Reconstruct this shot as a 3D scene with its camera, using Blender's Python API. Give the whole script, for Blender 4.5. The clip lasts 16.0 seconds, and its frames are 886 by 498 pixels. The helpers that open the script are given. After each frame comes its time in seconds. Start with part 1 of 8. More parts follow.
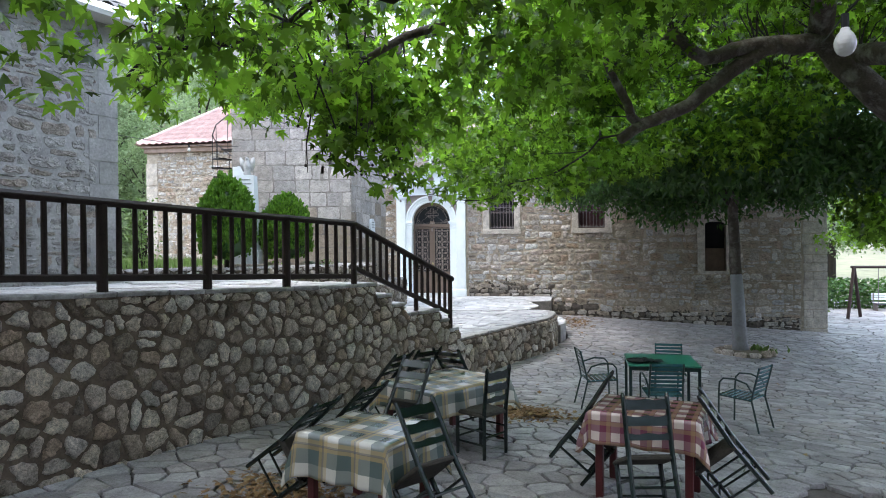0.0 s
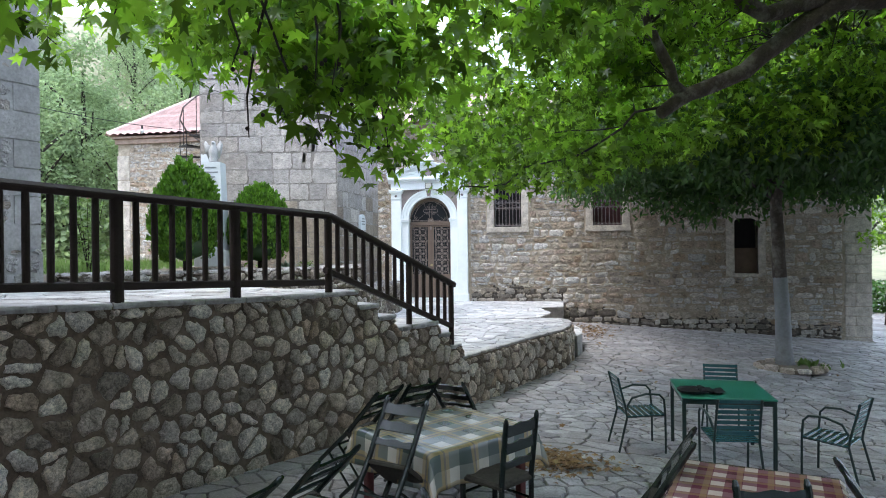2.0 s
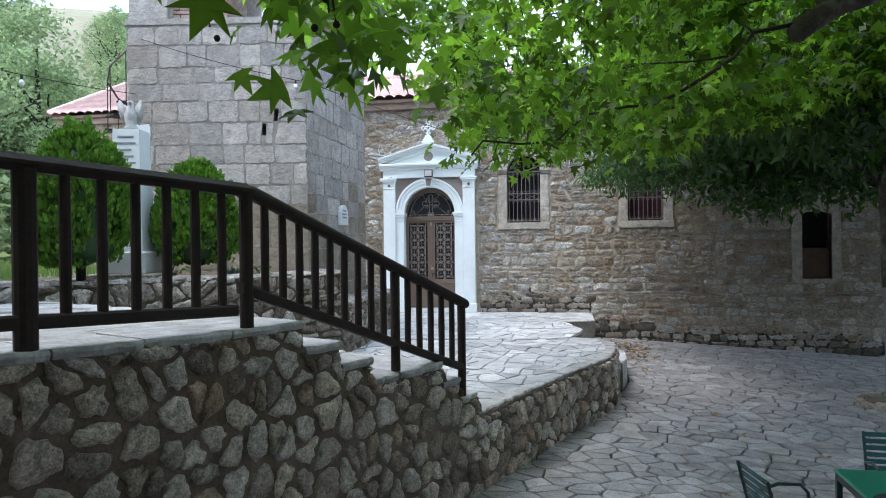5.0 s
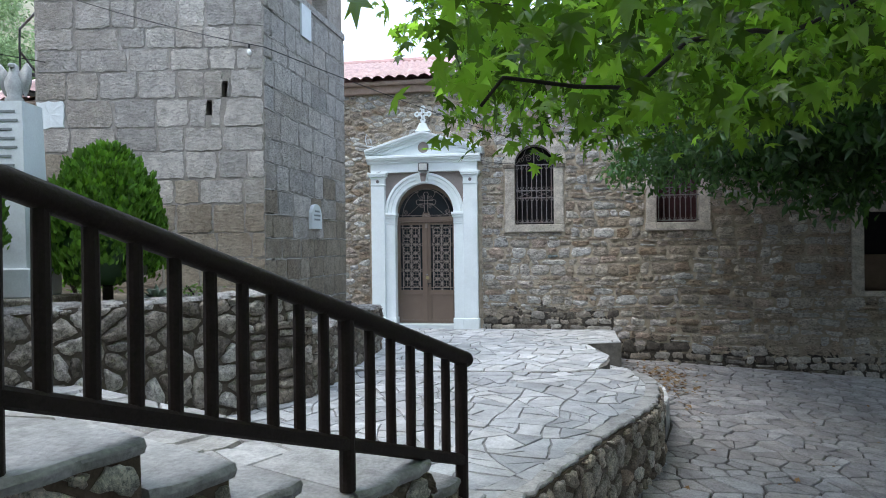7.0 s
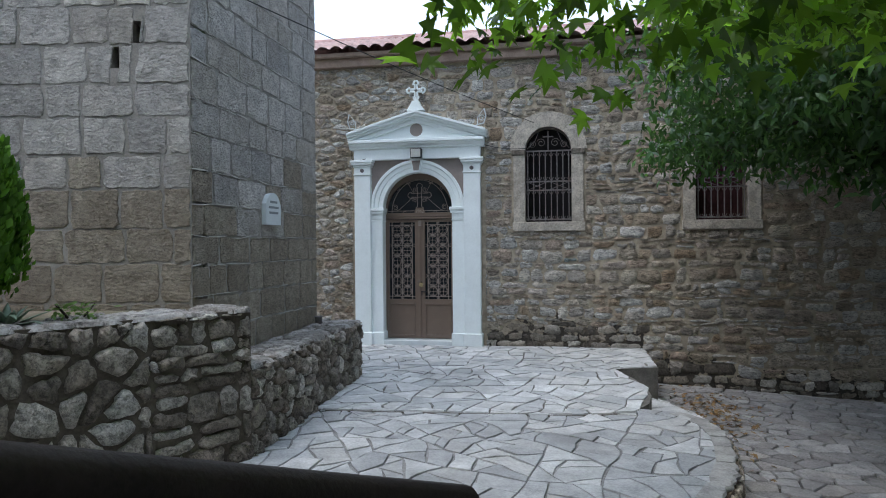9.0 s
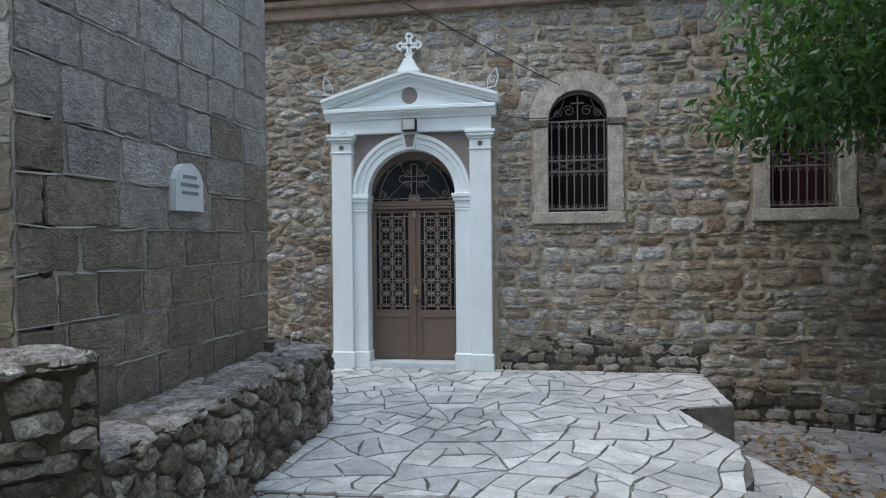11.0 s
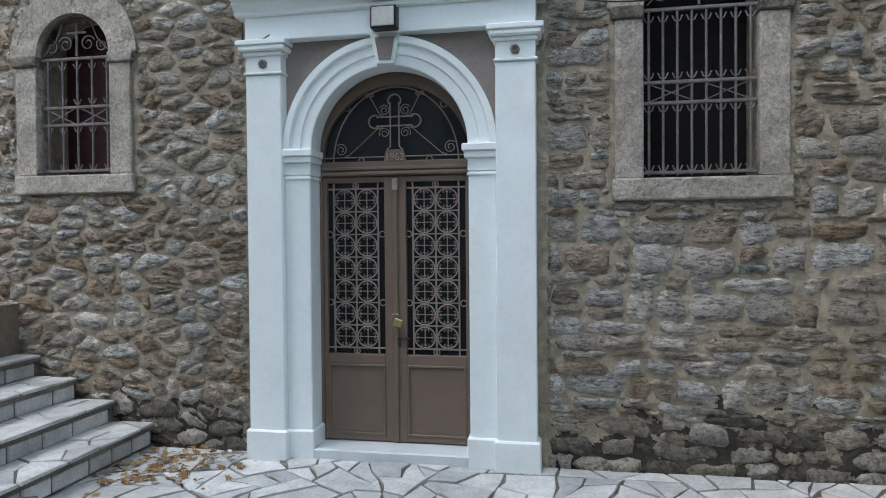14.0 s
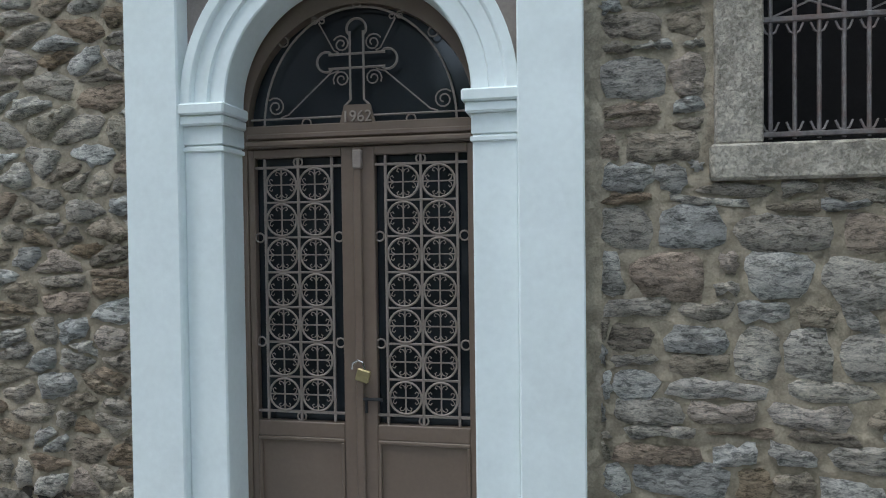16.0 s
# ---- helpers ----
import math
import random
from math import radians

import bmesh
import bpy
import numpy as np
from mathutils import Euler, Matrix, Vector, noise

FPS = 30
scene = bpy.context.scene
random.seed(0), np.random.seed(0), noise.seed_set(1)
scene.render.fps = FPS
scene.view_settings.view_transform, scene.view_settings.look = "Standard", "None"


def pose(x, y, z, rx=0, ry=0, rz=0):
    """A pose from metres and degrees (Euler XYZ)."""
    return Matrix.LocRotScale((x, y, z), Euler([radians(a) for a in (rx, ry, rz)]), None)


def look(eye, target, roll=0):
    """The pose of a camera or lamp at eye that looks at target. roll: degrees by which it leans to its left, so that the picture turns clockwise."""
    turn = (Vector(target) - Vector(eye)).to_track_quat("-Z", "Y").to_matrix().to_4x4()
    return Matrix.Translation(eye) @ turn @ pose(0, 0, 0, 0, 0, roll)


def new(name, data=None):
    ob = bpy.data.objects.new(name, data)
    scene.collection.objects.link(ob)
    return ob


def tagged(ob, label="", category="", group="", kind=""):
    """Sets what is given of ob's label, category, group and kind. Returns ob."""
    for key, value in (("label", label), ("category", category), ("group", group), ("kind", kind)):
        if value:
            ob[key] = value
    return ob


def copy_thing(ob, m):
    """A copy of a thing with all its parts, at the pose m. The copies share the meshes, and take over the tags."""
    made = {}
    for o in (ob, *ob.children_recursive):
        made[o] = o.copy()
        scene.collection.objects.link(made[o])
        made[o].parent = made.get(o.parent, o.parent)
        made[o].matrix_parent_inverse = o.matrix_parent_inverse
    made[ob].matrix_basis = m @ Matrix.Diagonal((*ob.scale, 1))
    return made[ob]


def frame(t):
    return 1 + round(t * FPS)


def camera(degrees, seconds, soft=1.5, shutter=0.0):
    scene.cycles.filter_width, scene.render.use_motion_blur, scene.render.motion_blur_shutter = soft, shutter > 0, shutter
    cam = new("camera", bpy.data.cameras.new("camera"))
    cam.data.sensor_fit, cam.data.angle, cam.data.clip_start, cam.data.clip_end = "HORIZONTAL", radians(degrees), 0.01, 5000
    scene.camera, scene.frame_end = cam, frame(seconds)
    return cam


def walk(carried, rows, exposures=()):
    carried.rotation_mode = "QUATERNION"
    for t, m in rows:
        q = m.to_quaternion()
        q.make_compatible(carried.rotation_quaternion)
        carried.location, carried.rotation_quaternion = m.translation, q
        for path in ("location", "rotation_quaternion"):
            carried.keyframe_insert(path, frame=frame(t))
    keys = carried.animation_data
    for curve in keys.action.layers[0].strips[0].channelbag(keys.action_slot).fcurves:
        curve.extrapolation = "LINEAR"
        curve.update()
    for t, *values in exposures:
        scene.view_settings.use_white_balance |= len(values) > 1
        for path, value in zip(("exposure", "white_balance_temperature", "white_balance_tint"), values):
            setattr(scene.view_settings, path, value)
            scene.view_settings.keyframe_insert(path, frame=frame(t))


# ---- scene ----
cam = camera(68.0, 16.0, soft=1.0)
EYE, TURN = 2.5, 9.8
ROWS = [
    (0.0, 0.0000, 0.0000, 0.0000, -0.000, -0.270, 0.550),
    (0.5, 0.0059, 0.4794, -0.0105, -0.013, -0.257, 0.550),
    (1.0, 0.0094, 0.9734, -0.0164, -0.013, -0.237, 0.520),
    (1.5, 0.0070, 1.4856, -0.0269, -0.013, -0.231, 0.560),
    (2.0, 0.0059, 2.0252, -0.0328, -0.006, -0.199, 0.600),
    (2.5, -0.0000, 2.5721, -0.0363, -0.013, -0.186, 0.630),
    (3.0, -0.0070, 3.1098, -0.0363, -0.006, -0.173, 0.640),
    (3.5, -0.0047, 3.6530, -0.0386, 0.013, -0.160, 0.630),
    (4.0, -0.0175, 4.1980, -0.0456, 0.032, -0.173, 0.640),
    (6.5, -0.0199, 6.9469, 0.0538, 0.051, -0.276, 0.600),
    (7.0, 0.0211, 7.5248, 0.1111, 0.077, -0.321, 0.630),
    (7.5, 0.0690, 8.1044, 0.1299, 0.090, -0.276, 0.580),
    (8.0, 0.1018, 8.6440, 0.1240, 0.116, -0.180, 0.540),
    (8.5, 0.1088, 9.1453, 0.1182, 0.154, -0.212, 0.510),
    (9.0, 0.1006, 9.7067, 0.1193, 0.173, -0.270, 0.460),
    (11.5, 0.0959, 12.7910, 0.1111, 0.257, -0.546, 0.570),
    (12.0, 0.0971, 13.4509, 0.1135, 0.289, -0.603, 0.590),
    (12.5, 0.1006, 14.1053, 0.1147, 0.315, -0.719, 0.610),
    (13.0, 0.1275, 14.7834, 0.1147, 0.359, -0.828, 0.600),
    (13.5, 0.1252, 15.4998, 0.1076, 0.449, -0.918, 0.530),
    (14.0, 0.0796, 16.2563, 0.0971, 0.533, -0.944, 0.470),
    (14.5, 0.0257, 17.0492, 0.0971, 0.629, -0.988, 0.420),
    (15.0, 0.0035, 17.6726, 0.1170, 0.757, -1.072, 0.550),
    (15.5, 0.0456, 17.9770, 0.1240, 0.789, -1.123, 0.650),
    (16.0, 0.1275, 18.1393, 0.1322, 0.770, -1.162, 0.710),
]
walk(cam, [(t, pose(0, 0, EYE, 0, 0, TURN) @ pose(x, y, z, 90 + pitch, roll, yaw)) for t, x, y, z, yaw, pitch, roll in ROWS],
     [(0.0, 1.95, 6680, 13.5), (2.5, 1.95, 6640, 13), (4.0, 1.77, 6500, 12), (7.0, 1.40, 6480, 10), (8.0, 1.22, 6450, 10), (9.0, 0.87, 6500, 10), (12.0, 1.02, 6600, 10), (14.0, 1.03, 6600, 9), (16.0, 1.06, 6620, 5)])

# ---- world and light ----
world = bpy.data.worlds.new("sky")
scene.world = world
world.use_nodes = True
wn = world.node_tree
sky = wn.nodes.new("ShaderNodeTexSky")
sky.sky_type = "NISHITA"
sky.sun_disc = False
sky.sun_elevation = radians(62)
sky.sun_rotation = radians(225)
sky.air_density, sky.dust_density, sky.ozone_density = 1.0, 5.0, 1.0
pale = wn.nodes.new("ShaderNodeMixRGB")
pale.inputs[0].default_value = 0.75
pale.inputs[2].default_value = (5.9, 7.4, 9.7, 1)
wn.links.new(sky.outputs[0], pale.inputs[1])
wn.links.new(pale.outputs[0], wn.nodes["Background"].inputs[0])
wn.nodes["Background"].inputs[1].default_value = 0.13
sun = new("sun", bpy.data.lights.new("sun", "SUN"))
sun.data.energy, sun.data.angle, sun.data.color = 0.75, radians(35), (0.96, 0.98, 1.0)
sun.matrix_world = look((-6, 2, 16), (0, 8, 0))


# ---- materials ----
def material(name, palette, rough=0.85, noise_scale=6.0, contrast=0.35, fine=60.0, bump=0.3, bump_scale=30.0, metal=0.0,
             stain=None, stain_scale=0.7, stain_amount=0.5, spec=0.3, pits=0.0, pit_scale=45.0, veins=0.0, vein_scale=14.0, stretch=None):
    """palette: colours picked piece by piece; noise_scale: mottling; fine: grain; stain: a second colour in patches."""
    m = bpy.data.materials.new(name)
    m.use_nodes = True
    nt = m.node_tree
    b = nt.nodes["Principled BSDF"]
    link = nt.links.new

    def node(kind, **values):
        n = nt.nodes.new(kind)
        for k, v in values.items():
            n.inputs[k].default_value = v
        return n

    tc = node("ShaderNodeTexCoord")
    place = tc.outputs["Object"]
    if stretch:
        grain = node("ShaderNodeMapping", Scale=stretch)
        link(place, grain.inputs["Vector"])
        place = grain.outputs[0]
    if len(palette) > 1:
        info = node("ShaderNodeObjectInfo")
        geo = node("ShaderNodeNewGeometry")
        add = node("ShaderNodeMath")
        link(info.outputs["Random"], add.inputs[0])
        link(geo.outputs["Random Per Island"], add.inputs[1])
        wrap = node("ShaderNodeMath")
        wrap.operation = "FRACT"
        link(add.outputs[0], wrap.inputs[0])
        ramp = node("ShaderNodeValToRGB")
        ramp.color_ramp.interpolation = "LINEAR"
        while len(ramp.color_ramp.elements) < len(palette):
            ramp.color_ramp.elements.new(0.5)
        for i, c in enumerate(palette):
            ramp.color_ramp.elements[i].position = i / (len(palette) - 1)
            ramp.color_ramp.elements[i].color = (*c, 1)
        link(wrap.outputs[0], ramp.inputs[0])
        colour = ramp.outputs[0]
    else:
        rgb = node("ShaderNodeRGB")
        rgb.outputs[0].default_value = (*palette[0], 1)
        colour = rgb.outputs[0]
    n1 = node("ShaderNodeTexNoise", Scale=noise_scale, Detail=6.0, Roughness=0.6)
    link(tc.outputs["Object"], n1.inputs["Vector"])
    n2 = node("ShaderNodeTexNoise", Scale=fine, Detail=4.0)
    link(place, n2.inputs["Vector"])
    both = node("ShaderNodeMath")
    both.operation = "MULTIPLY_ADD"
    both.inputs[1].default_value = 0.6
    link(n1.outputs["Fac"], both.inputs[0])
    part2 = node("ShaderNodeMath")
    part2.operation = "MULTIPLY"
    part2.inputs[1].default_value = 0.4
    link(n2.outputs["Fac"], part2.inputs[0])
    link(part2.outputs[0], both.inputs[2])
    rng = node("ShaderNodeMapRange")
    rng.inputs["From Min"].default_value, rng.inputs["From Max"].default_value = 0.32, 0.68
    rng.inputs["To Min"].default_value, rng.inputs["To Max"].default_value = 1 - contrast, 1 + contrast
    link(both.outputs[0], rng.inputs["Value"])
    mul = node("ShaderNodeVectorMath")
    mul.operation = "SCALE"
    link(colour, mul.inputs[0])
    link(rng.outputs[0], mul.inputs["Scale"])
    out = mul.outputs[0]
    pit = None
    if pits:
        n5 = node("ShaderNodeTexNoise", Scale=pit_scale, Detail=7.0, Roughness=0.78, Distortion=0.6)
        link(place, n5.inputs["Vector"])
        pit = node("ShaderNodeMapRange")
        pit.inputs["From Min"].default_value, pit.inputs["From Max"].default_value = 0.40, 0.52
        link(n5.outputs["Fac"], pit.inputs["Value"])
        deep = node("ShaderNodeMapRange")
        deep.inputs["To Min"].default_value = 1 - pits
        link(pit.outputs[0], deep.inputs["Value"])
        mul2 = node("ShaderNodeVectorMath")
        mul2.operation = "SCALE"
        link(out, mul2.inputs[0])
        link(deep.outputs[0], mul2.inputs["Scale"])
        out = mul2.outputs[0]
    if veins:
        n6 = node("ShaderNodeTexNoise", Scale=vein_scale, Detail=9.0, Roughness=0.7, Distortion=0.8)
        link(place, n6.inputs["Vector"])
        off = node("ShaderNodeMath")
        off.operation = "SUBTRACT"
        off.inputs[1].default_value = 0.5
        link(n6.outputs["Fac"], off.inputs[0])
        mag = node("ShaderNodeMath")
        mag.operation = "ABSOLUTE"
        link(off.outputs[0], mag.inputs[0])
        crack = node("ShaderNodeMapRange")
        crack.inputs["From Max"].default_value = 0.022
        crack.inputs["To Min"].default_value = 1 - veins
        link(mag.outputs[0], crack.inputs["Value"])
        mul3 = node("ShaderNodeVectorMath")
        mul3.operation = "SCALE"
        link(out, mul3.inputs[0])
        link(crack.outputs[0], mul3.inputs["Scale"])
        out = mul3.outputs[0]
    if stain:
        n3 = node("ShaderNodeTexNoise", Scale=stain_scale, Detail=8.0, Roughness=0.65)
        link(tc.outputs["Object"], n3.inputs["Vector"])
        r3 = node("ShaderNodeMapRange")
        r3.inputs["From Min"].default_value, r3.inputs["From Max"].default_value = 0.5, 0.68
        r3.inputs["To Max"].default_value = stain_amount
        link(n3.outputs["Fac"], r3.inputs["Value"])
        mx = node("ShaderNodeMixRGB")
        link(r3.outputs[0], mx.inputs[0])
        link(out, mx.inputs[1])
        mx.inputs[2].default_value = (*stain, 1)
        out = mx.outputs[0]
    link(out, b.inputs["Base Color"])
    b.inputs["Roughness"].default_value = rough
    b.inputs["Metallic"].default_value = metal
    b.inputs["Specular IOR Level"].default_value = spec
    if bump:
        n4 = node("ShaderNodeTexNoise", Scale=bump_scale, Detail=8.0, Roughness=0.65)
        link(place, n4.inputs["Vector"])
        bp = node("ShaderNodeBump", Strength=min(bump, 1.0), Distance=0.02 if bump <= 1 else 0.02 * bump)
        link(n4.outputs["Fac"], bp.inputs["Height"])
        last = bp
        if pit:
            last = node("ShaderNodeBump", Strength=0.8, Distance=0.006)
            link(pit.outputs[0], last.inputs["Height"])
            link(bp.outputs[0], last.inputs["Normal"])
        link(last.outputs[0], b.inputs["Normal"])
    return m


def leaf_material(name, palette, translucent, share=0.45, rough=0.5, glow=(1.0, 1.0)):
    """glow: how much the light that comes through differs from thick to thin leaves."""
    m = material(name, palette, rough=rough, noise_scale=3.0, contrast=0.25, fine=40, bump=0.0, spec=0.42)
    nt = m.node_tree
    b = nt.nodes["Principled BSDF"]
    tr = nt.nodes.new("ShaderNodeBsdfTranslucent")
    geo = nt.nodes.new("ShaderNodeNewGeometry")
    thin = nt.nodes.new("ShaderNodeMapRange")
    thin.inputs["To Min"].default_value, thin.inputs["To Max"].default_value = glow
    nt.links.new(geo.outputs["Random Per Island"], thin.inputs["Value"])
    tint = nt.nodes.new("ShaderNodeVectorMath")
    tint.operation = "SCALE"
    tint.inputs[0].default_value = translucent
    nt.links.new(thin.outputs[0], tint.inputs["Scale"])
    nt.links.new(tint.outputs[0], tr.inputs[0])
    mix = nt.nodes.new("ShaderNodeMixShader")
    mix.inputs[0].default_value = share
    nt.links.new(b.outputs[0], mix.inputs[1])
    nt.links.new(tr.outputs[0], mix.inputs[2])
    nt.links.new(mix.outputs[0], nt.nodes["Material Output"].inputs[0])
    return m


def plaid_material(name, ground, bands):
    """Woven check by the cloth's own UV in metres; bands: (period, offset, width, colour, strength)."""
    m = material(name, [ground], rough=0.9, noise_scale=4, contrast=0.12, fine=200, bump=0.15, bump_scale=300, spec=0.1)
    nt = m.node_tree
    b = nt.nodes["Principled BSDF"]
    out = b.inputs["Base Color"].links[0].from_socket
    uv = nt.nodes.new("ShaderNodeUVMap")
    uv.uv_map = "cloth"
    sep = nt.nodes.new("ShaderNodeSeparateXYZ")
    nt.links.new(uv.outputs[0], sep.inputs[0])
    for period, offset, width, colour, strength in bands:
        for axis in (0, 1):
            sh = nt.nodes.new("ShaderNodeMath")
            sh.inputs[1].default_value = offset + 10 * period
            nt.links.new(sep.outputs[axis], sh.inputs[0])
            md = nt.nodes.new("ShaderNodeMath")
            md.operation = "MODULO"
            md.inputs[1].default_value = period
            nt.links.new(sh.outputs[0], md.inputs[0])
            lt = nt.nodes.new("ShaderNodeMath")
            lt.operation = "LESS_THAN"
            lt.inputs[1].default_value = width
            nt.links.new(md.outputs[0], lt.inputs[0])
            st = nt.nodes.new("ShaderNodeMath")
            st.operation = "MULTIPLY"
            st.inputs[1].default_value = strength
            nt.links.new(lt.outputs[0], st.inputs[0])
            mx = nt.nodes.new("ShaderNodeMixRGB")
            nt.links.new(st.outputs[0], mx.inputs[0])
            nt.links.new(out, mx.inputs[1])
            mx.inputs[2].default_value = (*colour, 1)
            out = mx.outputs[0]
    nt.links.new(out, b.inputs["Base Color"])
    b.inputs["Coat Weight"].default_value = 1.0
    b.inputs["Coat IOR"].default_value = 1.75
    b.inputs["Coat Roughness"].default_value = 0.2
    return m


FIELD = material("fieldstone", [(0.68, 0.61, 0.50), (0.46, 0.375, 0.285), (0.83, 0.78, 0.70), (0.50, 0.385, 0.27), (0.64, 0.595, 0.535), (0.44, 0.325, 0.22), (0.60, 0.475, 0.385), (0.86, 0.84, 0.80), (0.38, 0.32, 0.26), (0.76, 0.71, 0.64), (0.54, 0.535, 0.52), (0.80, 0.765, 0.705)],
                 noise_scale=9, contrast=0.42, fine=120, bump=2.6, bump_scale=30, stain=(0.34, 0.26, 0.18), stain_scale=1.6, stain_amount=0.12, pits=0.66, pit_scale=22, veins=0.4, vein_scale=8, stretch=(0.8, 1.0, 2.3))
FIELD_MORTAR = material("lime_mortar", [(0.43, 0.365, 0.28)], noise_scale=7, contrast=0.35, fine=90, bump=1.0, bump_scale=20, stain=(0.22, 0.175, 0.125), stain_scale=1.1, stain_amount=0.55, pits=0.2, pit_scale=14)
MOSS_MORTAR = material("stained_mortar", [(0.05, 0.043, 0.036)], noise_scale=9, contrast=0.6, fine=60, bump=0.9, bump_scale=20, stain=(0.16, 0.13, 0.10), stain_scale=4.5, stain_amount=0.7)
LICHEN = material("lichened_wall_top", [(0.29, 0.265, 0.24), (0.40, 0.37, 0.34), (0.22, 0.20, 0.178), (0.35, 0.32, 0.29)], noise_scale=8, contrast=0.55, fine=60, bump=1.4, bump_scale=16, stain=(0.58, 0.565, 0.54), stain_scale=5.5, stain_amount=0.7, pits=0.5, pit_scale=24)
MOSSY = material("stained_stone", [(0.065, 0.057, 0.048), (0.50, 0.465, 0.41), (0.12, 0.105, 0.087), (0.60, 0.565, 0.51), (0.13, 0.112, 0.093), (0.33, 0.285, 0.23), (0.11, 0.095, 0.08), (0.40, 0.355, 0.295)], noise_scale=8, contrast=0.5, fine=60, bump=1.2, bump_scale=20, pits=0.5, pit_scale=24)
RUBBLE = material("rubble_stone", [(0.74, 0.63, 0.50), (0.24, 0.185, 0.14), (0.82, 0.73, 0.61), (0.47, 0.345, 0.245), (0.71, 0.635, 0.545), (0.18, 0.14, 0.105), (0.77, 0.66, 0.52), (0.40, 0.315, 0.24), (0.85, 0.78, 0.68), (0.34, 0.265, 0.205)],
                  noise_scale=10, contrast=0.5, fine=70, bump=1.4, bump_scale=22, pits=0.4, pit_scale=26, veins=0.5, vein_scale=10)
GARDENSTONE = material("weathered_garden_stone", [(0.45, 0.385, 0.31), (0.18, 0.146, 0.118), (0.58, 0.525, 0.45), (0.28, 0.225, 0.178), (0.68, 0.635, 0.57), (0.16, 0.13, 0.105), (0.38, 0.328, 0.272), (0.23, 0.187, 0.15)],
                       noise_scale=9, contrast=0.5, fine=60, bump=1.4, bump_scale=18, pits=0.5, pit_scale=22, stain=(0.12, 0.10, 0.08), stain_scale=1.6, stain_amount=0.45, veins=0.5, vein_scale=10)
RIMSTONE = material("worn_rim_stone", [(0.37, 0.36, 0.345), (0.45, 0.44, 0.425), (0.31, 0.30, 0.285), (0.41, 0.39, 0.365)], rough=0.75, noise_scale=7, contrast=0.4, fine=45, bump=0.7, bump_scale=22, stain=(0.17, 0.16, 0.145), stain_scale=2.2, stain_amount=0.6)
EAGLESTONE = material("weathered_sculpture_stone", [(0.42, 0.42, 0.41)], noise_scale=8, contrast=0.3, fine=50, bump=0.5, stain=(0.2, 0.2, 0.19), stain_scale=4, stain_amount=0.5)
NUMERAL = material("raised_numeral_paint", [(0.34, 0.28, 0.24)], rough=0.5, contrast=0.1, bump=0.05)
RUBBLE_MORTAR = material("dark_mortar", [(0.135, 0.10, 0.072)], noise_scale=5, contrast=0.5, fine=50, bump=0.9, bump_scale=14, stain=(0.24, 0.18, 0.125), stain_scale=2.5, stain_amount=0.6)
ASHLAR = material("ashlar_stone", [(0.51, 0.48, 0.445), (0.43, 0.40, 0.37), (0.58, 0.545, 0.505), (0.46, 0.415, 0.365), (0.36, 0.34, 0.32), (0.52, 0.49, 0.455), (0.41, 0.37, 0.325)],
                  noise_scale=7, contrast=0.34, fine=80, bump=1.5, bump_scale=26, stain=(0.28, 0.24, 0.195), stain_scale=0.8, stain_amount=0.55, pits=0.3, pit_scale=17, stretch=(1.0, 1.0, 2.4))
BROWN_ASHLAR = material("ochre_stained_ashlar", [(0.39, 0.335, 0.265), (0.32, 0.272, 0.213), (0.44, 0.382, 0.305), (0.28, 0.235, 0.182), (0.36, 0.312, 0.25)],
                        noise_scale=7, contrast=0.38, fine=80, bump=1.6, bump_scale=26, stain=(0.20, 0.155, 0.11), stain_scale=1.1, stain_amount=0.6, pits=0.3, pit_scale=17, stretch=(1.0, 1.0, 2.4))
ASHLAR_MORTAR = material("weathered_mortar", [(0.24, 0.22, 0.195)], noise_scale=4, contrast=0.4, fine=60, bump=0.5, stain=(0.50, 0.475, 0.44), stain_scale=1.6, stain_amount=0.8)
QUOIN = material("quoin_stone", [(0.62, 0.565, 0.49), (0.53, 0.48, 0.41), (0.68, 0.62, 0.54)], noise_scale=6, contrast=0.42, fine=75, bump=1.2, bump_scale=40, stain=(0.24, 0.20, 0.155), stain_scale=2.0, stain_amount=0.5, pits=0.35, pit_scale=30)
SLAB = material("pale_paving_stone", [(0.53, 0.53, 0.525), (0.65, 0.65, 0.64), (0.39, 0.40, 0.405), (0.58, 0.57, 0.55), (0.46, 0.465, 0.47)], rough=0.7, noise_scale=5, contrast=0.32, fine=45, bump=0.35, bump_scale=25, stain=(0.27, 0.27, 0.265), stain_scale=0.8, stain_amount=0.6)
# greyer and darker than SLAB, for the lower terrace only
LOWER_SLAB = material("lower_terrace_paving", [(0.36, 0.365, 0.37), (0.45, 0.455, 0.455), (0.30, 0.305, 0.31), (0.40, 0.395, 0.385), (0.53, 0.53, 0.525), (0.34, 0.345, 0.35)], rough=0.6, noise_scale=5, contrast=0.35, fine=45, bump=0.5, bump_scale=20, stain=(0.22, 0.22, 0.22), stain_scale=1.0, stain_amount=0.55)
LOWER_JOINT = material("lower_terrace_joint", [(0.25, 0.245, 0.24)], noise_scale=6, contrast=0.45, fine=60, bump=0.6, stain=(0.12, 0.115, 0.11), stain_scale=1.4, stain_amount=0.6)
SLAB_JOINT = material("grey_joint", [(0.16, 0.148, 0.13)], noise_scale=6, contrast=0.5, fine=60, bump=0.6, stain=(0.08, 0.072, 0.062), stain_scale=1.4, stain_amount=0.7)
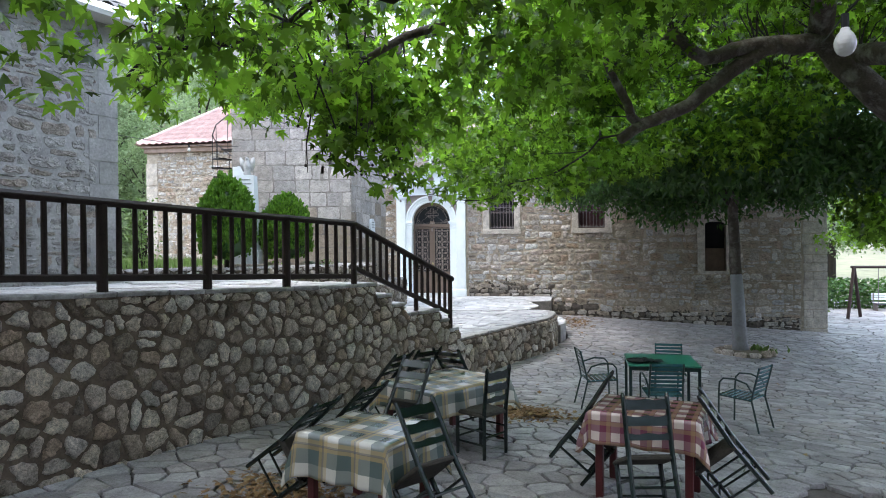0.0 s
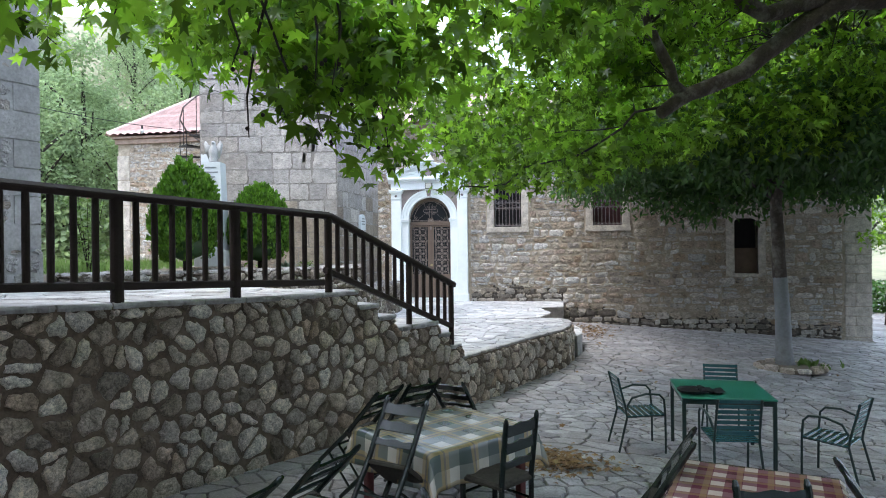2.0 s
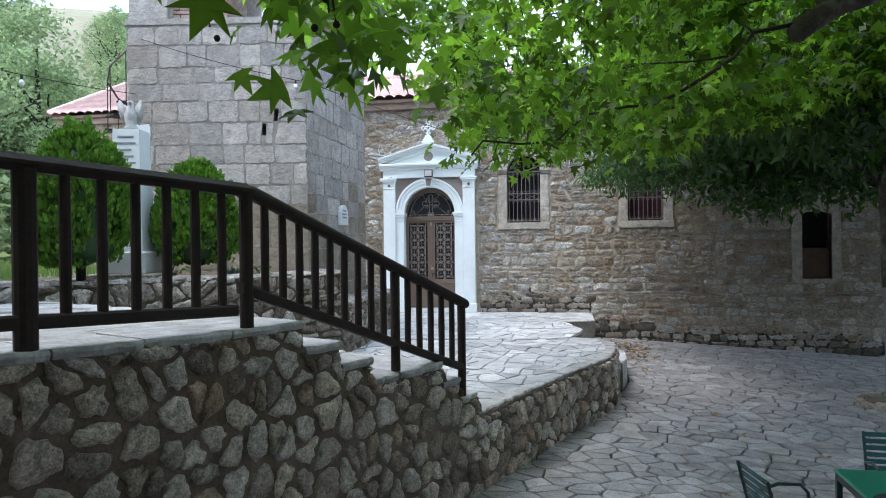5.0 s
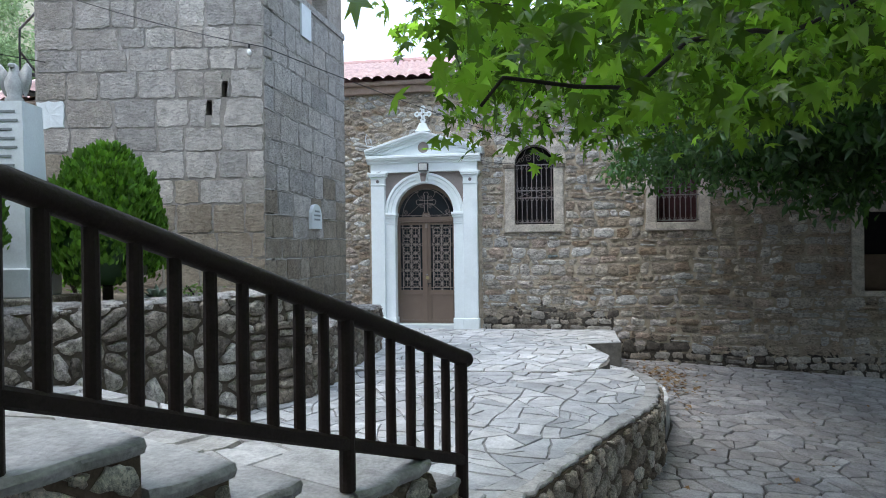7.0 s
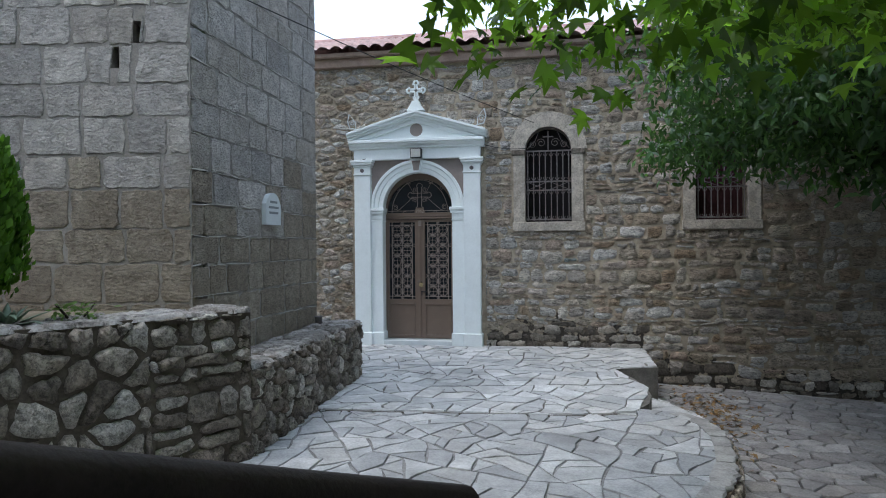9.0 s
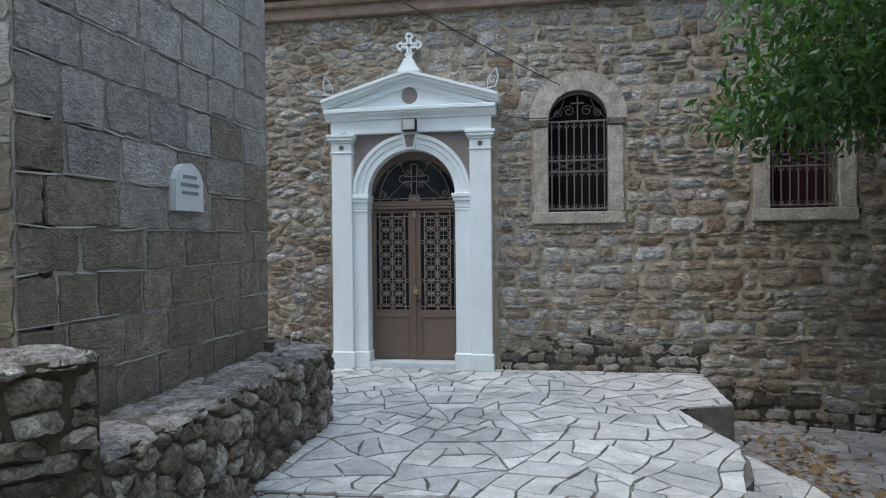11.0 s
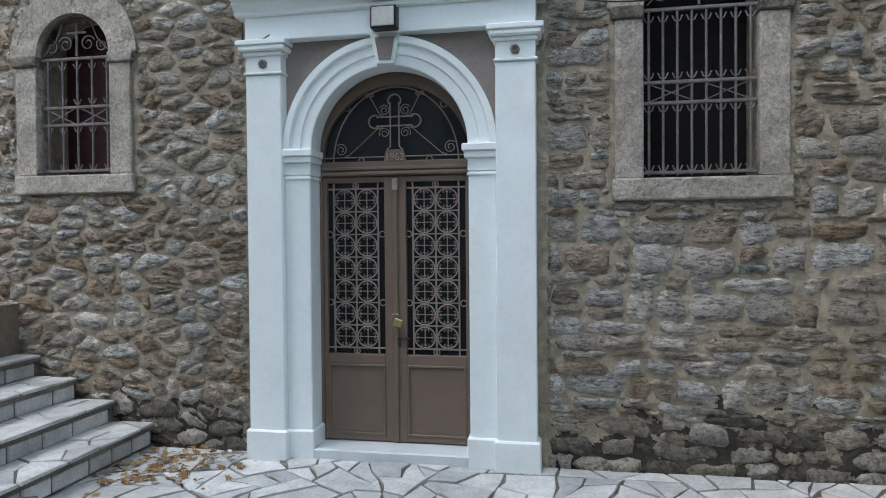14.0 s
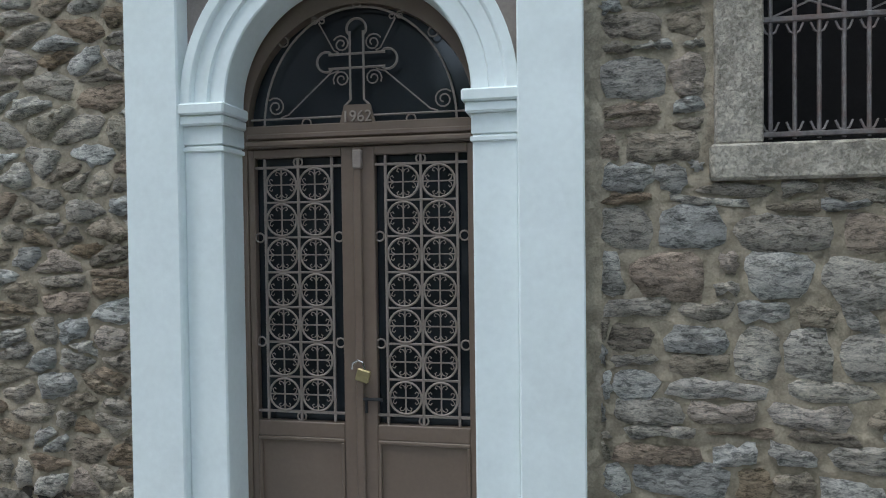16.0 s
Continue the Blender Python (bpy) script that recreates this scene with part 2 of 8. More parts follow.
COURT = material("court_paving_stone", [(0.32, 0.31, 0.31), (0.43, 0.42, 0.42), (0.245, 0.235, 0.235), (0.36, 0.335, 0.32), (0.30, 0.295, 0.30)], rough=0.55, noise_scale=5, contrast=0.45, fine=45, bump=0.5, bump_scale=22, stain=(0.15, 0.143, 0.138), stain_scale=0.5, stain_amount=0.6, veins=0.3, vein_scale=3)
COURT_JOINT = material("court_joint", [(0.10, 0.09, 0.08)], noise_scale=3, contrast=0.5, fine=40, bump=0.6, stain=(0.17, 0.16, 0.15), stain_scale=0.15, stain_amount=0.7)
WHITE = material("white_paint", [(0.83, 0.885, 0.885)], rough=0.55, noise_scale=2.5, contrast=0.05, fine=30, bump=0.12, bump_scale=14, stain=(0.64, 0.68, 0.67), stain_scale=1.5, stain_amount=0.35)
TAUPE = material("taupe_stucco", [(0.28, 0.235, 0.215)], rough=0.9, noise_scale=5, contrast=0.15, fine=60, bump=0.3)
DOOR = material("brown_door_paint", [(0.165, 0.118, 0.090)], rough=0.45, noise_scale=3, contrast=0.1, fine=50, bump=0.06, spec=0.45, stain=(0.2, 0.155, 0.125), stain_scale=3, stain_amount=0.3)
GRILLE = material("brown_iron", [(0.25, 0.205, 0.18)], rough=0.5, noise_scale=12, contrast=0.2, bump=0.1, spec=0.4)
IRON = material("grey_iron", [(0.16, 0.145, 0.145)], rough=0.6, noise_scale=15, contrast=0.35, bump=0.2, stain=(0.14, 0.07, 0.045), stain_scale=6, stain_amount=0.5)
BLACK = material("black_metal", [(0.02, 0.02, 0.022)], rough=0.5, contrast=0.2, bump=0.1)
BRASS = material("brass", [(0.42, 0.35, 0.19)], rough=0.5, metal=1.0, contrast=0.2, bump=0.1)
# near-black colour painted in for unlit space behind openings
DARK = material("unlit_interior_black", [(0.012, 0.011, 0.012)], rough=0.9, contrast=0.3, bump=0.0)
SHUTTER = material("maroon_shutter", [(0.06, 0.022, 0.025)], rough=0.6, contrast=0.3, bump=0.2)
BOARD = material("brown_board", [(0.13, 0.09, 0.065)], rough=0.8, contrast=0.25, bump=0.2)
RAIL = material("dark_stained_wood", [(0.026, 0.017, 0.014)], rough=0.6, noise_scale=5, contrast=0.4, fine=80, bump=0.25, bump_scale=50, stain=(0.036, 0.025, 0.02), stain_scale=4, stain_amount=0.5, spec=0.22)
MARBLE = material("white_marble", [(0.62, 0.66, 0.67)], rough=0.5, noise_scale=2, contrast=0.12, bump=0.1, stain=(0.45, 0.47, 0.47), stain_scale=3, stain_amount=0.4)
TURQUOISE = material("turquoise_stone", [(0.30, 0.345, 0.34)], noise_scale=14, contrast=0.5, fine=70, bump=1.6, bump_scale=24, pits=0.6, pit_scale=22, veins=0.4)
INK = material("faded_ink", [(0.22, 0.24, 0.25)], rough=0.8, contrast=0.2, bump=0.0)
TILE = material("roof_tile", [(0.50, 0.335, 0.31), (0.42, 0.26, 0.235), (0.58, 0.42, 0.395), (0.48, 0.345, 0.32)], rough=0.8, noise_scale=4, contrast=0.35, bump=0.3)
BRICK = material("brick_band", [(0.33, 0.235, 0.19), (0.39, 0.30, 0.25)], rough=0.9, noise_scale=6, contrast=0.35, bump=0.4)
PLASTER = material("rough_grey_plaster", [(0.30, 0.29, 0.28)], noise_scale=2.2, contrast=0.35, fine=25, bump=0.9, bump_scale=9, stain=(0.17, 0.165, 0.165), stain_scale=1.6, stain_amount=0.6)
LUMP = material("grey_wall_stone", [(0.29, 0.275, 0.26), (0.36, 0.345, 0.33), (0.24, 0.225, 0.21), (0.28, 0.23, 0.19), (0.32, 0.31, 0.30)], noise_scale=6, contrast=0.45, bump=1.0, bump_scale=16, pits=0.35, pit_scale=14)
SOFFIT = material("pale_soffit", [(0.52, 0.51, 0.49)], noise_scale=3, contrast=0.1, bump=0.2)
SLATE = material("grey_roofing", [(0.16, 0.155, 0.15)], noise_scale=4, contrast=0.3, bump=0.4)
BARK = material("plane_bark", [(0.085, 0.068, 0.056)], rough=0.9, noise_scale=4, contrast=0.5, fine=30, bump=1.0, bump_scale=14, stain=(0.36, 0.34, 0.31), stain_scale=3.4, stain_amount=0.62)
TWIG = material("dark_twig", [(0.030, 0.024, 0.019)], rough=0.9, contrast=0.3, bump=0.3)
LIMEWASH = material("limewashed_bark", [(0.27, 0.275, 0.285)], rough=0.9, noise_scale=3, contrast=0.2, fine=25, bump=0.7, bump_scale=16, stain=(0.17, 0.15, 0.135), stain_scale=2.5, stain_amount=0.75)
LEAF = leaf_material("plane_leaf", [(0.030, 0.066, 0.011), (0.060, 0.125, 0.018), (0.018, 0.042, 0.009), (0.085, 0.16, 0.022), (0.028, 0.070, 0.011), (0.018, 0.046, 0.009)], (0.41, 0.75, 0.062), 0.46, 0.26, (0.15, 1.5))
# near-opaque leaf for the added shading canopy, lets little green light through
SHADELEAF = leaf_material("shade_canopy_leaf", [(0.040, 0.060, 0.022), (0.060, 0.085, 0.030), (0.026, 0.040, 0.016)], (0.10, 0.13, 0.04), 0.12, 0.35)
DARKLEAF = leaf_material("glossy_dark_leaf", [(0.034, 0.086, 0.030), (0.060, 0.138, 0.042), (0.022, 0.056, 0.022), (0.082, 0.175, 0.052)], (0.14, 0.30, 0.045), 0.28, 0.24, (0.3, 1.4))
# leaf colours lifted pale to paint distance haze on the slope
WOODLEAF = leaf_material("hazed_far_leaf", [(0.17, 0.25, 0.12), (0.26, 0.35, 0.18), (0.10, 0.155, 0.07), (0.30, 0.39, 0.22)], (0.42, 0.56, 0.26), 0.42, 0.8, (0.3, 1.3))
THUJA = leaf_material("thuja_leaf", [(0.065, 0.165, 0.014), (0.095, 0.215, 0.018), (0.034, 0.088, 0.010), (0.13, 0.27, 0.025)], (0.16, 0.38, 0.02), 0.24, 0.75, (0.4, 1.4))
GRASS = leaf_material("grass_blade", [(0.10, 0.17, 0.045), (0.14, 0.21, 0.06), (0.075, 0.13, 0.035)], (0.2, 0.35, 0.08), 0.3, 0.8)
AGAVE = material("agave_leaf", [(0.16, 0.21, 0.15)], rough=0.6, noise_scale=6, contrast=0.25, bump=0.1)
DRYLEAF = material("dry_leaf", [(0.22, 0.125, 0.055), (0.30, 0.19, 0.085), (0.15, 0.085, 0.04), (0.36, 0.26, 0.13)], rough=0.9, contrast=0.2, bump=0)
PETAL = material("pink_petal", [(0.65, 0.12, 0.22), (0.7, 0.2, 0.3)], rough=0.7, contrast=0.2, bump=0)
EARTH = material("dry_earth", [(0.20, 0.165, 0.125)], noise_scale=2, contrast=0.4, fine=30, bump=0.8, bump_scale=8, stain=(0.10, 0.13, 0.05), stain_scale=0.35, stain_amount=0.6)
HILL = material("hill_scrub", [(0.20, 0.20, 0.12)], noise_scale=0.15, contrast=0.4, fine=2, bump=0.0, stain=(0.30, 0.25, 0.19), stain_scale=0.04, stain_amount=0.7)
GREEN = material("green_table_paint", [(0.02, 0.19, 0.125)], rough=0.35, noise_scale=3, contrast=0.12, bump=0.05, spec=0.5)
TEAL = material("teal_chair_paint", [(0.034, 0.115, 0.128)], rough=0.16, noise_scale=5, contrast=0.2, bump=0.08, spec=0.5)
TEALDARK = material("dark_green_tube", [(0.012, 0.035, 0.032)], rough=0.3, contrast=0.2, bump=0.05, spec=0.5)
CHAIR = material("dark_green_wood", [(0.006, 0.016, 0.014)], rough=0.16, noise_scale=6, contrast=0.4, bump=0.08, bump_scale=40, spec=0.6)
RUSH = material("rush_seat", [(0.045, 0.04, 0.032)], rough=0.85, noise_scale=20, contrast=0.4, bump=0.6, bump_scale=80)
OXBLOOD = material("oxblood_wood", [(0.10, 0.022, 0.022)], rough=0.5, contrast=0.3, bump=0.2)
GREENPLAID = plaid_material("green_check_cloth", (0.60, 0.58, 0.49), [(0.30, 0.0, 0.15, (0.030, 0.070, 0.062), 0.72), (0.30, 0.185, 0.08, (0.44, 0.31, 0.12), 0.55), (0.30, 0.155, 0.018, (0.05, 0.08, 0.12), 0.5)])
REDPLAID = plaid_material("red_check_cloth", (0.64, 0.53, 0.46), [(0.17, 0.0, 0.095, (0.15, 0.012, 0.05), 0.78), (0.17, 0.115, 0.035, (0.42, 0.30, 0.12), 0.35)])
CHROME = material("bright_steel", [(0.7, 0.7, 0.69)], rough=0.2, metal=1.0, contrast=0.1, bump=0)
BULB = material("white_bulb", [(0.75, 0.75, 0.72)], rough=0.15, contrast=0.03, bump=0, spec=0.6)
GLASSY = material("dark_pane", [(0.018, 0.022, 0.026)], rough=0.08, contrast=0.1, bump=0.02, bump_scale=5, spec=0.6)
FLOODGLASS = material("flood_lamp_glass", [(0.5, 0.5, 0.47)], rough=0.2, contrast=0.2, bump=0, spec=0.6)
RED = material("dark_brown_timber", [(0.035, 0.020, 0.018)], rough=0.6, contrast=0.2, bump=0.1)
PALEPAINT = material("pale_bench_paint", [(0.6, 0.64, 0.66)], rough=0.5, contrast=0.1, bump=0.05)


# ---- mesh helpers ----
class Shape:
    """Vertices and faces of one mesh."""

    def __init__(self):
        self.v, self.f = [], []

    def add(self, verts, faces, m=None):
        k = len(self.v)
        self.v.extend([tuple(m @ Vector(p)) for p in verts] if m else [tuple(p) for p in verts])
        self.f.extend([tuple(i + k for i in f) for f in faces])
        return self

    def box(self, x0, x1, y0, y1, z0, z1, r=0.004, m=None):
        """A block with chamfered edges."""
        r = min(r, (x1 - x0) * 0.45, (y1 - y0) * 0.45, (z1 - z0) * 0.45)
        c, h = ((x0 + x1) / 2, (y0 + y1) / 2, (z0 + z1) / 2), ((x1 - x0) / 2, (y1 - y0) / 2, (z1 - z0) / 2)
        verts, idx = [], {}
        for sx in (-1, 1):
            for sy in (-1, 1):
                for sz in (-1, 1):
                    s = (sx, sy, sz)
                    for a in range(3):
                        idx[s, a] = len(verts)
                        verts.append(tuple(c[i] + s[i] * (h[i] - (0 if i == a else r)) for i in range(3)))
        faces = []
        for a in range(3):
            b, d = (a + 1) % 3, (a + 2) % 3
            for sa in (-1, 1):
                quad = []
                for sb, sd in ((-1, -1), (1, -1), (1, 1), (-1, 1)):
                    s = [0, 0, 0]
                    s[a], s[b], s[d] = sa, sb, sd
                    quad.append(idx[tuple(s), a])
                faces.append(tuple(quad if sa > 0 else quad[::-1]))
            for sb in (-1, 1):
                for sd in (-1, 1):
                    lo, hi = [0, 0, 0], [0, 0, 0]
                    lo[a], lo[b], lo[d] = -1, sb, sd
                    hi[a], hi[b], hi[d] = 1, sb, sd
                    lo, hi = tuple(lo), tuple(hi)
                    q = (idx[lo, b], idx[hi, b], idx[hi, d], idx[lo, d])
                    faces.append(q if sb * sd < 0 else q[::-1])
        for sx in (-1, 1):
            for sy in (-1, 1):
                for sz in (-1, 1):
                    s = (sx, sy, sz)
                    t = (idx[s, 0], idx[s, 1], idx[s, 2])
                    faces.append(t if sx * sy * sz > 0 else t[::-1])
        return self.add(verts, faces, m)

    def tube(self, path, radius, n=6, m=None, close=True):
        """A round bar along a path; radius: one number or one for each point."""
        path = [Vector(p) for p in path]
        radii = radius if isinstance(radius, (list, tuple)) else [radius] * len(path)
        verts, faces, side = [], [], None
        for i, p in enumerate(path):
            d = path[min(i + 1, len(path) - 1)] - path[max(i - 1, 0)]
            if d.length < 1e-9:
                d = Vector((0, 0, 1))
            d.normalize()
            if side is None:
                side = d.orthogonal().normalized()
            else:
                side = side - d * side.dot(d)
                side = side.normalized() if side.length > 1e-6 else d.orthogonal().normalized()
            up = d.cross(side)
            for k in range(n):
                a = 2 * math.pi * k / n
                verts.append(p + (side * math.cos(a) + up * math.sin(a)) * radii[i])
        for i in range(len(path) - 1):
            for k in range(n):
                a, b = i * n + k, i * n + (k + 1) % n
                faces.append((a, b, b + n, a + n))
        if close:
            faces.append(tuple(range(n - 1, -1, -1)))
            faces.append(tuple(range((len(path) - 1) * n, len(path) * n)))
        return self.add(verts, faces, m)

    def ring(self, centre, radius, r, n=16, k=4, plane="xz", m=None):
        c, verts, faces = Vector(centre), [], []
        for i in range(n):
            a = 2 * math.pi * i / n
            for j in range(k):
                b = 2 * math.pi * j / k
                q = radius + r * math.cos(b)
                p = (q * math.cos(a), r * math.sin(b), q * math.sin(a)) if plane == "xz" else (q * math.cos(a), q * math.sin(a), r * math.sin(b))
                verts.append(c + Vector(p))
        for i in range(n):
            for j in range(k):
                i2, j2 = (i + 1) % n, (j + 1) % k
                faces.append((i * k + j, i * k + j2, i2 * k + j2, i2 * k + j))
        return self.add(verts, faces, m)

    def prism(self, poly, at, h0, h1, m=None):
        """A flat outline pushed out from h0 to h1; at(u, v, h) gives the place."""
        n = len(poly)
        verts = [at(u, v, h0) for u, v in poly] + [at(u, v, h1) for u, v in poly]
        faces = [tuple(range(n - 1, -1, -1)), tuple(range(n, 2 * n))] + [(i, (i + 1) % n, (i + 1) % n + n, i + n) for i in range(n)]
        return self.add(verts, faces, m)

    def lathe(self, profile, n=16, m=None):
        """profile: (radius, z) from below."""
        verts = [(r * math.cos(2 * math.pi * k / n), r * math.sin(2 * math.pi * k / n), z) for r, z in profile for k in range(n)]
        faces = [(i * n + k, i * n + (k + 1) % n, (i + 1) * n + (k + 1) % n, (i + 1) * n + k) for i in range(len(profile) - 1) for k in range(n)]
        faces += [tuple(range(n - 1, -1, -1)), tuple(range((len(profile) - 1) * n, len(profile) * n))]
        return self.add(verts, faces, m)

    def mesh(self, name, mat, smooth=False):
        me = bpy.data.meshes.new(name)
        me.from_pydata(self.v, [], self.f)
        me.update()
        bm = bmesh.new()
        bm.from_mesh(me)
        bmesh.ops.recalc_face_normals(bm, faces=bm.faces)
        bm.to_mesh(me)
        bm.free()
        me.materials.append(mat)
        if smooth:
            me.shade_smooth()
        return me


def part(name, shape, mat, parent=None, label="", smooth=False):
    """One mesh object, under its thing or part."""
    ob = new(name, shape.mesh(name, mat, smooth) if isinstance(shape, Shape) else shape)
    ob.parent = parent
    if label:
        ob["label"] = label
    return ob


def thing(name, label, category, group="", m=None):
    e = new(name)
    e.empty_display_size = 0.1
    if m is not None:
        e.matrix_world = m
    return tagged(e, label, category, group)


def setting(name, shape, mat, label, category, smooth=False):
    return tagged(part(name, shape, mat, None, "", smooth), label, category, "", "structure")


def area(poly):
    return 0.5 * sum(poly[i - 1][0] * poly[i][1] - poly[i][0] * poly[i - 1][1] for i in range(len(poly)))


def cut(poly, px, py, nx, ny):
    """The part of a polygon on the side of the line through p away from n."""
    out = []
    for i in range(len(poly)):
        a, b = poly[i - 1], poly[i]
        da, db = (a[0] - px) * nx + (a[1] - py) * ny, (b[0] - px) * nx + (b[1] - py) * ny
        if (da <= 0) != (db <= 0):
            t = da / (da - db)
            out.append((a[0] + t * (b[0] - a[0]), a[1] + t * (b[1] - a[1])))
        if db <= 0:
            out.append(b)
    return out


def cells(points, region, reach, squeeze=1.0, holes=()):
    """Irregular stones: the cell round each point, in the region, clear of rectangular holes."""
    pts = np.array(points)
    out = []
    sq = np.array([1 / squeeze, 1.0])
    for i in range(len(pts)):
        d = (pts - pts[i]) * sq
        d2 = (d * d).sum(1)
        near = np.argsort(d2)[1:17]
        x, y = pts[i]
        c = [(x - reach * squeeze, y - reach), (x + reach * squeeze, y - reach), (x + reach * squeeze, y + reach), (x - reach * squeeze, y + reach)]
        for j in near:
            mx, my = (pts[i] + pts[j]) / 2
            c = cut(c, mx, my, d[j, 0] / squeeze, d[j, 1])
            if len(c) < 3:
                break
        if len(c) < 3:
            continue
        poly = list(region)
        inside = True
        for k in range(len(c)):
            a, b = c[k - 1], c[k]
            poly = cut(poly, a[0], a[1], b[1] - a[1], a[0] - b[0])
            if len(poly) < 3:
                inside = False
                break
        if not inside:
            continue
        for x0, x1, y0, y1 in holes:
            us, vs = [p[0] for p in poly], [p[1] for p in poly]
            if max(us) > x0 and min(us) < x1 and max(vs) > y0 and min(vs) < y1:
                options = [cut(poly, x0, 0, 1, 0), cut(poly, x1, 0, -1, 0), cut(poly, 0, y0, 0, 1), cut(poly, 0, y1, 0, -1)]
                poly = max(options, key=lambda q: abs(area(q)) if len(q) > 2 else 0)
                if len(poly) < 3:
                    break
        if len(poly) >= 3 and abs(area(poly)) > 0.0015:
            out.append(poly if area(poly) > 0 else poly[::-1])
    return out


def crazed(x0, x1, y0, y1, region, least, most):
    """Crazy paving: a rectangle broken along random lines, the pieces cut to the region."""
    todo, done = [[(x0, y0), (x1, y0), (x1, y1), (x0, y1)]], []
    while todo:
        p = todo.pop()
        if len(p) < 3:
            continue
        size = abs(area(p))
        if size < random.uniform(least, most):
            done.append(p)
            continue
        sides = [(math.dist(p[i - 1], p[i]), i) for i in range(len(p))]
        i = max(sides)[1]
        t = random.uniform(0.36, 0.64)
        a, b = p[i - 1], p[i]
        turn = math.atan2(b[1] - a[1], b[0] - a[0]) + random.uniform(-0.62, 0.62)
        n = (math.cos(turn), math.sin(turn))
        q = (a[0] + (b[0] - a[0]) * t, a[1] + (b[1] - a[1]) * t)
        todo += [cut(p, *q, *n), cut(p, *q, -n[0], -n[1])]
    bend = lambda u, v: (u + 0.11 * noise.noise((u * 1.9, v * 1.9, 0.4)) + 0.022 * noise.noise((u * 6.5, v * 6.5, 3.4)), v + 0.11 * noise.noise((u * 1.9, v * 1.9, 8.4)) + 0.022 * noise.noise((u * 6.5, v * 6.5, 5.4)))
    xs_, ys_ = [p[0] for p in region], [p[1] for p in region]
    edge_ok = lambda u, v: min(u - min(xs_), max(xs_) - u, v - min(ys_), max(ys_) - v) > 0.2
    out = []
    for c in done:
        poly = list(region)
        for k in range(len(c)):
            a, b = c[k - 1], c[k]
            poly = cut(poly, a[0], a[1], b[1] - a[1], a[0] - b[0])
            if len(poly) < 3:
                break
        if len(poly) > 2 and abs(area(poly)) > 0.004:
            if area(poly) < 0:
                poly = poly[::-1]
            fine = []
            for a, b in zip(poly, poly[1:] + poly[:1]):
                k = max(1, int(math.dist(a, b) / 0.13))
                fine += [(a[0] + (b[0] - a[0]) * j / k, a[1] + (b[1] - a[1]) * j / k) for j in range(k)]
            out.append([bend(*p) if edge_ok(*p) else p for p in fine])
    return out


def soften(poly, q=0.22):
    out = []
    for i in range(len(poly)):
        a, b = poly[i], poly[(i + 1) % len(poly)]
        if (a[0] - b[0]) ** 2 + (a[1] - b[1]) ** 2 < 1e-4:
            out.append(((a[0] + b[0]) / 2, (a[1] + b[1]) / 2))
            continue
        out.append((a[0] + (b[0] - a[0]) * q, a[1] + (b[1] - a[1]) * q))
        out.append((a[0] + (b[0] - a[0]) * (1 - q), a[1] + (b[1] - a[1]) * (1 - q)))
    return out


def stone(poly, at, gap, low, high, dome=0.75, rounded=True, wobble=0.0, edge=0.5, jag=0.0, rough_face=False):
    """A stone on its outline: gap is half the joint, low its foot, high its face, dome how much of the face is flat."""
    cx, cy = sum(p[0] for p in poly) / len(poly), sum(p[1] for p in poly) / len(poly)
    for _ in range(int(rounded)):
        poly = soften(poly)
    small = []
    for u, v in poly:
        d = math.hypot(u - cx, v - cy) or 1e-6
        k = max(0.25, (d - gap * random.uniform(0.8, 1.3)) / d)
        small.append((cx + (u - cx) * k + random.uniform(-jag, jag), cy + (v - cy) * k + random.uniform(-jag, jag)))
    n = len(small)
    tilt_u, tilt_v = random.uniform(-wobble, wobble), random.uniform(-wobble, wobble)
    verts = [at(u, v, low) for u, v in small]
    verts += [at(u, v, low + (high - low) * edge) for u, v in small]
    verts += [at(cx + (u - cx) * dome, cy + (v - cy) * dome, high + (u - cx) * tilt_u + (v - cy) * tilt_v + random.uniform(-1, 1) * wobble * 0.02) for u, v in small]
    faces = [(i, (i + 1) % n, (i + 1) % n + n, i + n) for i in range(n)]
    faces += [(i + n, (i + 1) % n + n, (i + 1) % n + 2 * n, i + 2 * n) for i in range(n)]
    if rough_face:
        k = random.uniform(-0.25, 0.25)
        verts.append(at(cx + (small[0][0] - cx) * k, cy + (small[0][1] - cy) * k, high * random.uniform(0.75, 1.35)))
        faces += [(2 * n + i, 2 * n + (i + 1) % n, 3 * n) for i in range(n)]
    else:
        faces.append(tuple(range(2 * n, 3 * n)))
    return verts, faces


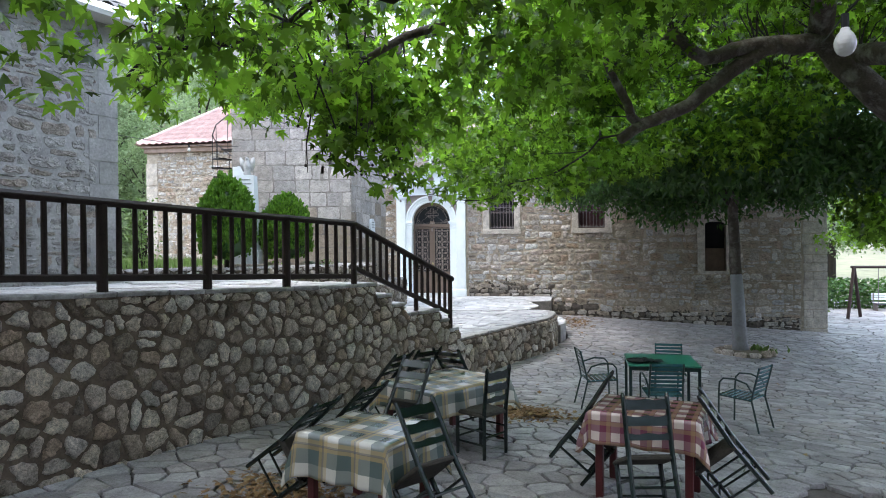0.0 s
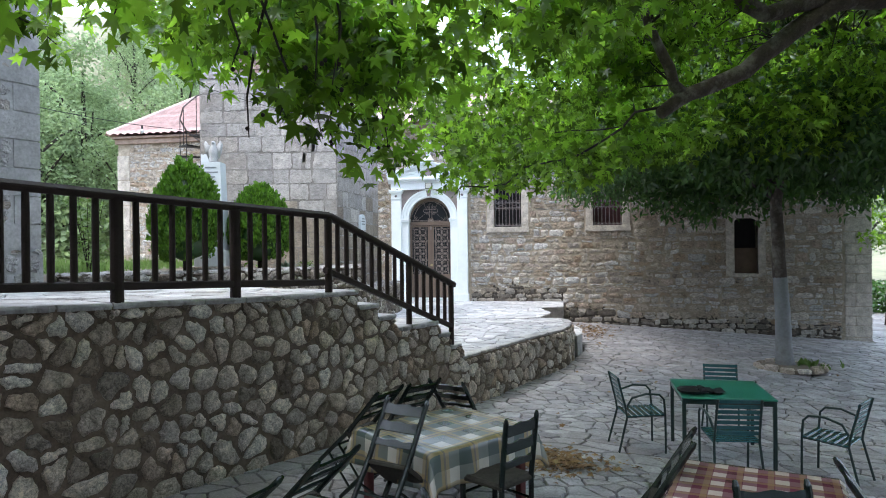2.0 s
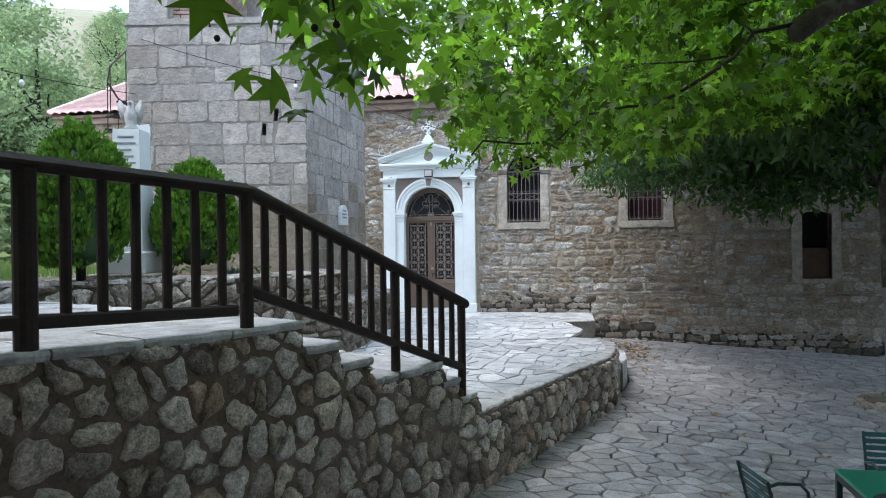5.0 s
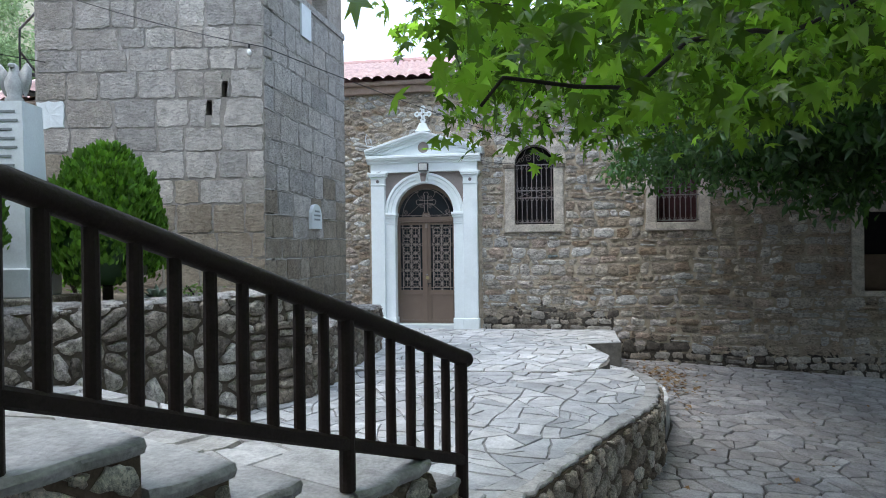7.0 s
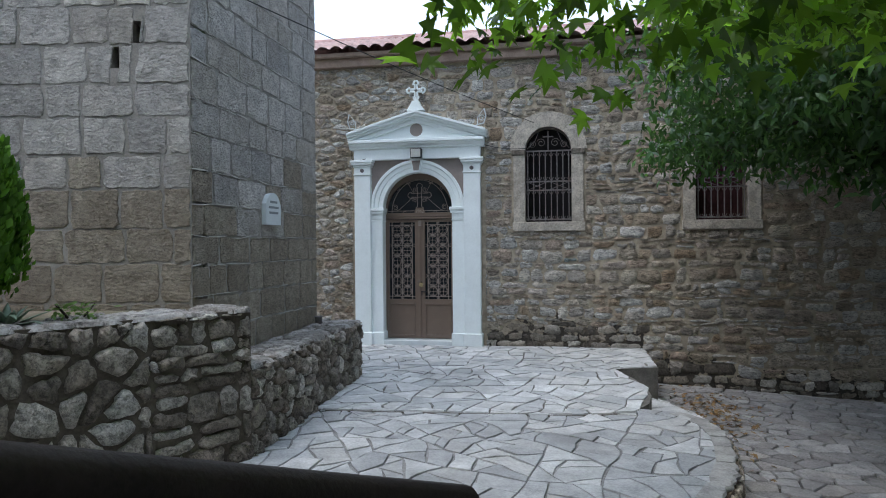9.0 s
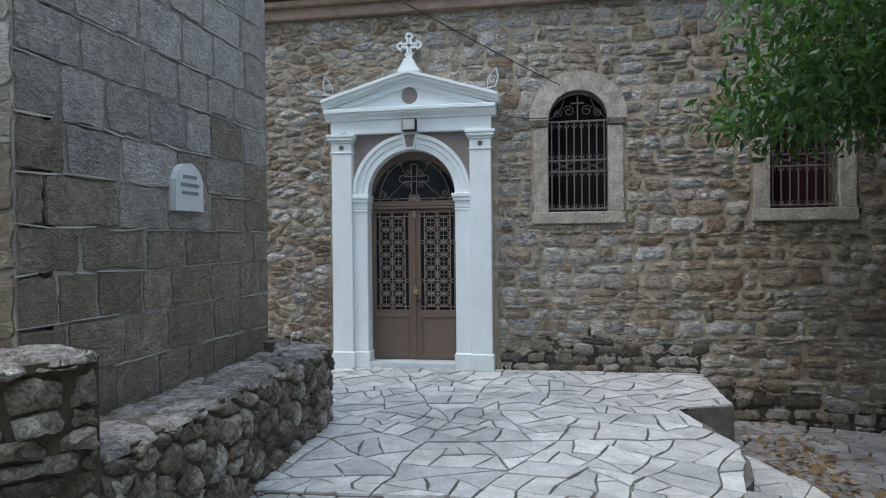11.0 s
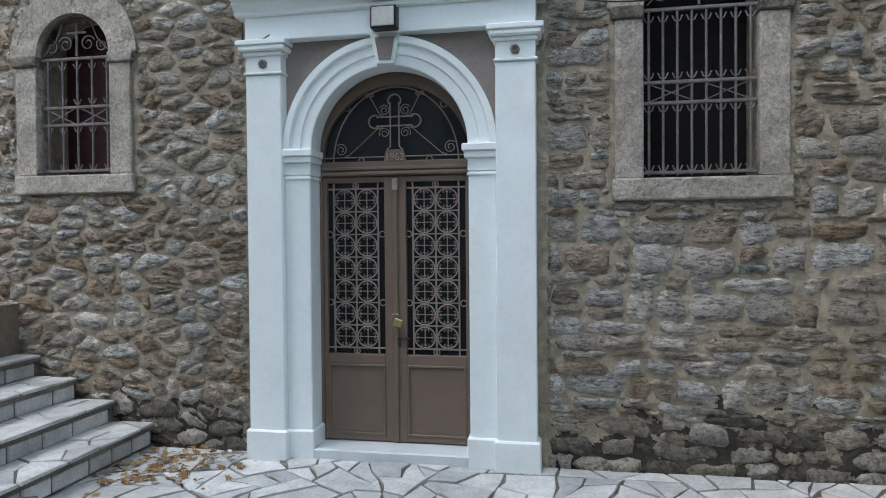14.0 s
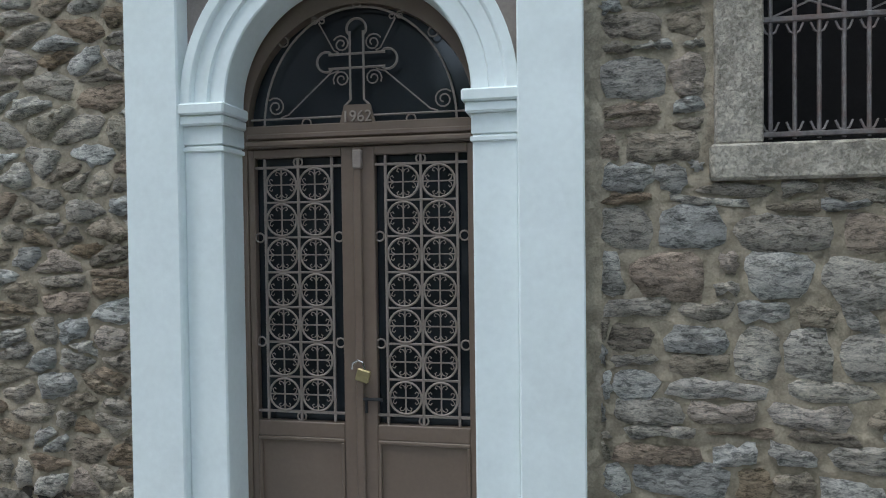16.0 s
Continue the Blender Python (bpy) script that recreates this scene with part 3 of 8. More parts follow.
def rough_block(poly, at, low, high, n=14, corner=0.3, ragged=0.012, gap=0.006, lift=0.5, rim=(0.84, 0.93), shoulder=(0.45, 0.9)):
    """A rough stone: ragged outline, edges sunk to low, an uneven face about high."""
    for _ in range(2 if corner > 0.2 else 1):
        poly = soften(poly, corner)
    cx, cy = sum(p[0] for p in poly) / len(poly), sum(p[1] for p in poly) / len(poly)
    seg = [math.dist(poly[i], poly[(i + 1) % len(poly)]) for i in range(len(poly))]
    total = sum(seg)
    size = math.sqrt(abs(area(poly)))
    out, i, run = [], 0, 0.0
    for k in range(n):
        want = (k + random.uniform(-0.25, 0.25)) * total / n % total
        i, run = 0, 0.0
        while i < len(seg) - 1 and run + seg[i] < want:
            run += seg[i]
            i += 1
        t = (want - run) / (seg[i] or 1e-6)
        a, b = poly[i], poly[(i + 1) % len(poly)]
        out.append((a[0] + (b[0] - a[0]) * t, a[1] + (b[1] - a[1]) * t))
    rings = [[], [], []]
    for u, v in out:
        d = math.hypot(u - cx, v - cy) or 1e-6
        k = max(0.3, 1 - gap / d + random.uniform(-1, 0.5) * ragged / d)
        p = (cx + (u - cx) * k, cy + (v - cy) * k)
        rings[0].append((*p, low))
        q = random.uniform(*rim)
        rings[1].append((cx + (p[0] - cx) * q, cy + (p[1] - cy) * q, high * random.uniform(*shoulder)))
        q = random.uniform(0.42, 0.62)
        rings[2].append((cx + (p[0] - cx) * q, cy + (p[1] - cy) * q, high * random.uniform(1 - lift, 1 + lift)))
    verts = [at(*p) for r in rings for p in r] + [at(cx, cy, high * random.uniform(1 - lift, 1 + lift))]
    faces = [(a + i, a + (i + 1) % n, a + n + (i + 1) % n, a + n + i) for a in (0, n) for i in range(n)]
    faces += [(2 * n + i, 2 * n + (i + 1) % n, 3 * n) for i in range(n)]
    return verts, faces


def coursed(u0, u1, v0, v1, heights, widths, holes=(), sway=0.085, seed=0.0):
    """Roughly squared stones in wavering courses, clear of rectangular holes."""
    polys, v = [], v0
    line = lambda u, v: v + sway * noise.noise((u * 0.55, v * 2.3, seed)) + 0.4 * sway * noise.noise((u * 2.1, v * 3.1, seed + 5))
    while v < v1:
        thin = random.random() < 0.28
        h = heights[0] * 0.55 if thin else random.uniform(*heights)
        top = min(v + h, v1)
        u = u0 - random.uniform(0, widths[0])
        while u < u1:
            w = random.uniform(*widths) * random.choice((0.55, 1.0, 1.0, 1.0, 1.25))
            a, b = max(u, u0), min(u + w, u1)
            u += w
            if b - a < 0.04:
                continue
            j = lambda q=0.027: random.uniform(-q, q)
            rows = [(0.0, 1.0)]
            if h > 0.13 and random.random() < 0.2:
                k = random.uniform(0.38, 0.62)
                rows = [(0.0, k), (k, 1.0)]
            for lo, hi in rows:
                p = [(a + j(), line(a, v) + (top - v) * lo + j()), ((a + b) / 2, line((a + b) / 2, v) + (top - v) * lo + j()), (b + j(), line(b, v) + (top - v) * lo + j()),
                     (b + j(), line(b, top) - (top - v) * (1 - hi) + j()), ((a + b) / 2, line((a + b) / 2, top) - (top - v) * (1 - hi) + j()), (a + j(), line(a, top) - (top - v) * (1 - hi) + j())]
                for x0, x1, y0, y1 in holes:
                    us, vs = [q[0] for q in p], [q[1] for q in p]
                    if max(us) > x0 and min(us) < x1 and max(vs) > y0 and min(vs) < y1:
                        options = [cut(p, x0, 0, 1, 0), cut(p, x1, 0, -1, 0), cut(p, 0, y0, 0, 1), cut(p, 0, y1, 0, -1)]
                        p = max(options, key=lambda q: abs(area(q)) if len(q) > 2 else 0)
                        if len(p) < 3:
                            break
                if len(p) >= 3 and abs(area(p)) > 0.0012:
                    polys.append(p if area(p) > 0 else p[::-1])
        v = top
    return polys


def raw_mesh(name, verts, faces, mat, smooth=False):
    me = bpy.data.meshes.new(name)
    me.from_pydata(verts, [], faces)
    me.materials.append(mat)
    if smooth:
        me.shade_smooth()
    me.update()
    return me


def lay(polys, at, parent, name, mat, near, rest_label, smooth=False, limit=300, other=None, **how):
    """Stones on a surface: those for which near(u, v) is true are objects of their own, the rest one mesh."""
    single, rv, rf, ov, of = 0, [], [], [], []
    for poly in polys:
        u, v = sum(p[0] for p in poly) / len(poly), sum(p[1] for p in poly) / len(poly)
        h = dict(how)
        h["high"] = how["high"] * random.uniform(0.6, 1.35)
        verts, faces = rough_block(poly, at, **h) if "lift" in how else stone(poly, at, **h)
        odd = other is not None and other[1](u, v)
        if single < limit and near(u, v):
            ob = new(name, raw_mesh(name, verts, faces, other[0] if odd else mat, smooth))
            ob.parent = parent
            single += 1
        else:
            tv, tf = (ov, of) if odd else (rv, rf)
            k = len(tv)
            tv.extend(verts)
            tf.extend([tuple(i + k for i in f) for f in faces])
    for tv, tf, mm in ((rv, rf, mat), (ov, of, other[0] if other else None)):
        if tv:
            ob = new(name + "_rest", raw_mesh(name + "_rest", tv, tf, mm, smooth))
            ob.parent = parent
            tagged(ob, rest_label, "", "", "stuff")


def scatter_rows(u0, u1, v0, v1, du, dv, jitter=0.35):
    """Points in loose courses."""
    out, v = [], v0 + dv * 0.5
    while v < v1 + dv:
        step = dv * random.uniform(0.75, 1.3)
        u = u0 - du * random.random()
        while u < u1 + du:
            w = du * random.uniform(0.55, 1.6)
            out.append((u + w / 2 + random.uniform(-jitter, jitter) * w * 0.5, v + random.uniform(-jitter, jitter) * dv))
            u += w
        v += step
    return out


# ---- ground ----
def smooth(a, b, x):
    t = min(1.0, max(0.0, (x - a) / (b - a)))
    return t * t * (3 - 2 * t)


def court_z(x, y):
    """Height of the paved court."""
    if y < 12:
        z = 0.08 + 0.24 * smooth(12.5, 6.0, y)
    else:
        z = 0.08 + 0.24 * smooth(12, 22, y)
    return z - (0.06 * min(x, 9.0) if x > 0 else 0.02 * max(x, -6.0))


def land_z(x, y):
    """Height of the open ground: court, garden level and hills."""
    up = smooth(-7.2, -7.9, x)
    z = (court_z(x, y) - 0.05) * (1 - up) + 2.08 * up
    z += smooth(30, 95, y) * (5 + 13 * smooth(10, -30, x)) + smooth(-18, -60, x) * 16
    z += smooth(25, 120, x) * 10 + smooth(95, 400, y) * 30
    return z


xs = [-600, -350, -220, -150, -110, -80, -62, -50, -42, -36, -30, -26, -23] + [-20 + 0.5 * i for i in range(81)] + [23, 26, 30, 36, 44, 55, 70, 95, 130, 180, 260, 380, 600]
ys = [-300, -150, -80, -45, -28, -18, -12, -9] + [-7 + 0.5 * i for i in range(85)] + [38, 41, 45, 50, 56, 63, 72, 84, 100, 130, 180, 260, 380, 600]
gs = Shape()
gs.v = [(x, y, land_z(x, y)) for y in ys for x in xs]
gs.f = [(j * len(xs) + i, j * len(xs) + i + 1, (j + 1) * len(xs) + i + 1, (j + 1) * len(xs) + i) for j in range(len(ys) - 1) for i in range(len(xs) - 1)]
ground = setting("ground", gs, COURT_JOINT, "grey paved and earthen ground reaching to scrubby hills", "ground")
ground.data.materials.append(HILL)
ground.data.materials.append(EARTH)
for p in ground.data.polygons:
    c = p.center
    p.material_index = 1 if c.y > 34 or abs(c.x) > 19 or c.y < -8 else (2 if c.x < -7 else 0)
ground.data.shade_smooth()

# ---- the court wall, stairs and railing ----
U = Vector((0.41, 0.912)).normalized()
N = Vector((-U.y, U.x))
W0 = Vector((-4.35, 5.63))


def on_wall(s, h=0.0):
    """A point s along the court wall's line, h towards the garden."""
    return W0 + U * s + N * h


EDGE = [(-1.72, 11.48), (-1.42, 12.25), (-1.10, 13.0), (-0.78, 13.75), (-0.46, 14.4), (-0.22, 14.95), (-0.10, 15.5), (-0.05, 16.05), (-0.12, 16.5), (-0.32, 16.78)]
line = [on_wall(-4.0), on_wall(6.4)] + [Vector(p) for p in EDGE[1:]]
lengths = [-4.0]
for a, b in zip(line, line[1:]):
    lengths.append(lengths[-1] + (b - a).length)
S_END = lengths[-1]


def along(s):
    """Point and outward direction on the court wall's face."""
    for i in range(len(line) - 1):
        if s <= lengths[i + 1] or i == len(line) - 2:
            d = (line[i + 1] - line[i]).normalized()
            return line[i] + d * (s - lengths[i]), Vector((d.y, -d.x))


def court_wall(s, z, h):
    p, n = along(s)
    q = p + n * (h + 0.06 * (1.9 - z) / 1.9)
    return (q.x, q.y, z)


def cap_z(s):
    """Height of the upper terrace's rim."""
    return 1.97 + 0.035 * max(0, 3.4 - s)


STEPS = [(4.15, 4.50, 1.79), (4.50, 4.83, 1.62), (4.83, 5.78, 1.45), (5.78, 6.08, 1.26), (6.08, 6.40, 1.07)]
T2, T1 = 0.858, 0.876
top = [(-4.0, cap_z(-4.0) - 0.05), (4.15, 1.92)]
for s0, s1, z in STEPS:
    top += [(s0, z - 0.05), (s1, z - 0.05)]
top += [(6.40, T2 - 0.04), (S_END, T2 - 0.04)]
core = Shape()
for (s0, z0), (s1, z1) in zip(top, top[1:]):
    n = max(1, int((s1 - s0) / 0.35))
    for i in range(n):
        a, b = s0 + (s1 - s0) * i / n, s0 + (s1 - s0) * (i + 1) / n
        if b - a < 1e-6:
            continue
        za, zb = z0 + (z1 - z0) * i / n, z0 + (z1 - z0) * (i + 1) / n
        lo = -0.4
        v = [court_wall(a, lo, 0), court_wall(b, lo, 0), court_wall(b, zb, 0), court_wall(a, za, 0),
             court_wall(a, lo, -0.45), court_wall(b, lo, -0.45), court_wall(b, zb, -0.45), court_wall(a, za, -0.45)]
        core.add(v, [(0, 1, 2, 3), (5, 4, 7, 6), (3, 2, 6, 7), (1, 5, 6, 2), (4, 0, 3, 7)])
wall_court = setting("wall_court", core, RUBBLE_MORTAR, "rubble retaining wall of rounded brown and grey fieldstones", "wall")

# upper terrace, stair flight and lower terrace as solid masses
rim = [on_wall(-4.0, 0.3), on_wall(4.15, 0.3), on_wall(4.15, 3.6), Vector((-7.4, 11.0)), Vector((-9.5, 8.0)), Vector((-11.5, 2.0))]
setting("terrace_upper", Shape().prism([(p.x, p.y) for p in rim], lambda u, v, h: (u, v, h), -0.3, 1.93), SLAB_JOINT, "upper terrace slab behind the stone railing wall", "terrace")
flight = Shape()
for s0, s1, z in STEPS:
    q = [on_wall(s0, 0.1), on_wall(s1, 0.1), on_wall(s1, 3.75), on_wall(s0, 3.75)]
    flight.prism([(p.x, p.y) for p in q], lambda u, v, h: (u, v, h), -0.3, z - 0.035 - 0.001 * s0)
stairs = setting("stairs", flight, SLAB_JOINT, "broad shallow stone stairs paved with pale slabs", "stairs")

P2 = [on_wall(6.4, 0.1)] + [Vector(p) + Vector((-0.06, 0.03)) for p in EDGE[1:]] + [Vector((-0.8, 16.9)), Vector((-4.5, 16.9)), Vector((-4.6, 14.0)), on_wall(6.4, 3.6)]
P2 = [(p.x, p.y) for p in P2]
P1 = [(-6.4, 20.98), (-6.4, 17.7), (-4.3, 16.3), (-1.6, 16.45), (-1.1, 16.52), (-0.78, 16.72), (-0.58, 17.1), (-0.50, 17.5), (-0.50, 17.9), (-0.60, 18.5), (-0.78, 19.1), (-0.17, 19.32), (-0.15, 20.98)]
P3 = [(-0.60, 16.6), (-0.10, 16.3), (0.08, 16.1), (0.2, 16.6), (0.22, 17.2), (0.10, 17.9), (-0.15, 18.5), (-0.45, 18.9), (-0.7, 19.1)]
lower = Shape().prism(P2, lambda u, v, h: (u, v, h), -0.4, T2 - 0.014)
terrace_lower = setting("terrace_lower", lower, LOWER_JOINT, "lower terrace paved with pale crazy paving before the church", "terrace")
plat = Shape().prism(P1, lambda u, v, h: (u, v, h), -0.4, T1 - 0.014)
terrace_door = setting("terrace_door", plat, SLAB_JOINT, "pale crazy-paved platform before the church door", "terrace")
stepr = Shape().prism(P3, lambda u, v, h: (u, v, h), -0.4, 0.56 - 0.014)
step_round = setting("step_round", stepr, RIMSTONE, "low rounded stone step beside the terrace", "step")
garden = [(-4.45, 14.75), (-5.0, 15.6), (-7.35, 17.0), (-7.35, 18.15), (-7.35, 21.2), (-16, 21.2), (-16, 11.0), (-7.4, 11.0), (-5.95, 11.85)]
gm = Shape().prism(garden, lambda u, v, h: (u, v, h), -0.3, 2.06)
garden_bed = setting("garden_bed", gm, EARTH, "dry earth garden bed behind the low walls", "ground")

# rim slabs of the terraces
def slab_run(parent, a, b, z, out, inn, thick=0.05, step=0.5, drop=0.0):
    s = a
    while s < b - 0.05:
        e = min(b, s + step * random.uniform(0.6, 1.4))
        if b - e < 0.15:
            e = b
        d = 0.006
        zf = z if callable(z) else (lambda q: z)
        j = random.uniform(-0.004, 0.004)
        k = max(3, int((e - s) / 0.07))
        outline = []
        for i in range(k + 1):
            t = s + d + (e - s - 2 * d) * i / k
            outline.append((t, out + random.uniform(-0.022, 0.014) - (0.02 if i in (0, k) else 0.0)))
        outline += [(e - d, -inn), (s + d, -inn)]
        m = len(outline)
        v = []
        for zt, pull in ((-thick, 0.012), (-thick * 0.45, 0.0), (-0.012, 0.002), (0.0, 0.014)):
            for i, (t, o) in enumerate(outline):
                pt, nn = along(t)
                w = pt + nn * (o - (pull + random.uniform(0, 0.006)) if i <= k else o)
                v.append((w.x, w.y, zf(t) + zt + j + (random.uniform(-0.003, 0.003) if i <= k else 0)))
        f = [tuple(range(m - 1, -1, -1)), tuple(range(3 * m, 4 * m))] + [(r * m + i, r * m + (i + 1) % m, (r + 1) * m + (i + 1) % m, (r + 1) * m + i) for r in range(3) for i in range(m)]
        ob = new("rim_slab", raw_mesh("rim_slab", v, f, RIMSTONE))
        ob.parent = parent
        s = e


slab_run(wall_court, -4.0, 4.17, cap_z, 0.05, 0.5)
for s0, s1, z in STEPS:
    slab_run(wall_court, s0 + 0.02, s1 + 0.03, z, 0.05, 0.75, thick=0.055, step=0.6)
slab_run(wall_court, 6.42, S_END, T2 + 0.004, 0.035, 0.14, thick=0.045, step=0.45)

# plain unseen walls added behind and beside the court to block light
setting("wall_south", Shape().box(-16, 20, -9.4, -9.0, -0.5, 7.5, 0.02), PLASTER, "plain unseen wall added to block skylight from behind", "wall")
setting("wall_east", Shape().box(19.6, 20.0, -9.0, 14.0, -0.8, 7.5, 0.02), PLASTER, "plain unseen wall added to block skylight from the side", "wall")

# ---- church ----
FY = 21.0
CX0, CX1, EAVE = -14.15, 7.83, 6.0
OPENINGS = [(-7.13, -6.42, 3.16, 4.55), (-4.66, -3.34, 0.5, 3.95), (-2.115, -1.32, 3.02, 4.66), (0.68, 1.50, 3.02, 4.66), (4.44, 5.05, 1.66, 3.16)]
ws = Shape()
x = CX0
for x0, x1, z0, z1 in OPENINGS:
    ws.box(x, x0, FY, FY + 0.55, -0.6, EAVE, 0.0)
    ws.box(x0, x1, FY, FY + 0.55, -0.6, z0, 0.0)
    ws.box(x0, x1, FY, FY + 0.55, z1, EAVE, 0.0)
    x = x1
ws.box(x, CX1, FY, FY + 0.55, -0.6, EAVE, 0.0)
ws.box(CX1 - 0.55, CX1, FY + 0.55, 31, -0.6, EAVE, 0.0)
ws.box(CX0, CX0 + 0.55, FY + 0.55, 31, -0.6, EAVE, 0.0)
ws.box(CX0, CX1, 31, 31.5, -0.6, EAVE, 0.0)
wall_church = setting("wall_church", ws, FIELD_MORTAR, "church wall of weathered fieldstones in beige lime mortar", "wall")
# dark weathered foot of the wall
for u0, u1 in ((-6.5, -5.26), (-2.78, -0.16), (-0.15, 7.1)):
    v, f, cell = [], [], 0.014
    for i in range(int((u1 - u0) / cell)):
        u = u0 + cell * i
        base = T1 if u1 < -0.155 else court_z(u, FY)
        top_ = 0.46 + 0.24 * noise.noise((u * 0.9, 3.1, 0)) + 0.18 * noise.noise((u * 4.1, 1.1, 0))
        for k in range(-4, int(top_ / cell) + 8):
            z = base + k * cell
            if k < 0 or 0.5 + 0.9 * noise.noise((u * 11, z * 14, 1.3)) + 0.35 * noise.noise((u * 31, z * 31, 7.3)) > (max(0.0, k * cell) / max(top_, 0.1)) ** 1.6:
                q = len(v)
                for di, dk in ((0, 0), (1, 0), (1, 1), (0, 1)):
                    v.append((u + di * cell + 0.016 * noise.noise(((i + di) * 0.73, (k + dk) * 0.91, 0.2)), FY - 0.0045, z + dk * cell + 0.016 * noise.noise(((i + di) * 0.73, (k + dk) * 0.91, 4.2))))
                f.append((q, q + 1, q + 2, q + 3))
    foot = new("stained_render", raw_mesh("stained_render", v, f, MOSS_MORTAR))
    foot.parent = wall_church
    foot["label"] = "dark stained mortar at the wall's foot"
# black sheet put behind the windows in place of interior shade
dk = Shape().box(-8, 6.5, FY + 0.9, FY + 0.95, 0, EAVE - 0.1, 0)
setting("wall_church_inner", dk, DARK, "near-black sheet standing in for the unlit church interior", "wall")

# eaves and tiled hip roof
ev = Shape().box(CX0 - 0.06, CX1 + 0.06, FY - 0.10, FY + 0.2, EAVE - 0.16, EAVE, 0.01).box(CX0 - 0.12, CX1 + 0.12, FY - 0.2, FY + 0.2, EAVE, EAVE + 0.07, 0.01)
ev.box(CX0 - 0.12, CX0 + 0.3, FY + 0.2, 31.2, EAVE, EAVE + 0.07, 0.01)
setting("trim_eaves", ev, BRICK, "reddish brick eaves course under the church roof", "trim")


def tile_slope(out, a, b, c, d, period=0.24, rows=13):
    """Barrel tiles on a slope: eave from a to b, top from d to c."""
    a, b, c, d = Vector(a), Vector(b), Vector(c), Vector(d)
    n = max(2, int((b - a).length / period))
    nrm = (b - a).cross(d - a).normalized()
    verts, faces = [], []
    cols = n * 4 + 1
    for r in range(rows):
        for e in (0, 1):
            t = (r + e) / rows
            l, rr = a.lerp(d, t), b.lerp(c, t)
            for i in range(cols):
                w = abs(math.sin(math.pi * i / 4)) ** 0.8
                verts.append(l.lerp(rr, i / (cols - 1)) + nrm * (0.02 + 0.055 * w + (0.025 if e == 0 else 0.0) + random.uniform(-0.004, 0.004)))
    for r in range(rows * 2 - 1):
        for i in range(cols - 1):
            k = r * cols + i
            faces.append((k, k + 1, k + 1 + cols, k + cols))
    out.add(verts, faces)


rf = Shape()
RY, RZ = 26.2, 7.95
XM, QX, QY, QZ = -8.2, -11.4, 24.0, 8.45
E1 = EAVE + 0.06
tile_slope(rf, (XM, FY - 0.3, E1), (CX1 + 0.28, FY - 0.3, E1), (CX1 - 4.6, RY, RZ), (XM, RY, RZ))
tile_slope(rf, (CX1 + 0.28, FY - 0.3, E1), (CX1 + 0.28, 31.5, E1), (CX1 - 4.6, RY, RZ), (CX1 - 4.6, RY, RZ))
tile_slope(rf, (CX1 + 0.28, 31.5, E1), (XM, 31.5, E1), (XM, RY, RZ), (CX1 - 4.6, RY, RZ), rows=4)
# steeper hipped west end
tile_slope(rf, (CX0 - 0.28, FY - 0.3, E1), (XM, FY - 0.3, E1), (XM, QY, QZ), (QX, QY, QZ), rows=11)
tile_slope(rf, (CX0 - 0.28, 27.3, E1), (CX0 - 0.28, FY - 0.3, E1), (QX, QY, QZ), (QX, QY, QZ), rows=11)
tile_slope(rf, (XM, 27.3, E1), (CX0 - 0.28, 27.3, E1), (QX, QY, QZ), (XM, QY, QZ), rows=4)
roof = setting("roof_church", rf, TILE, "faded red barrel-tile hip roof of the church", "roof", True)
gab = Shape().prism([(FY - 0.1, E1 - 0.02), (27.1, E1 - 0.02), (QY, QZ - 0.02)], lambda u, v, h: (XM + h, u, v), -0.3, 0.0)
part("gable", gab, FIELD_MORTAR, roof)
rg = Shape()
for p, q, zt in (((CX0 - 0.2, FY - 0.25), (QX, QY), QZ), ((CX1 + 0.2, FY - 0.25), (CX1 - 4.6, RY), RZ)):
    rg.tube([(p[0], p[1], EAVE + 0.14), (q[0], q[1], zt + 0.06)], 0.09, 8)
rg.tube([(QX, QY, QZ + 0.06), (XM, QY, QZ + 0.06)], 0.1, 8)
rg.tube([(XM, RY, RZ + 0.06), (CX1 - 4.6, RY, RZ + 0.06)], 0.1, 8)
part("ridge_tiles", rg, TILE, roof)


def arc(cx, cz, r, a0, a1, n):
    return [(cx + r * math.cos(radians(a0 + (a1 - a0) * i / n)), cz + r * math.sin(radians(a0 + (a1 - a0) * i / n))) for i in range(n + 1)]


def face(u, v, h):
    """Church front: h is how far it stands out of the wall."""
    return (u, FY - h, v)


def spiral(cx, cz, r, turns, start, sign=1, n=14, y=0.0):
    return [(cx + sign * r * (1 - 0.75 * i / n) * math.cos(start + turns * 2 * math.pi * i / n), y, cz + r * (1 - 0.75 * i / n) * math.sin(start + turns * 2 * math.pi * i / n)) for i in range(n + 1)]


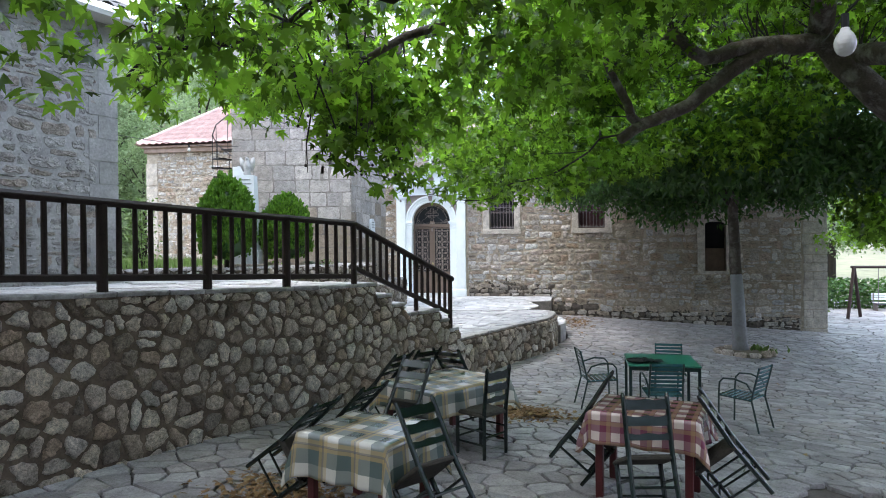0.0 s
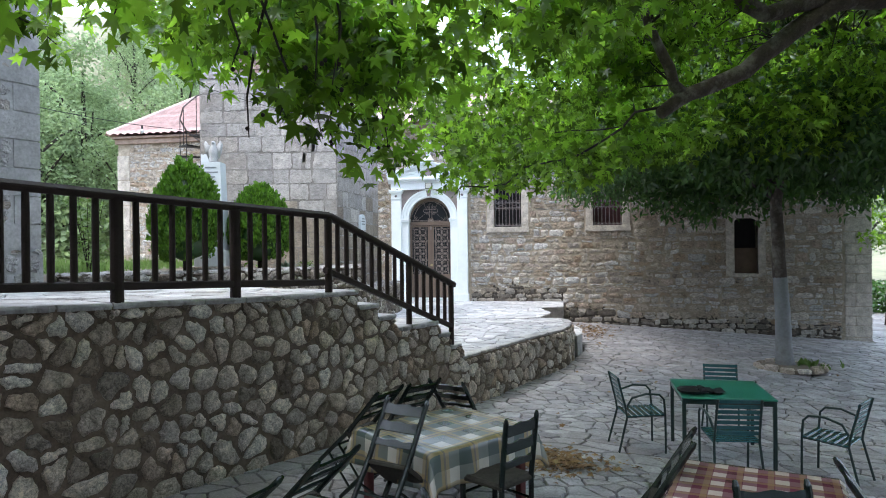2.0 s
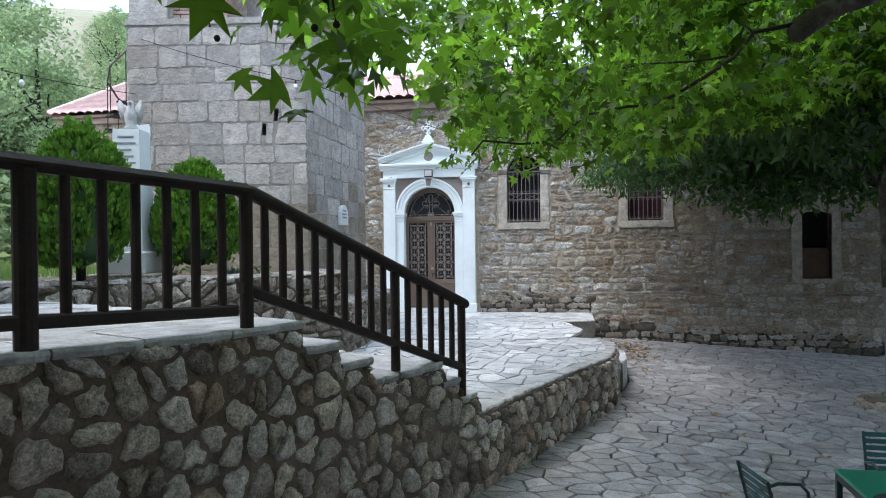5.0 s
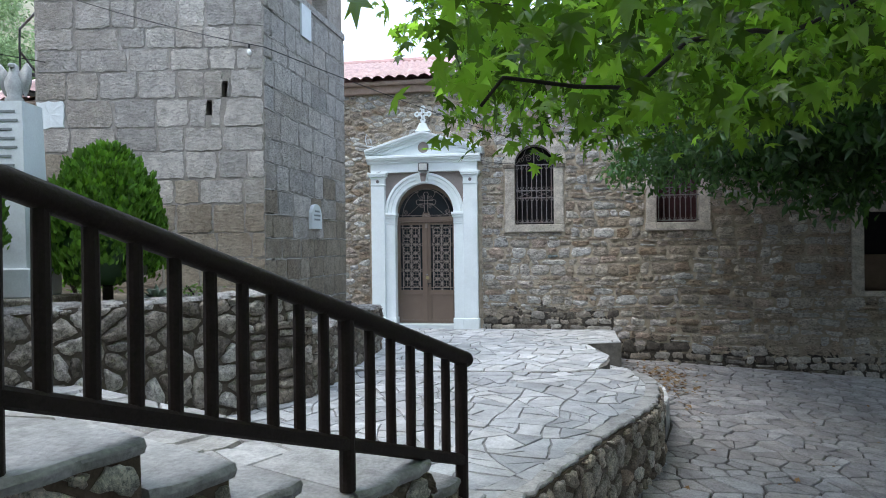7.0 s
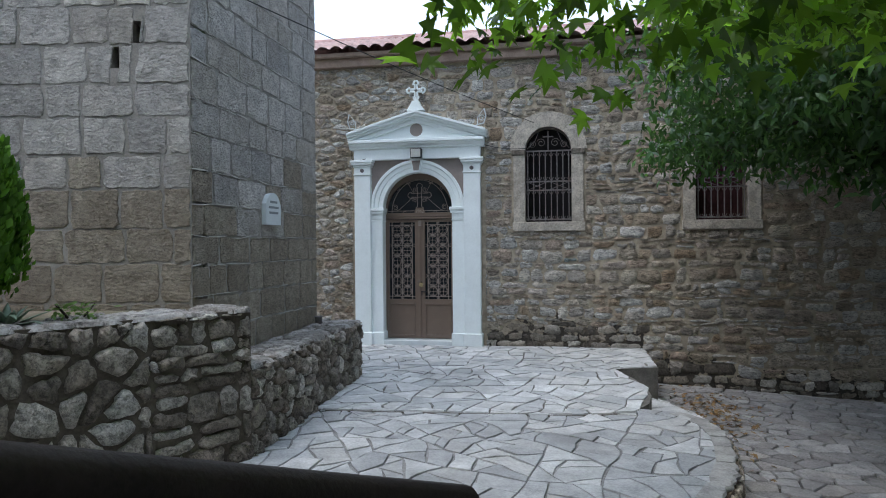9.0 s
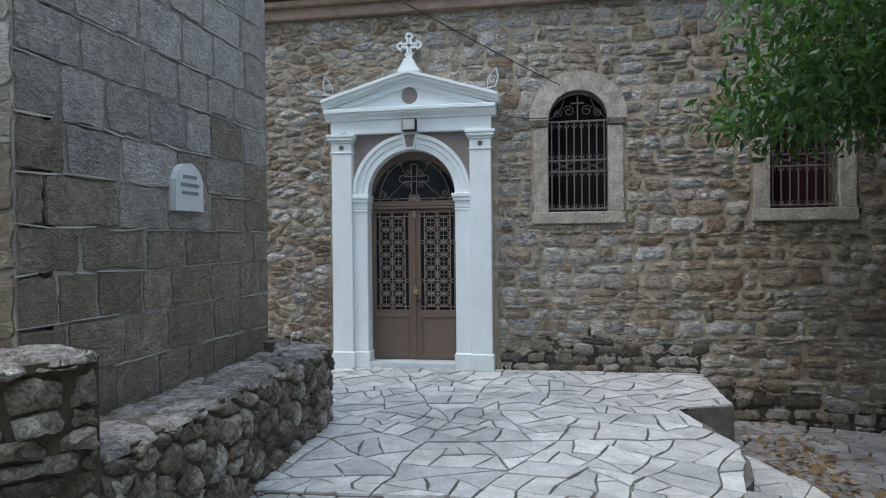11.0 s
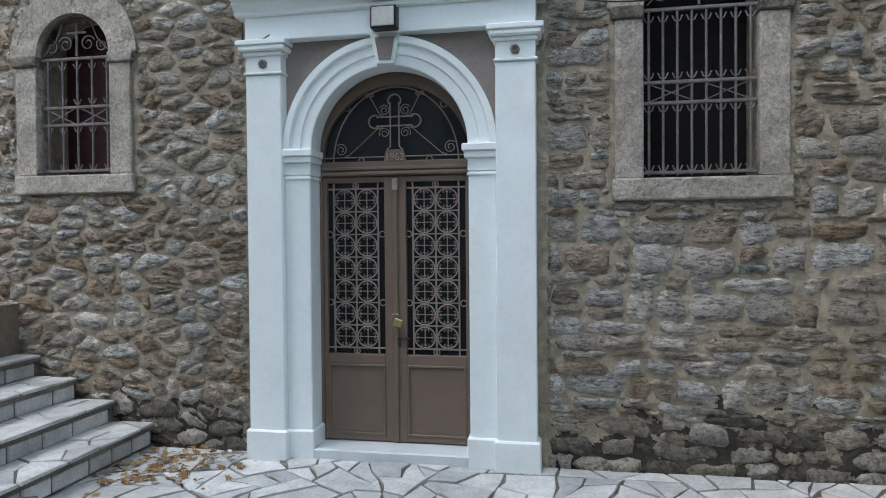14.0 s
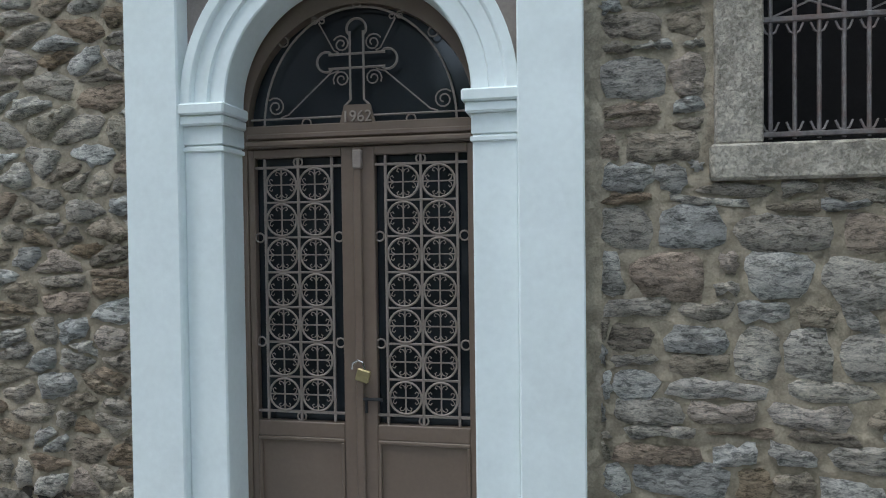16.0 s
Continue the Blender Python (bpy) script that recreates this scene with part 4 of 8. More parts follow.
def arched_window(name, x0, x1, z0, zs, label, bars, shutter):
    """Window with stone surround, sill and iron grille. zs: where the arch springs."""
    xc, r = (x0 + x1) / 2, (x1 - x0) / 2
    fr = Shape()
    w = 0.195
    fr.box(x0 - w, x0 + 0.005, FY - 0.035, FY + 0.12, z0, zs - 0.09, 0.008)
    fr.box(x1 - 0.005, x1 + w, FY - 0.035, FY + 0.12, z0, zs - 0.09, 0.008)
    win = setting(name, fr, QUOIN, label, "window")
    part("sill", Shape().box(x0 - w - 0.02, x1 + w + 0.02, FY - 0.05, FY + 0.2, z0 - 0.16, z0, 0.012), QUOIN, win)
    im = Shape().box(x0 - w - 0.03, x0 + 0.008, FY - 0.06, FY + 0.12, zs - 0.09, zs, 0.012)
    part("impost", im, MOSSY, win)
    part("impost", Shape().box(x1 - 0.008, x1 + w + 0.03, FY - 0.06, FY + 0.12, zs - 0.09, zs, 0.012), MOSSY, win)
    ar = Shape()
    outer, inner = arc(xc, zs, r + 0.25, 0, 180, 18), arc(xc, zs, r - 0.005, 0, 180, 18)
    for i in range(18):
        q = [inner[i], outer[i], outer[i + 1], inner[i + 1]]
        ar.prism(q, face, -0.14, 0.03 + 0.002 * (i % 2))
    part("arch_ring", ar, QUOIN, win)
    sp = Shape()
    for i in range(18):
        a, b = inner[i], inner[i + 1]
        sp.prism([a, (a[0], zs + r + 0.06), (b[0], zs + r + 0.06), b], face, -0.3, -0.06)
    part("arch_backing", sp, QUOIN, win)
    back = Shape().box(x0 - 0.02, x1 + 0.02, FY + 0.34, FY + 0.37, z0 - 0.02, zs + r + 0.02, 0.0)
    part("shutter", back, shutter, win, "dark panel behind the bars, closing the opening")
    g = Shape()
    bar_shapes = []
    y = FY + 0.035
    n = bars
    for i in range(n):
        bx = x0 + (x1 - x0) * (i + 0.5) / n
        bar_shapes.append(Shape().tube([(bx, y, z0 + 0.02), (bx, y, zs - 0.03)], 0.0095, 6))
        for zz in (zs - 0.09, (z0 + zs) / 2 + 0.12, (z0 + zs) / 2 - 0.12, z0 + 0.07):
            g.tube([(bx - 0.035, y, zz + 0.025), (bx - 0.02, y, zz - 0.01), (bx, y, zz - 0.02), (bx + 0.02, y, zz - 0.01), (bx + 0.035, y, zz + 0.025)], 0.006, 4)
    for zz in (z0 + 0.04, (z0 + zs) / 2 - 0.075, (z0 + zs) / 2 + 0.075, zs - 0.02):
        g.box(x0 + 0.005, x1 - 0.005, y - 0.012, y + 0.012, zz - 0.012, zz + 0.012, 0.003)
    zm = (z0 + zs) / 2
    for k in (0, 1):
        a, b = x0 + 0.05 + k * (xc - x0 - 0.02), x0 + 0.05 + k * (xc - x0 - 0.02) + (xc - x0) - 0.08
        g.tube([(a, y, zm - 0.065), (b, y, zm + 0.065)], 0.006, 4)
        g.tube([(a, y, zm + 0.065), (b, y, zm - 0.065)], 0.006, 4)
    grille = part("grille", g, IRON, win, "rusty grey wrought-iron window grille")
    for sh in bar_shapes:
        part("bar", sh, IRON, grille)
    t = Shape()
    t.tube([(xc, y, zs), (xc, y, zs + r * 0.8)], 0.010, 6)
    t.tube([(xc - 0.09, y, zs + r * 0.56), (xc + 0.09, y, zs + r * 0.56)], 0.010, 6)
    for sg in (-1, 1):
        t.tube(spiral(xc + sg * r * 0.3, zs + r * 0.3, r * 0.2, 1.4, 0.4, sg, y=y), 0.006, 4)
        t.tube(spiral(xc + sg * r * 0.68, zs + r * 0.24, r * 0.16, 1.4, 2.0, sg, y=y), 0.006, 4)
        t.tube([(xc + sg * r * 0.9, y, zs + 0.02), (xc + sg * r * 0.55, y, zs + r * 0.42), (xc + sg * r * 0.4, y, zs + r * 0.78)], 0.006, 4)
    t.tube([(p[0], y, p[1]) for p in arc(xc, zs, r - 0.012, 0, 180, 16)], 0.008, 4)
    part("fan_grille", t, IRON, win, "iron fan with a small cross and scrolls")
    return win


arched_window("window_1", -7.13, -6.42, 3.16, 4.18, "arched church window with a pitted stone surround and maroon shutter", 5, SHUTTER)
# window_2 takes near-black for its unlit inside where the others have a shutter
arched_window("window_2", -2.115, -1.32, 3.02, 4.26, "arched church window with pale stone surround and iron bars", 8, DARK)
arched_window("window_3", 0.68, 1.50, 3.02, 4.25, "arched church window with stone surround half behind leaves", 8, SHUTTER)

# small walled-up window
nw = setting("window_4", Shape().box(4.22, 4.44, FY - 0.03, FY + 0.15, 1.6, 3.16, 0.01), QUOIN, "small arched window boarded up in its lower half", "window")
part("jamb", Shape().box(5.05, 5.24, FY - 0.03, FY + 0.15, 1.6, 3.16, 0.01), QUOIN, nw)
part("lintel", Shape().box(4.3, 5.2, FY - 0.03, FY + 0.15, 3.17, 3.48, 0.015), QUOIN, nw)
part("sill", Shape().box(4.3, 5.15, FY - 0.02, FY + 0.2, 1.56, 1.66, 0.01), QUOIN, nw)
part("board", Shape().box(4.42, 5.07, FY + 0.13, FY + 0.16, 1.64, 2.35, 0.004), BOARD, nw)
# black sheet paints the shade inside the unboarded upper half
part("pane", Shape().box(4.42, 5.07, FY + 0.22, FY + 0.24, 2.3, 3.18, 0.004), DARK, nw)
hd = Shape()
for sg in (-1, 1):
    hd.prism([(4.745 + sg * 0.31, 3.17), (4.745 + sg * 0.31, 3.07), (4.745 + sg * 0.27, 3.12), (4.745 + sg * 0.2, 3.15), (4.745 + sg * 0.1, 3.17)], face, -0.14, 0.01)
part("arch_shoulder", hd, QUOIN, nw)

# ---- white portal ----
PX = -4.006
portal = thing("portal", "white-painted classical door surround with pediment and cross on the church wall", "portal")


def both(shape, x0, x1, y0, y1, z0, z1, r=0.006):
    shape.box(PX - x1, PX - x0, y0, y1, z0, z1, r)
    shape.box(PX + x0, PX + x1, y0, y1, z0, z1, r)


for sg in (-1, 1):
    a, b = sorted((PX + sg * 0.835, PX + sg * 1.13))
    pil = Shape().box(a, b, FY - 0.14, FY + 0.1, T1, 3.885, 0.008)
    pl = part("pilaster", pil, WHITE, portal)
    part("plinth", Shape().box(a - 0.025 - (0.0), b + 0.025, FY - 0.165, FY + 0.1, T1 - 0.02, T1 + 0.22, 0.012), WHITE, pl)
    cap = Shape().box(a - 0.015, b + 0.015, FY - 0.155, FY + 0.1, 3.887, 3.908, 0.006)
    cap.box(a, b, FY - 0.142, FY + 0.1, 3.908, 4.03, 0.004).box(a - 0.02, b + 0.02, FY - 0.16, FY + 0.1, 4.03, 4.065, 0.008).box(a - 0.045, b + 0.045, FY - 0.19, FY + 0.1, 4.065, 4.11, 0.012).box(a - 0.06, b + 0.06, FY - 0.2, FY + 0.1, 4.11, 4.15, 0.006)
    part("capital", cap, WHITE, pl)
    part("medallion", Shape().add(*(lambda s: (s.v, s.f))(Shape().lathe([(0.035, 0), (0.035, 0.012), (0.02, 0.022), (0.012, 0.012)], 12)), m=pose((a + b) / 2, FY - 0.142, 3.968, 90)), IRON, pl)
    a, b = sorted((PX + sg * 0.625, PX + sg * 0.835))
    pier = part("pier", Shape().box(a, b, FY - 0.09, FY + 0.12, T1, 3.10, 0.008), WHITE, portal)
    part("plinth", Shape().box(a - (0.02 if sg > 0 else 0.0), b + (0.02 if sg < 0 else 0.0), FY - 0.115, FY + 0.3, T1 - 0.02, T1 + 0.22, 0.012), WHITE, pier)
    imp = Shape().box(a - 0.01, b + 0.01, FY - 0.1, FY + 0.13, 3.065, 3.088, 0.004).box(a - 0.005, b + 0.005, FY - 0.095, FY + 0.13, 3.1, 3.195, 0.004).box(a - 0.03, b + 0.02, FY - 0.12, FY + 0.13, 3.195, 3.245, 0.008).box(a - 0.045, b + 0.03, FY - 0.135, FY + 0.13, 3.245, 3.302, 0.008)
    part("impost", imp, WHITE, pier)
AZ = 3.302
ring_shape = Shape()
prof = [(0.618, -0.12), (0.618, 0.068), (0.625, 0.075), (0.70, 0.075), (0.707, 0.09), (0.775, 0.09), (0.782, 0.108), (0.79, 0.115), (0.838, 0.115), (0.838, -0.12)]
v, k = [], len(prof)
for i in range(49):
    t = math.pi * i / 48
    v += [face(PX + r * math.cos(t), AZ + r * math.sin(t), h) for r, h in prof]
f = [(i * k + j, i * k + (j + 1) % k, (i + 1) * k + (j + 1) % k, (i + 1) * k + j) for i in range(48) for j in range(k)] + [tuple(range(k)), tuple(range(48 * k, 49 * k))]
ring_shape.add(v, f)
part("archivolt", ring_shape, WHITE, portal)
sp = Shape()
out = arc(PX, AZ, 0.836, 0, 180, 36)
for i in range(36):
    a, b = out[i], out[i + 1]
    sp.prism([a, (a[0], 4.155), (b[0], 4.155), b], face, -0.1, 0.04)
part("spandrel", sp, TAUPE, portal, "taupe stucco field above the arch")
en = Shape().box(PX - 1.135, PX + 1.135, FY - 0.14, FY + 0.1, 4.152, 4.34, 0.006)
run = [(-0.1, 4.338), (0.155, 4.338), (0.17, 4.348), (0.17, 4.375), (0.19, 4.385), (0.222, 4.415), (0.222, 4.438), (0.25, 4.446), (0.25, 4.487), (0.242, 4.495), (-0.1, 4.495)]
part("cornice", Shape().prism(run, lambda u, v, h: (PX + h, FY - u, v), -1.205, 1.205), WHITE, portal)
part("entablature", en, WHITE, portal)
pd = Shape().prism([(PX - 1.1, 4.49), (PX + 1.1, 4.49), (PX, 4.86)], face, -0.1, 0.10)
part("tympanum", pd, WHITE, portal)
for sg in (-1, 1):
    rk = Shape()
    rk.prism([(PX + sg * 0.87, 4.525), (PX + sg * 1.1, 4.525), (PX, 4.866), (PX, 4.792)][::sg], face, -0.1, 0.15)
    for lo, hi, h in ((0.00, 0.045, 0.19), (0.045, 0.09, 0.24), (0.09, 0.13, 0.27)):
        rk.prism([(PX + sg * 1.235, 4.497 + lo), (PX + sg * 1.235, 4.497 + hi), (PX, 4.862 + hi), (PX, 4.862 + lo)][::sg], face, -0.1, h)
    part("raking_cornice", rk, WHITE, portal)
oc = Shape().prism(arc(PX, 4.664, 0.115, 0, 337.5, 15), face, 0.05, 0.104)
part("oculus", oc, TAUPE, portal, "taupe painted oculus")
ks = Shape().prism([(PX - 0.068, 3.925), (PX + 0.068, 3.925), (PX + 0.115, 4.151), (PX - 0.115, 4.151)], face, -0.05, 0.135)
key = part("keystone", ks, WHITE, portal)
part("key_panel", Shape().prism([(PX - 0.046, 3.95), (PX + 0.046, 3.95), (PX + 0.076, 4.12), (PX - 0.076, 4.12)], face, 0.1, 0.142), TAUPE, key)
part("threshold", Shape().box(PX - 0.70, PX + 0.70, FY - 0.112, FY + 0.3, T1 - 0.03, 0.955, 0.01), MARBLE, portal)
cr = Shape().prism([(PX - 0.16, 5.0), (PX + 0.16, 5.0), (PX + 0.10, 5.08), (PX + 0.06, 5.17), (PX - 0.06, 5.17), (PX - 0.10, 5.09)], face, 0.02, 0.16)
ped = part("cross_base", cr, WHITE, portal)
cx = Shape()


def trefoil(shape, cx0, cz0, s, y, r, n=6):
    """Outline of a cross with trefoil ends."""
    for i in range(4):
        a = i * math.pi / 2
        d, e = Vector((math.cos(a), math.sin(a))), Vector((-math.sin(a), math.cos(a)))
        pts = [d * 0.14 - e * 0.14, d * 0.62 - e * 0.12, d * 0.70 - e * 0.30, d * 0.84 - e * 0.24, d * 1.0 - e * 0.10, d * 1.0 + e * 0.10, d * 0.84 + e * 0.24, d * 0.70 + e * 0.30, d * 0.62 + e * 0.12, d * 0.14 + e * 0.14]
        shape.tube([(cx0 + p.x * s, y, cz0 + p.y * s) for p in pts], r, n)


trefoil(cx, PX, 5.36, 0.165, FY - 0.09, 0.02)
cx.tube([(PX, FY - 0.09, 5.16), (PX, FY - 0.09, 5.24)], 0.022, 8)
part("cross", cx, WHITE, ped, "small white trefoil cross")
for sg in (-1, 1):
    ac = Shape()
    bx = PX + sg * 1.17
    ac.tube([(bx - sg * 0.10, FY - 0.15, 4.70), (bx + sg * 0.03, FY - 0.15, 4.73), (bx + sg * 0.07, FY - 0.15, 4.85), (bx + sg * 0.04, FY - 0.15, 4.98)], 0.011, 6)
    ac.tube(spiral(bx - sg * 0.01, 4.82, 0.055, 1.3, 0.3, sg, y=FY - 0.15), 0.006, 5)
    ac.tube([(bx - sg * 0.08, FY - 0.15, 4.70), (bx - sg * 0.07, FY - 0.15, 4.84), (bx + sg * 0.04, FY - 0.15, 4.98)], 0.006, 5)
    part("acroterion", ac, PALEPAINT, portal, "thin bent-iron corner ornament")
lamp = thing("flood_lamp", "small square floodlight mounted over the portal arch", "lamp", m=pose(PX + 0.018, FY - 0.2, 4.24))
part("housing", Shape().box(-0.10, 0.10, -0.05, 0.05, -0.085, 0.085, 0.01), BLACK, lamp)
part("glass", Shape().box(-0.085, 0.085, -0.058, -0.045, -0.07, 0.07, 0.004), FLOODGLASS, lamp)
part("bracket", Shape().box(-0.02, 0.02, 0.04, 0.075, -0.05, 0.05, 0.004), BLACK, lamp)

# ---- door ----
DY = FY + 0.13
door = setting("door_1", Shape().box(PX - 0.65, PX + 0.65, DY, DY + 0.09, 3.10, 3.22, 0.006).box(PX - 0.65, PX - 0.605, DY - 0.01, DY + 0.09, 0.955, 3.10, 0.004).box(PX + 0.605, PX + 0.65, DY - 0.01, DY + 0.09, 0.955, 3.10, 0.004), DOOR, "brown double church door with wrought grilles, closed and padlocked", "door")
part("transom_moulding", Shape().box(PX - 0.60, PX + 0.60, DY - 0.035, DY + 0.01, 3.105, 3.135, 0.008).box(PX - 0.60, PX + 0.60, DY - 0.02, DY + 0.01, 3.145, 3.175, 0.006), DOOR, door)
for sg in (-1, 1):
    a, b = sorted((PX + sg * 0.004, PX + sg * 0.603))
    lf = Shape()
    oa, ob_ = a + (0.035 if sg < 0 else 0.085), b - (0.085 if sg < 0 else 0.035)
    lf.box(a, oa, DY, DY + 0.045, 0.965, 3.095, 0.004).box(ob_, b, DY, DY + 0.045, 0.965, 3.095, 0.004)
    lf.box(oa, ob_, DY, DY + 0.045, 3.05, 3.095, 0.004).box(oa, ob_, DY, DY + 0.045, 1.585, 1.665, 0.004).box(oa, ob_, DY, DY + 0.045, 0.965, 1.01, 0.004)
    lf.box(oa, ob_, DY + 0.012, DY + 0.04, 1.01, 1.585, 0.0)
    for q in ((oa, ob_, 1.565, 1.585), (oa, ob_, 1.01, 1.03)):
        lf.box(q[0], q[1], DY - 0.006, DY + 0.02, q[2], q[3], 0.004)
    for q in ((oa, oa + 0.018), (ob_ - 0.018, ob_)):
        lf.box(q[0], q[1], DY - 0.006, DY + 0.02, 1.03, 1.565, 0.004)
    leaf = part("door_leaf", lf, DOOR, door)
    part("pane", Shape().box(oa - 0.01, ob_ + 0.01, DY + 0.05, DY + 0.058, 1.6, 3.06, 0.0), GLASSY, leaf, "dark glass behind the grille")
    g = Shape()
    y = DY + 0.012
    xm, w, t = (oa + ob_) / 2, ob_ - oa, 0.0065
    for xx in (xm - 0.185, xm, xm + 0.185):
        g.box(xx - t, xx + t, y - t, y + t, 1.667, 3.048, 0.002)
    z_top, z_bot = 3.0, 1.715
    for zz in (z_top, z_bot):
        g.box(oa, ob_, y - t, y + t, zz - t, zz + t, 0.002)
    step = (z_top - z_bot) / 7
    for i in range(1, 7):
        g.box(xm - 0.185, xm + 0.185, y - t, y + t, z_bot + i * step - t * 0.8, z_bot + i * step + t * 0.8, 0.002)
    for zz in (z_bot + 2 * step, z_bot + 5 * step):
        for xx in (xm - w / 2 + 0.02, xm + w / 2 - 0.02):
            g.ring((xx, y, zz), 0.024, 0.005, 12, 4)
    for zz in ((3.0 + 3.05) / 2, (1.665 + z_bot) / 2):
        g.ring((xm, y, zz), 0.024, 0.005, 12, 4)
    for i in range(7):
        for sx in (-1, 1):
            cxx, czz = xm + sx * 0.0925, z_bot + (i + 0.5) * step
            g.ring((cxx, y - 0.006, czz), 0.083, 0.006, 22, 4)
            for k in range(4):
                a_ = k * math.pi / 2
                d, e = (math.cos(a_), math.sin(a_)), (-math.sin(a_), math.cos(a_))
                g.tube([(cxx, y - 0.004, czz), (cxx + d[0] * 0.08, y - 0.004, czz + d[1] * 0.08)], 0.0045, 4)
                for q in (-1, 1):
                    pts = [(0.046, 0.0), (0.062, q * 0.010), (0.068, q * 0.026), (0.055, q * 0.032), (0.049, q * 0.022)]
                    g.tube([(cxx + d[0] * u + e[0] * v, y - 0.004, czz + d[1] * u + e[1] * v) for u, v in pts], 0.003, 4)
    part("grille", g, GRILLE, leaf, "grille of crosses in rings")
part("astragal", Shape().box(PX - 0.022, PX + 0.022, DY - 0.016, DY, 0.965, 3.09, 0.006), DOOR, door)
part("latch", Shape().box(PX - 0.02, PX + 0.03, DY - 0.03, DY, 2.98, 3.075, 0.006), GRILLE, door)
part("bolt", Shape().tube([(PX + 0.02, DY - 0.02, 1.80), (PX + 0.12, DY - 0.02, 1.80)], 0.009, 8).tube([(PX + 0.035, DY - 0.02, 1.81), (PX + 0.035, DY - 0.02, 1.73)], 0.008, 8), BLACK, door)
lock = thing("padlock", "brass padlock hanging from the door hasp", "padlock", m=pose(PX + 0.012, DY - 0.045, 1.945, 0, 17, 0))
part("body", Shape().box(-0.015, 0.055, -0.014, 0.014, -0.045, 0.02, 0.006), BRASS, lock)
part("shackle", Shape().tube([(-0.045, 0, 0.0), (-0.05, 0, 0.03), (-0.03, 0, 0.052), (0.0, 0, 0.05), (0.02, 0, 0.018)], 0.006, 8), CHROME, lock)
lun = setting("window_5", Shape().prism(arc(PX, 3.17, 0.69, 0, 180, 24), lambda u, v, h: (u, DY + 0.07 + h, v), 0, 0.01), GLASSY, "dark lunette pane over the church door with iron fan", "window")
fr = Shape()
inn, out = arc(PX, 3.22, 0.605, 0, 180, 28), arc(PX, 3.22, 0.74, 0, 180, 28)
for i in range(28):
    fr.prism([inn[i], out[i], out[i + 1], inn[i + 1]], lambda u, v, h: (u, DY + 0.03 - h, v), -0.06, 0.02)
part("arch_frame", fr, DOOR, lun)
g = Shape()
y = DY + 0.02
g.tube([(PX + 0.515 * math.cos(math.pi * i / 28), y, 3.205 + 0.605 * math.sin(math.pi * i / 28)) for i in range(29)], 0.006, 6)
for zz in (3.198, 3.255):
    g.tube([(PX - 0.59, y, zz), (PX + 0.59, y, zz)], 0.0055, 5)
for xx in (-0.28, 0.28):
    g.ring((PX + xx, y, 3.227), 0.024, 0.0045, 14, 4)
for aa in (45, 90, 135):
    g.ring((PX + 0.565 * math.cos(radians(aa)), y, 3.215 + (0.625 if aa != 90 else 0.62) * math.sin(radians(aa))), 0.025, 0.0045, 14, 4)
CZ, HW = 3.535, 0.036
yc = y - 0.008


def lobed_arm(dx, dz, length):
    """One arm of the cross: two bars and a round lobe."""
    at = lambda p, q: (PX + dx * p - dz * q, yc, CZ + dz * p + dx * q)
    pts = [at(HW, HW), at(length, HW)]
    pts += [at(length + 0.012 + 0.052 * math.cos(t), 0.052 * math.sin(t)) for t in [radians(125 - 250 * i / 16) for i in range(17)]]
    pts += [at(length, -HW), at(HW, -HW)]
    g.tube(pts, 0.0065, 6)


for dx, dz, length in ((1, 0, 0.15), (-1, 0, 0.15), (0, 1, 0.15)):
    lobed_arm(dx, dz, length)
for sx in (-1, 1):
    g.tube([(PX + sx * HW, yc, CZ + HW), (PX + sx * HW, yc, 3.335), (PX + sx * 0.065, yc, 3.308)], 0.0065, 6)
    g.tube([(PX - HW, yc, CZ + sx * HW), (PX + HW, yc, CZ + sx * HW)], 0.006, 6)
    for sz in (-1, 1):
        g.tube(spiral(PX + sx * 0.085, CZ + sz * 0.09, 0.046, 1.6, 0.5 if sz > 0 else -0.5, sx, 20, y=y), 0.0042, 5)
    g.tube([(PX + sx * 0.10, y, CZ - 0.045), (PX + sx * 0.15, y, CZ - 0.06), (PX + sx * 0.38, y, 3.275), (PX + sx * 0.42, y, 3.262)], 0.0042, 5)
    g.tube([(PX + sx * 0.10, y, CZ + 0.048), (PX + sx * 0.125, y, CZ + 0.06), (PX + sx * 0.205, y, 3.74)], 0.0042, 5)
    g.tube(spiral(PX + sx * 0.45, 3.318, 0.052, 1.6, 0.8, sx, 20, y=y), 0.0042, 5)
    for k in (-1, 1):
        g.tube(spiral(PX + sx * 0.207 + k * 0.022, 3.752, 0.022, 1.3, 0.8, k, y=y), 0.0045, 4)
part("fan_grille", g, GRILLE, lun, "iron fan with trefoil cross and scrolls")
dp = part("date_plate", Shape().prism([(PX - 0.10, 3.195), (PX + 0.10, 3.195), (PX + 0.07, 3.31), (PX - 0.07, 3.31)], lambda u, v, h: (u, y - h, v), 0.0, 0.014), DOOR, lun)
tx = bpy.data.curves.new("date", "FONT")
tx.body, tx.size, tx.align_x, tx.extrude = "1962", 0.082, "CENTER", 0.006
tx.materials.append(NUMERAL)
to = new("date", tx)
to.parent = dp
to.matrix_world = pose(PX, y - 0.018, 3.222, 90)

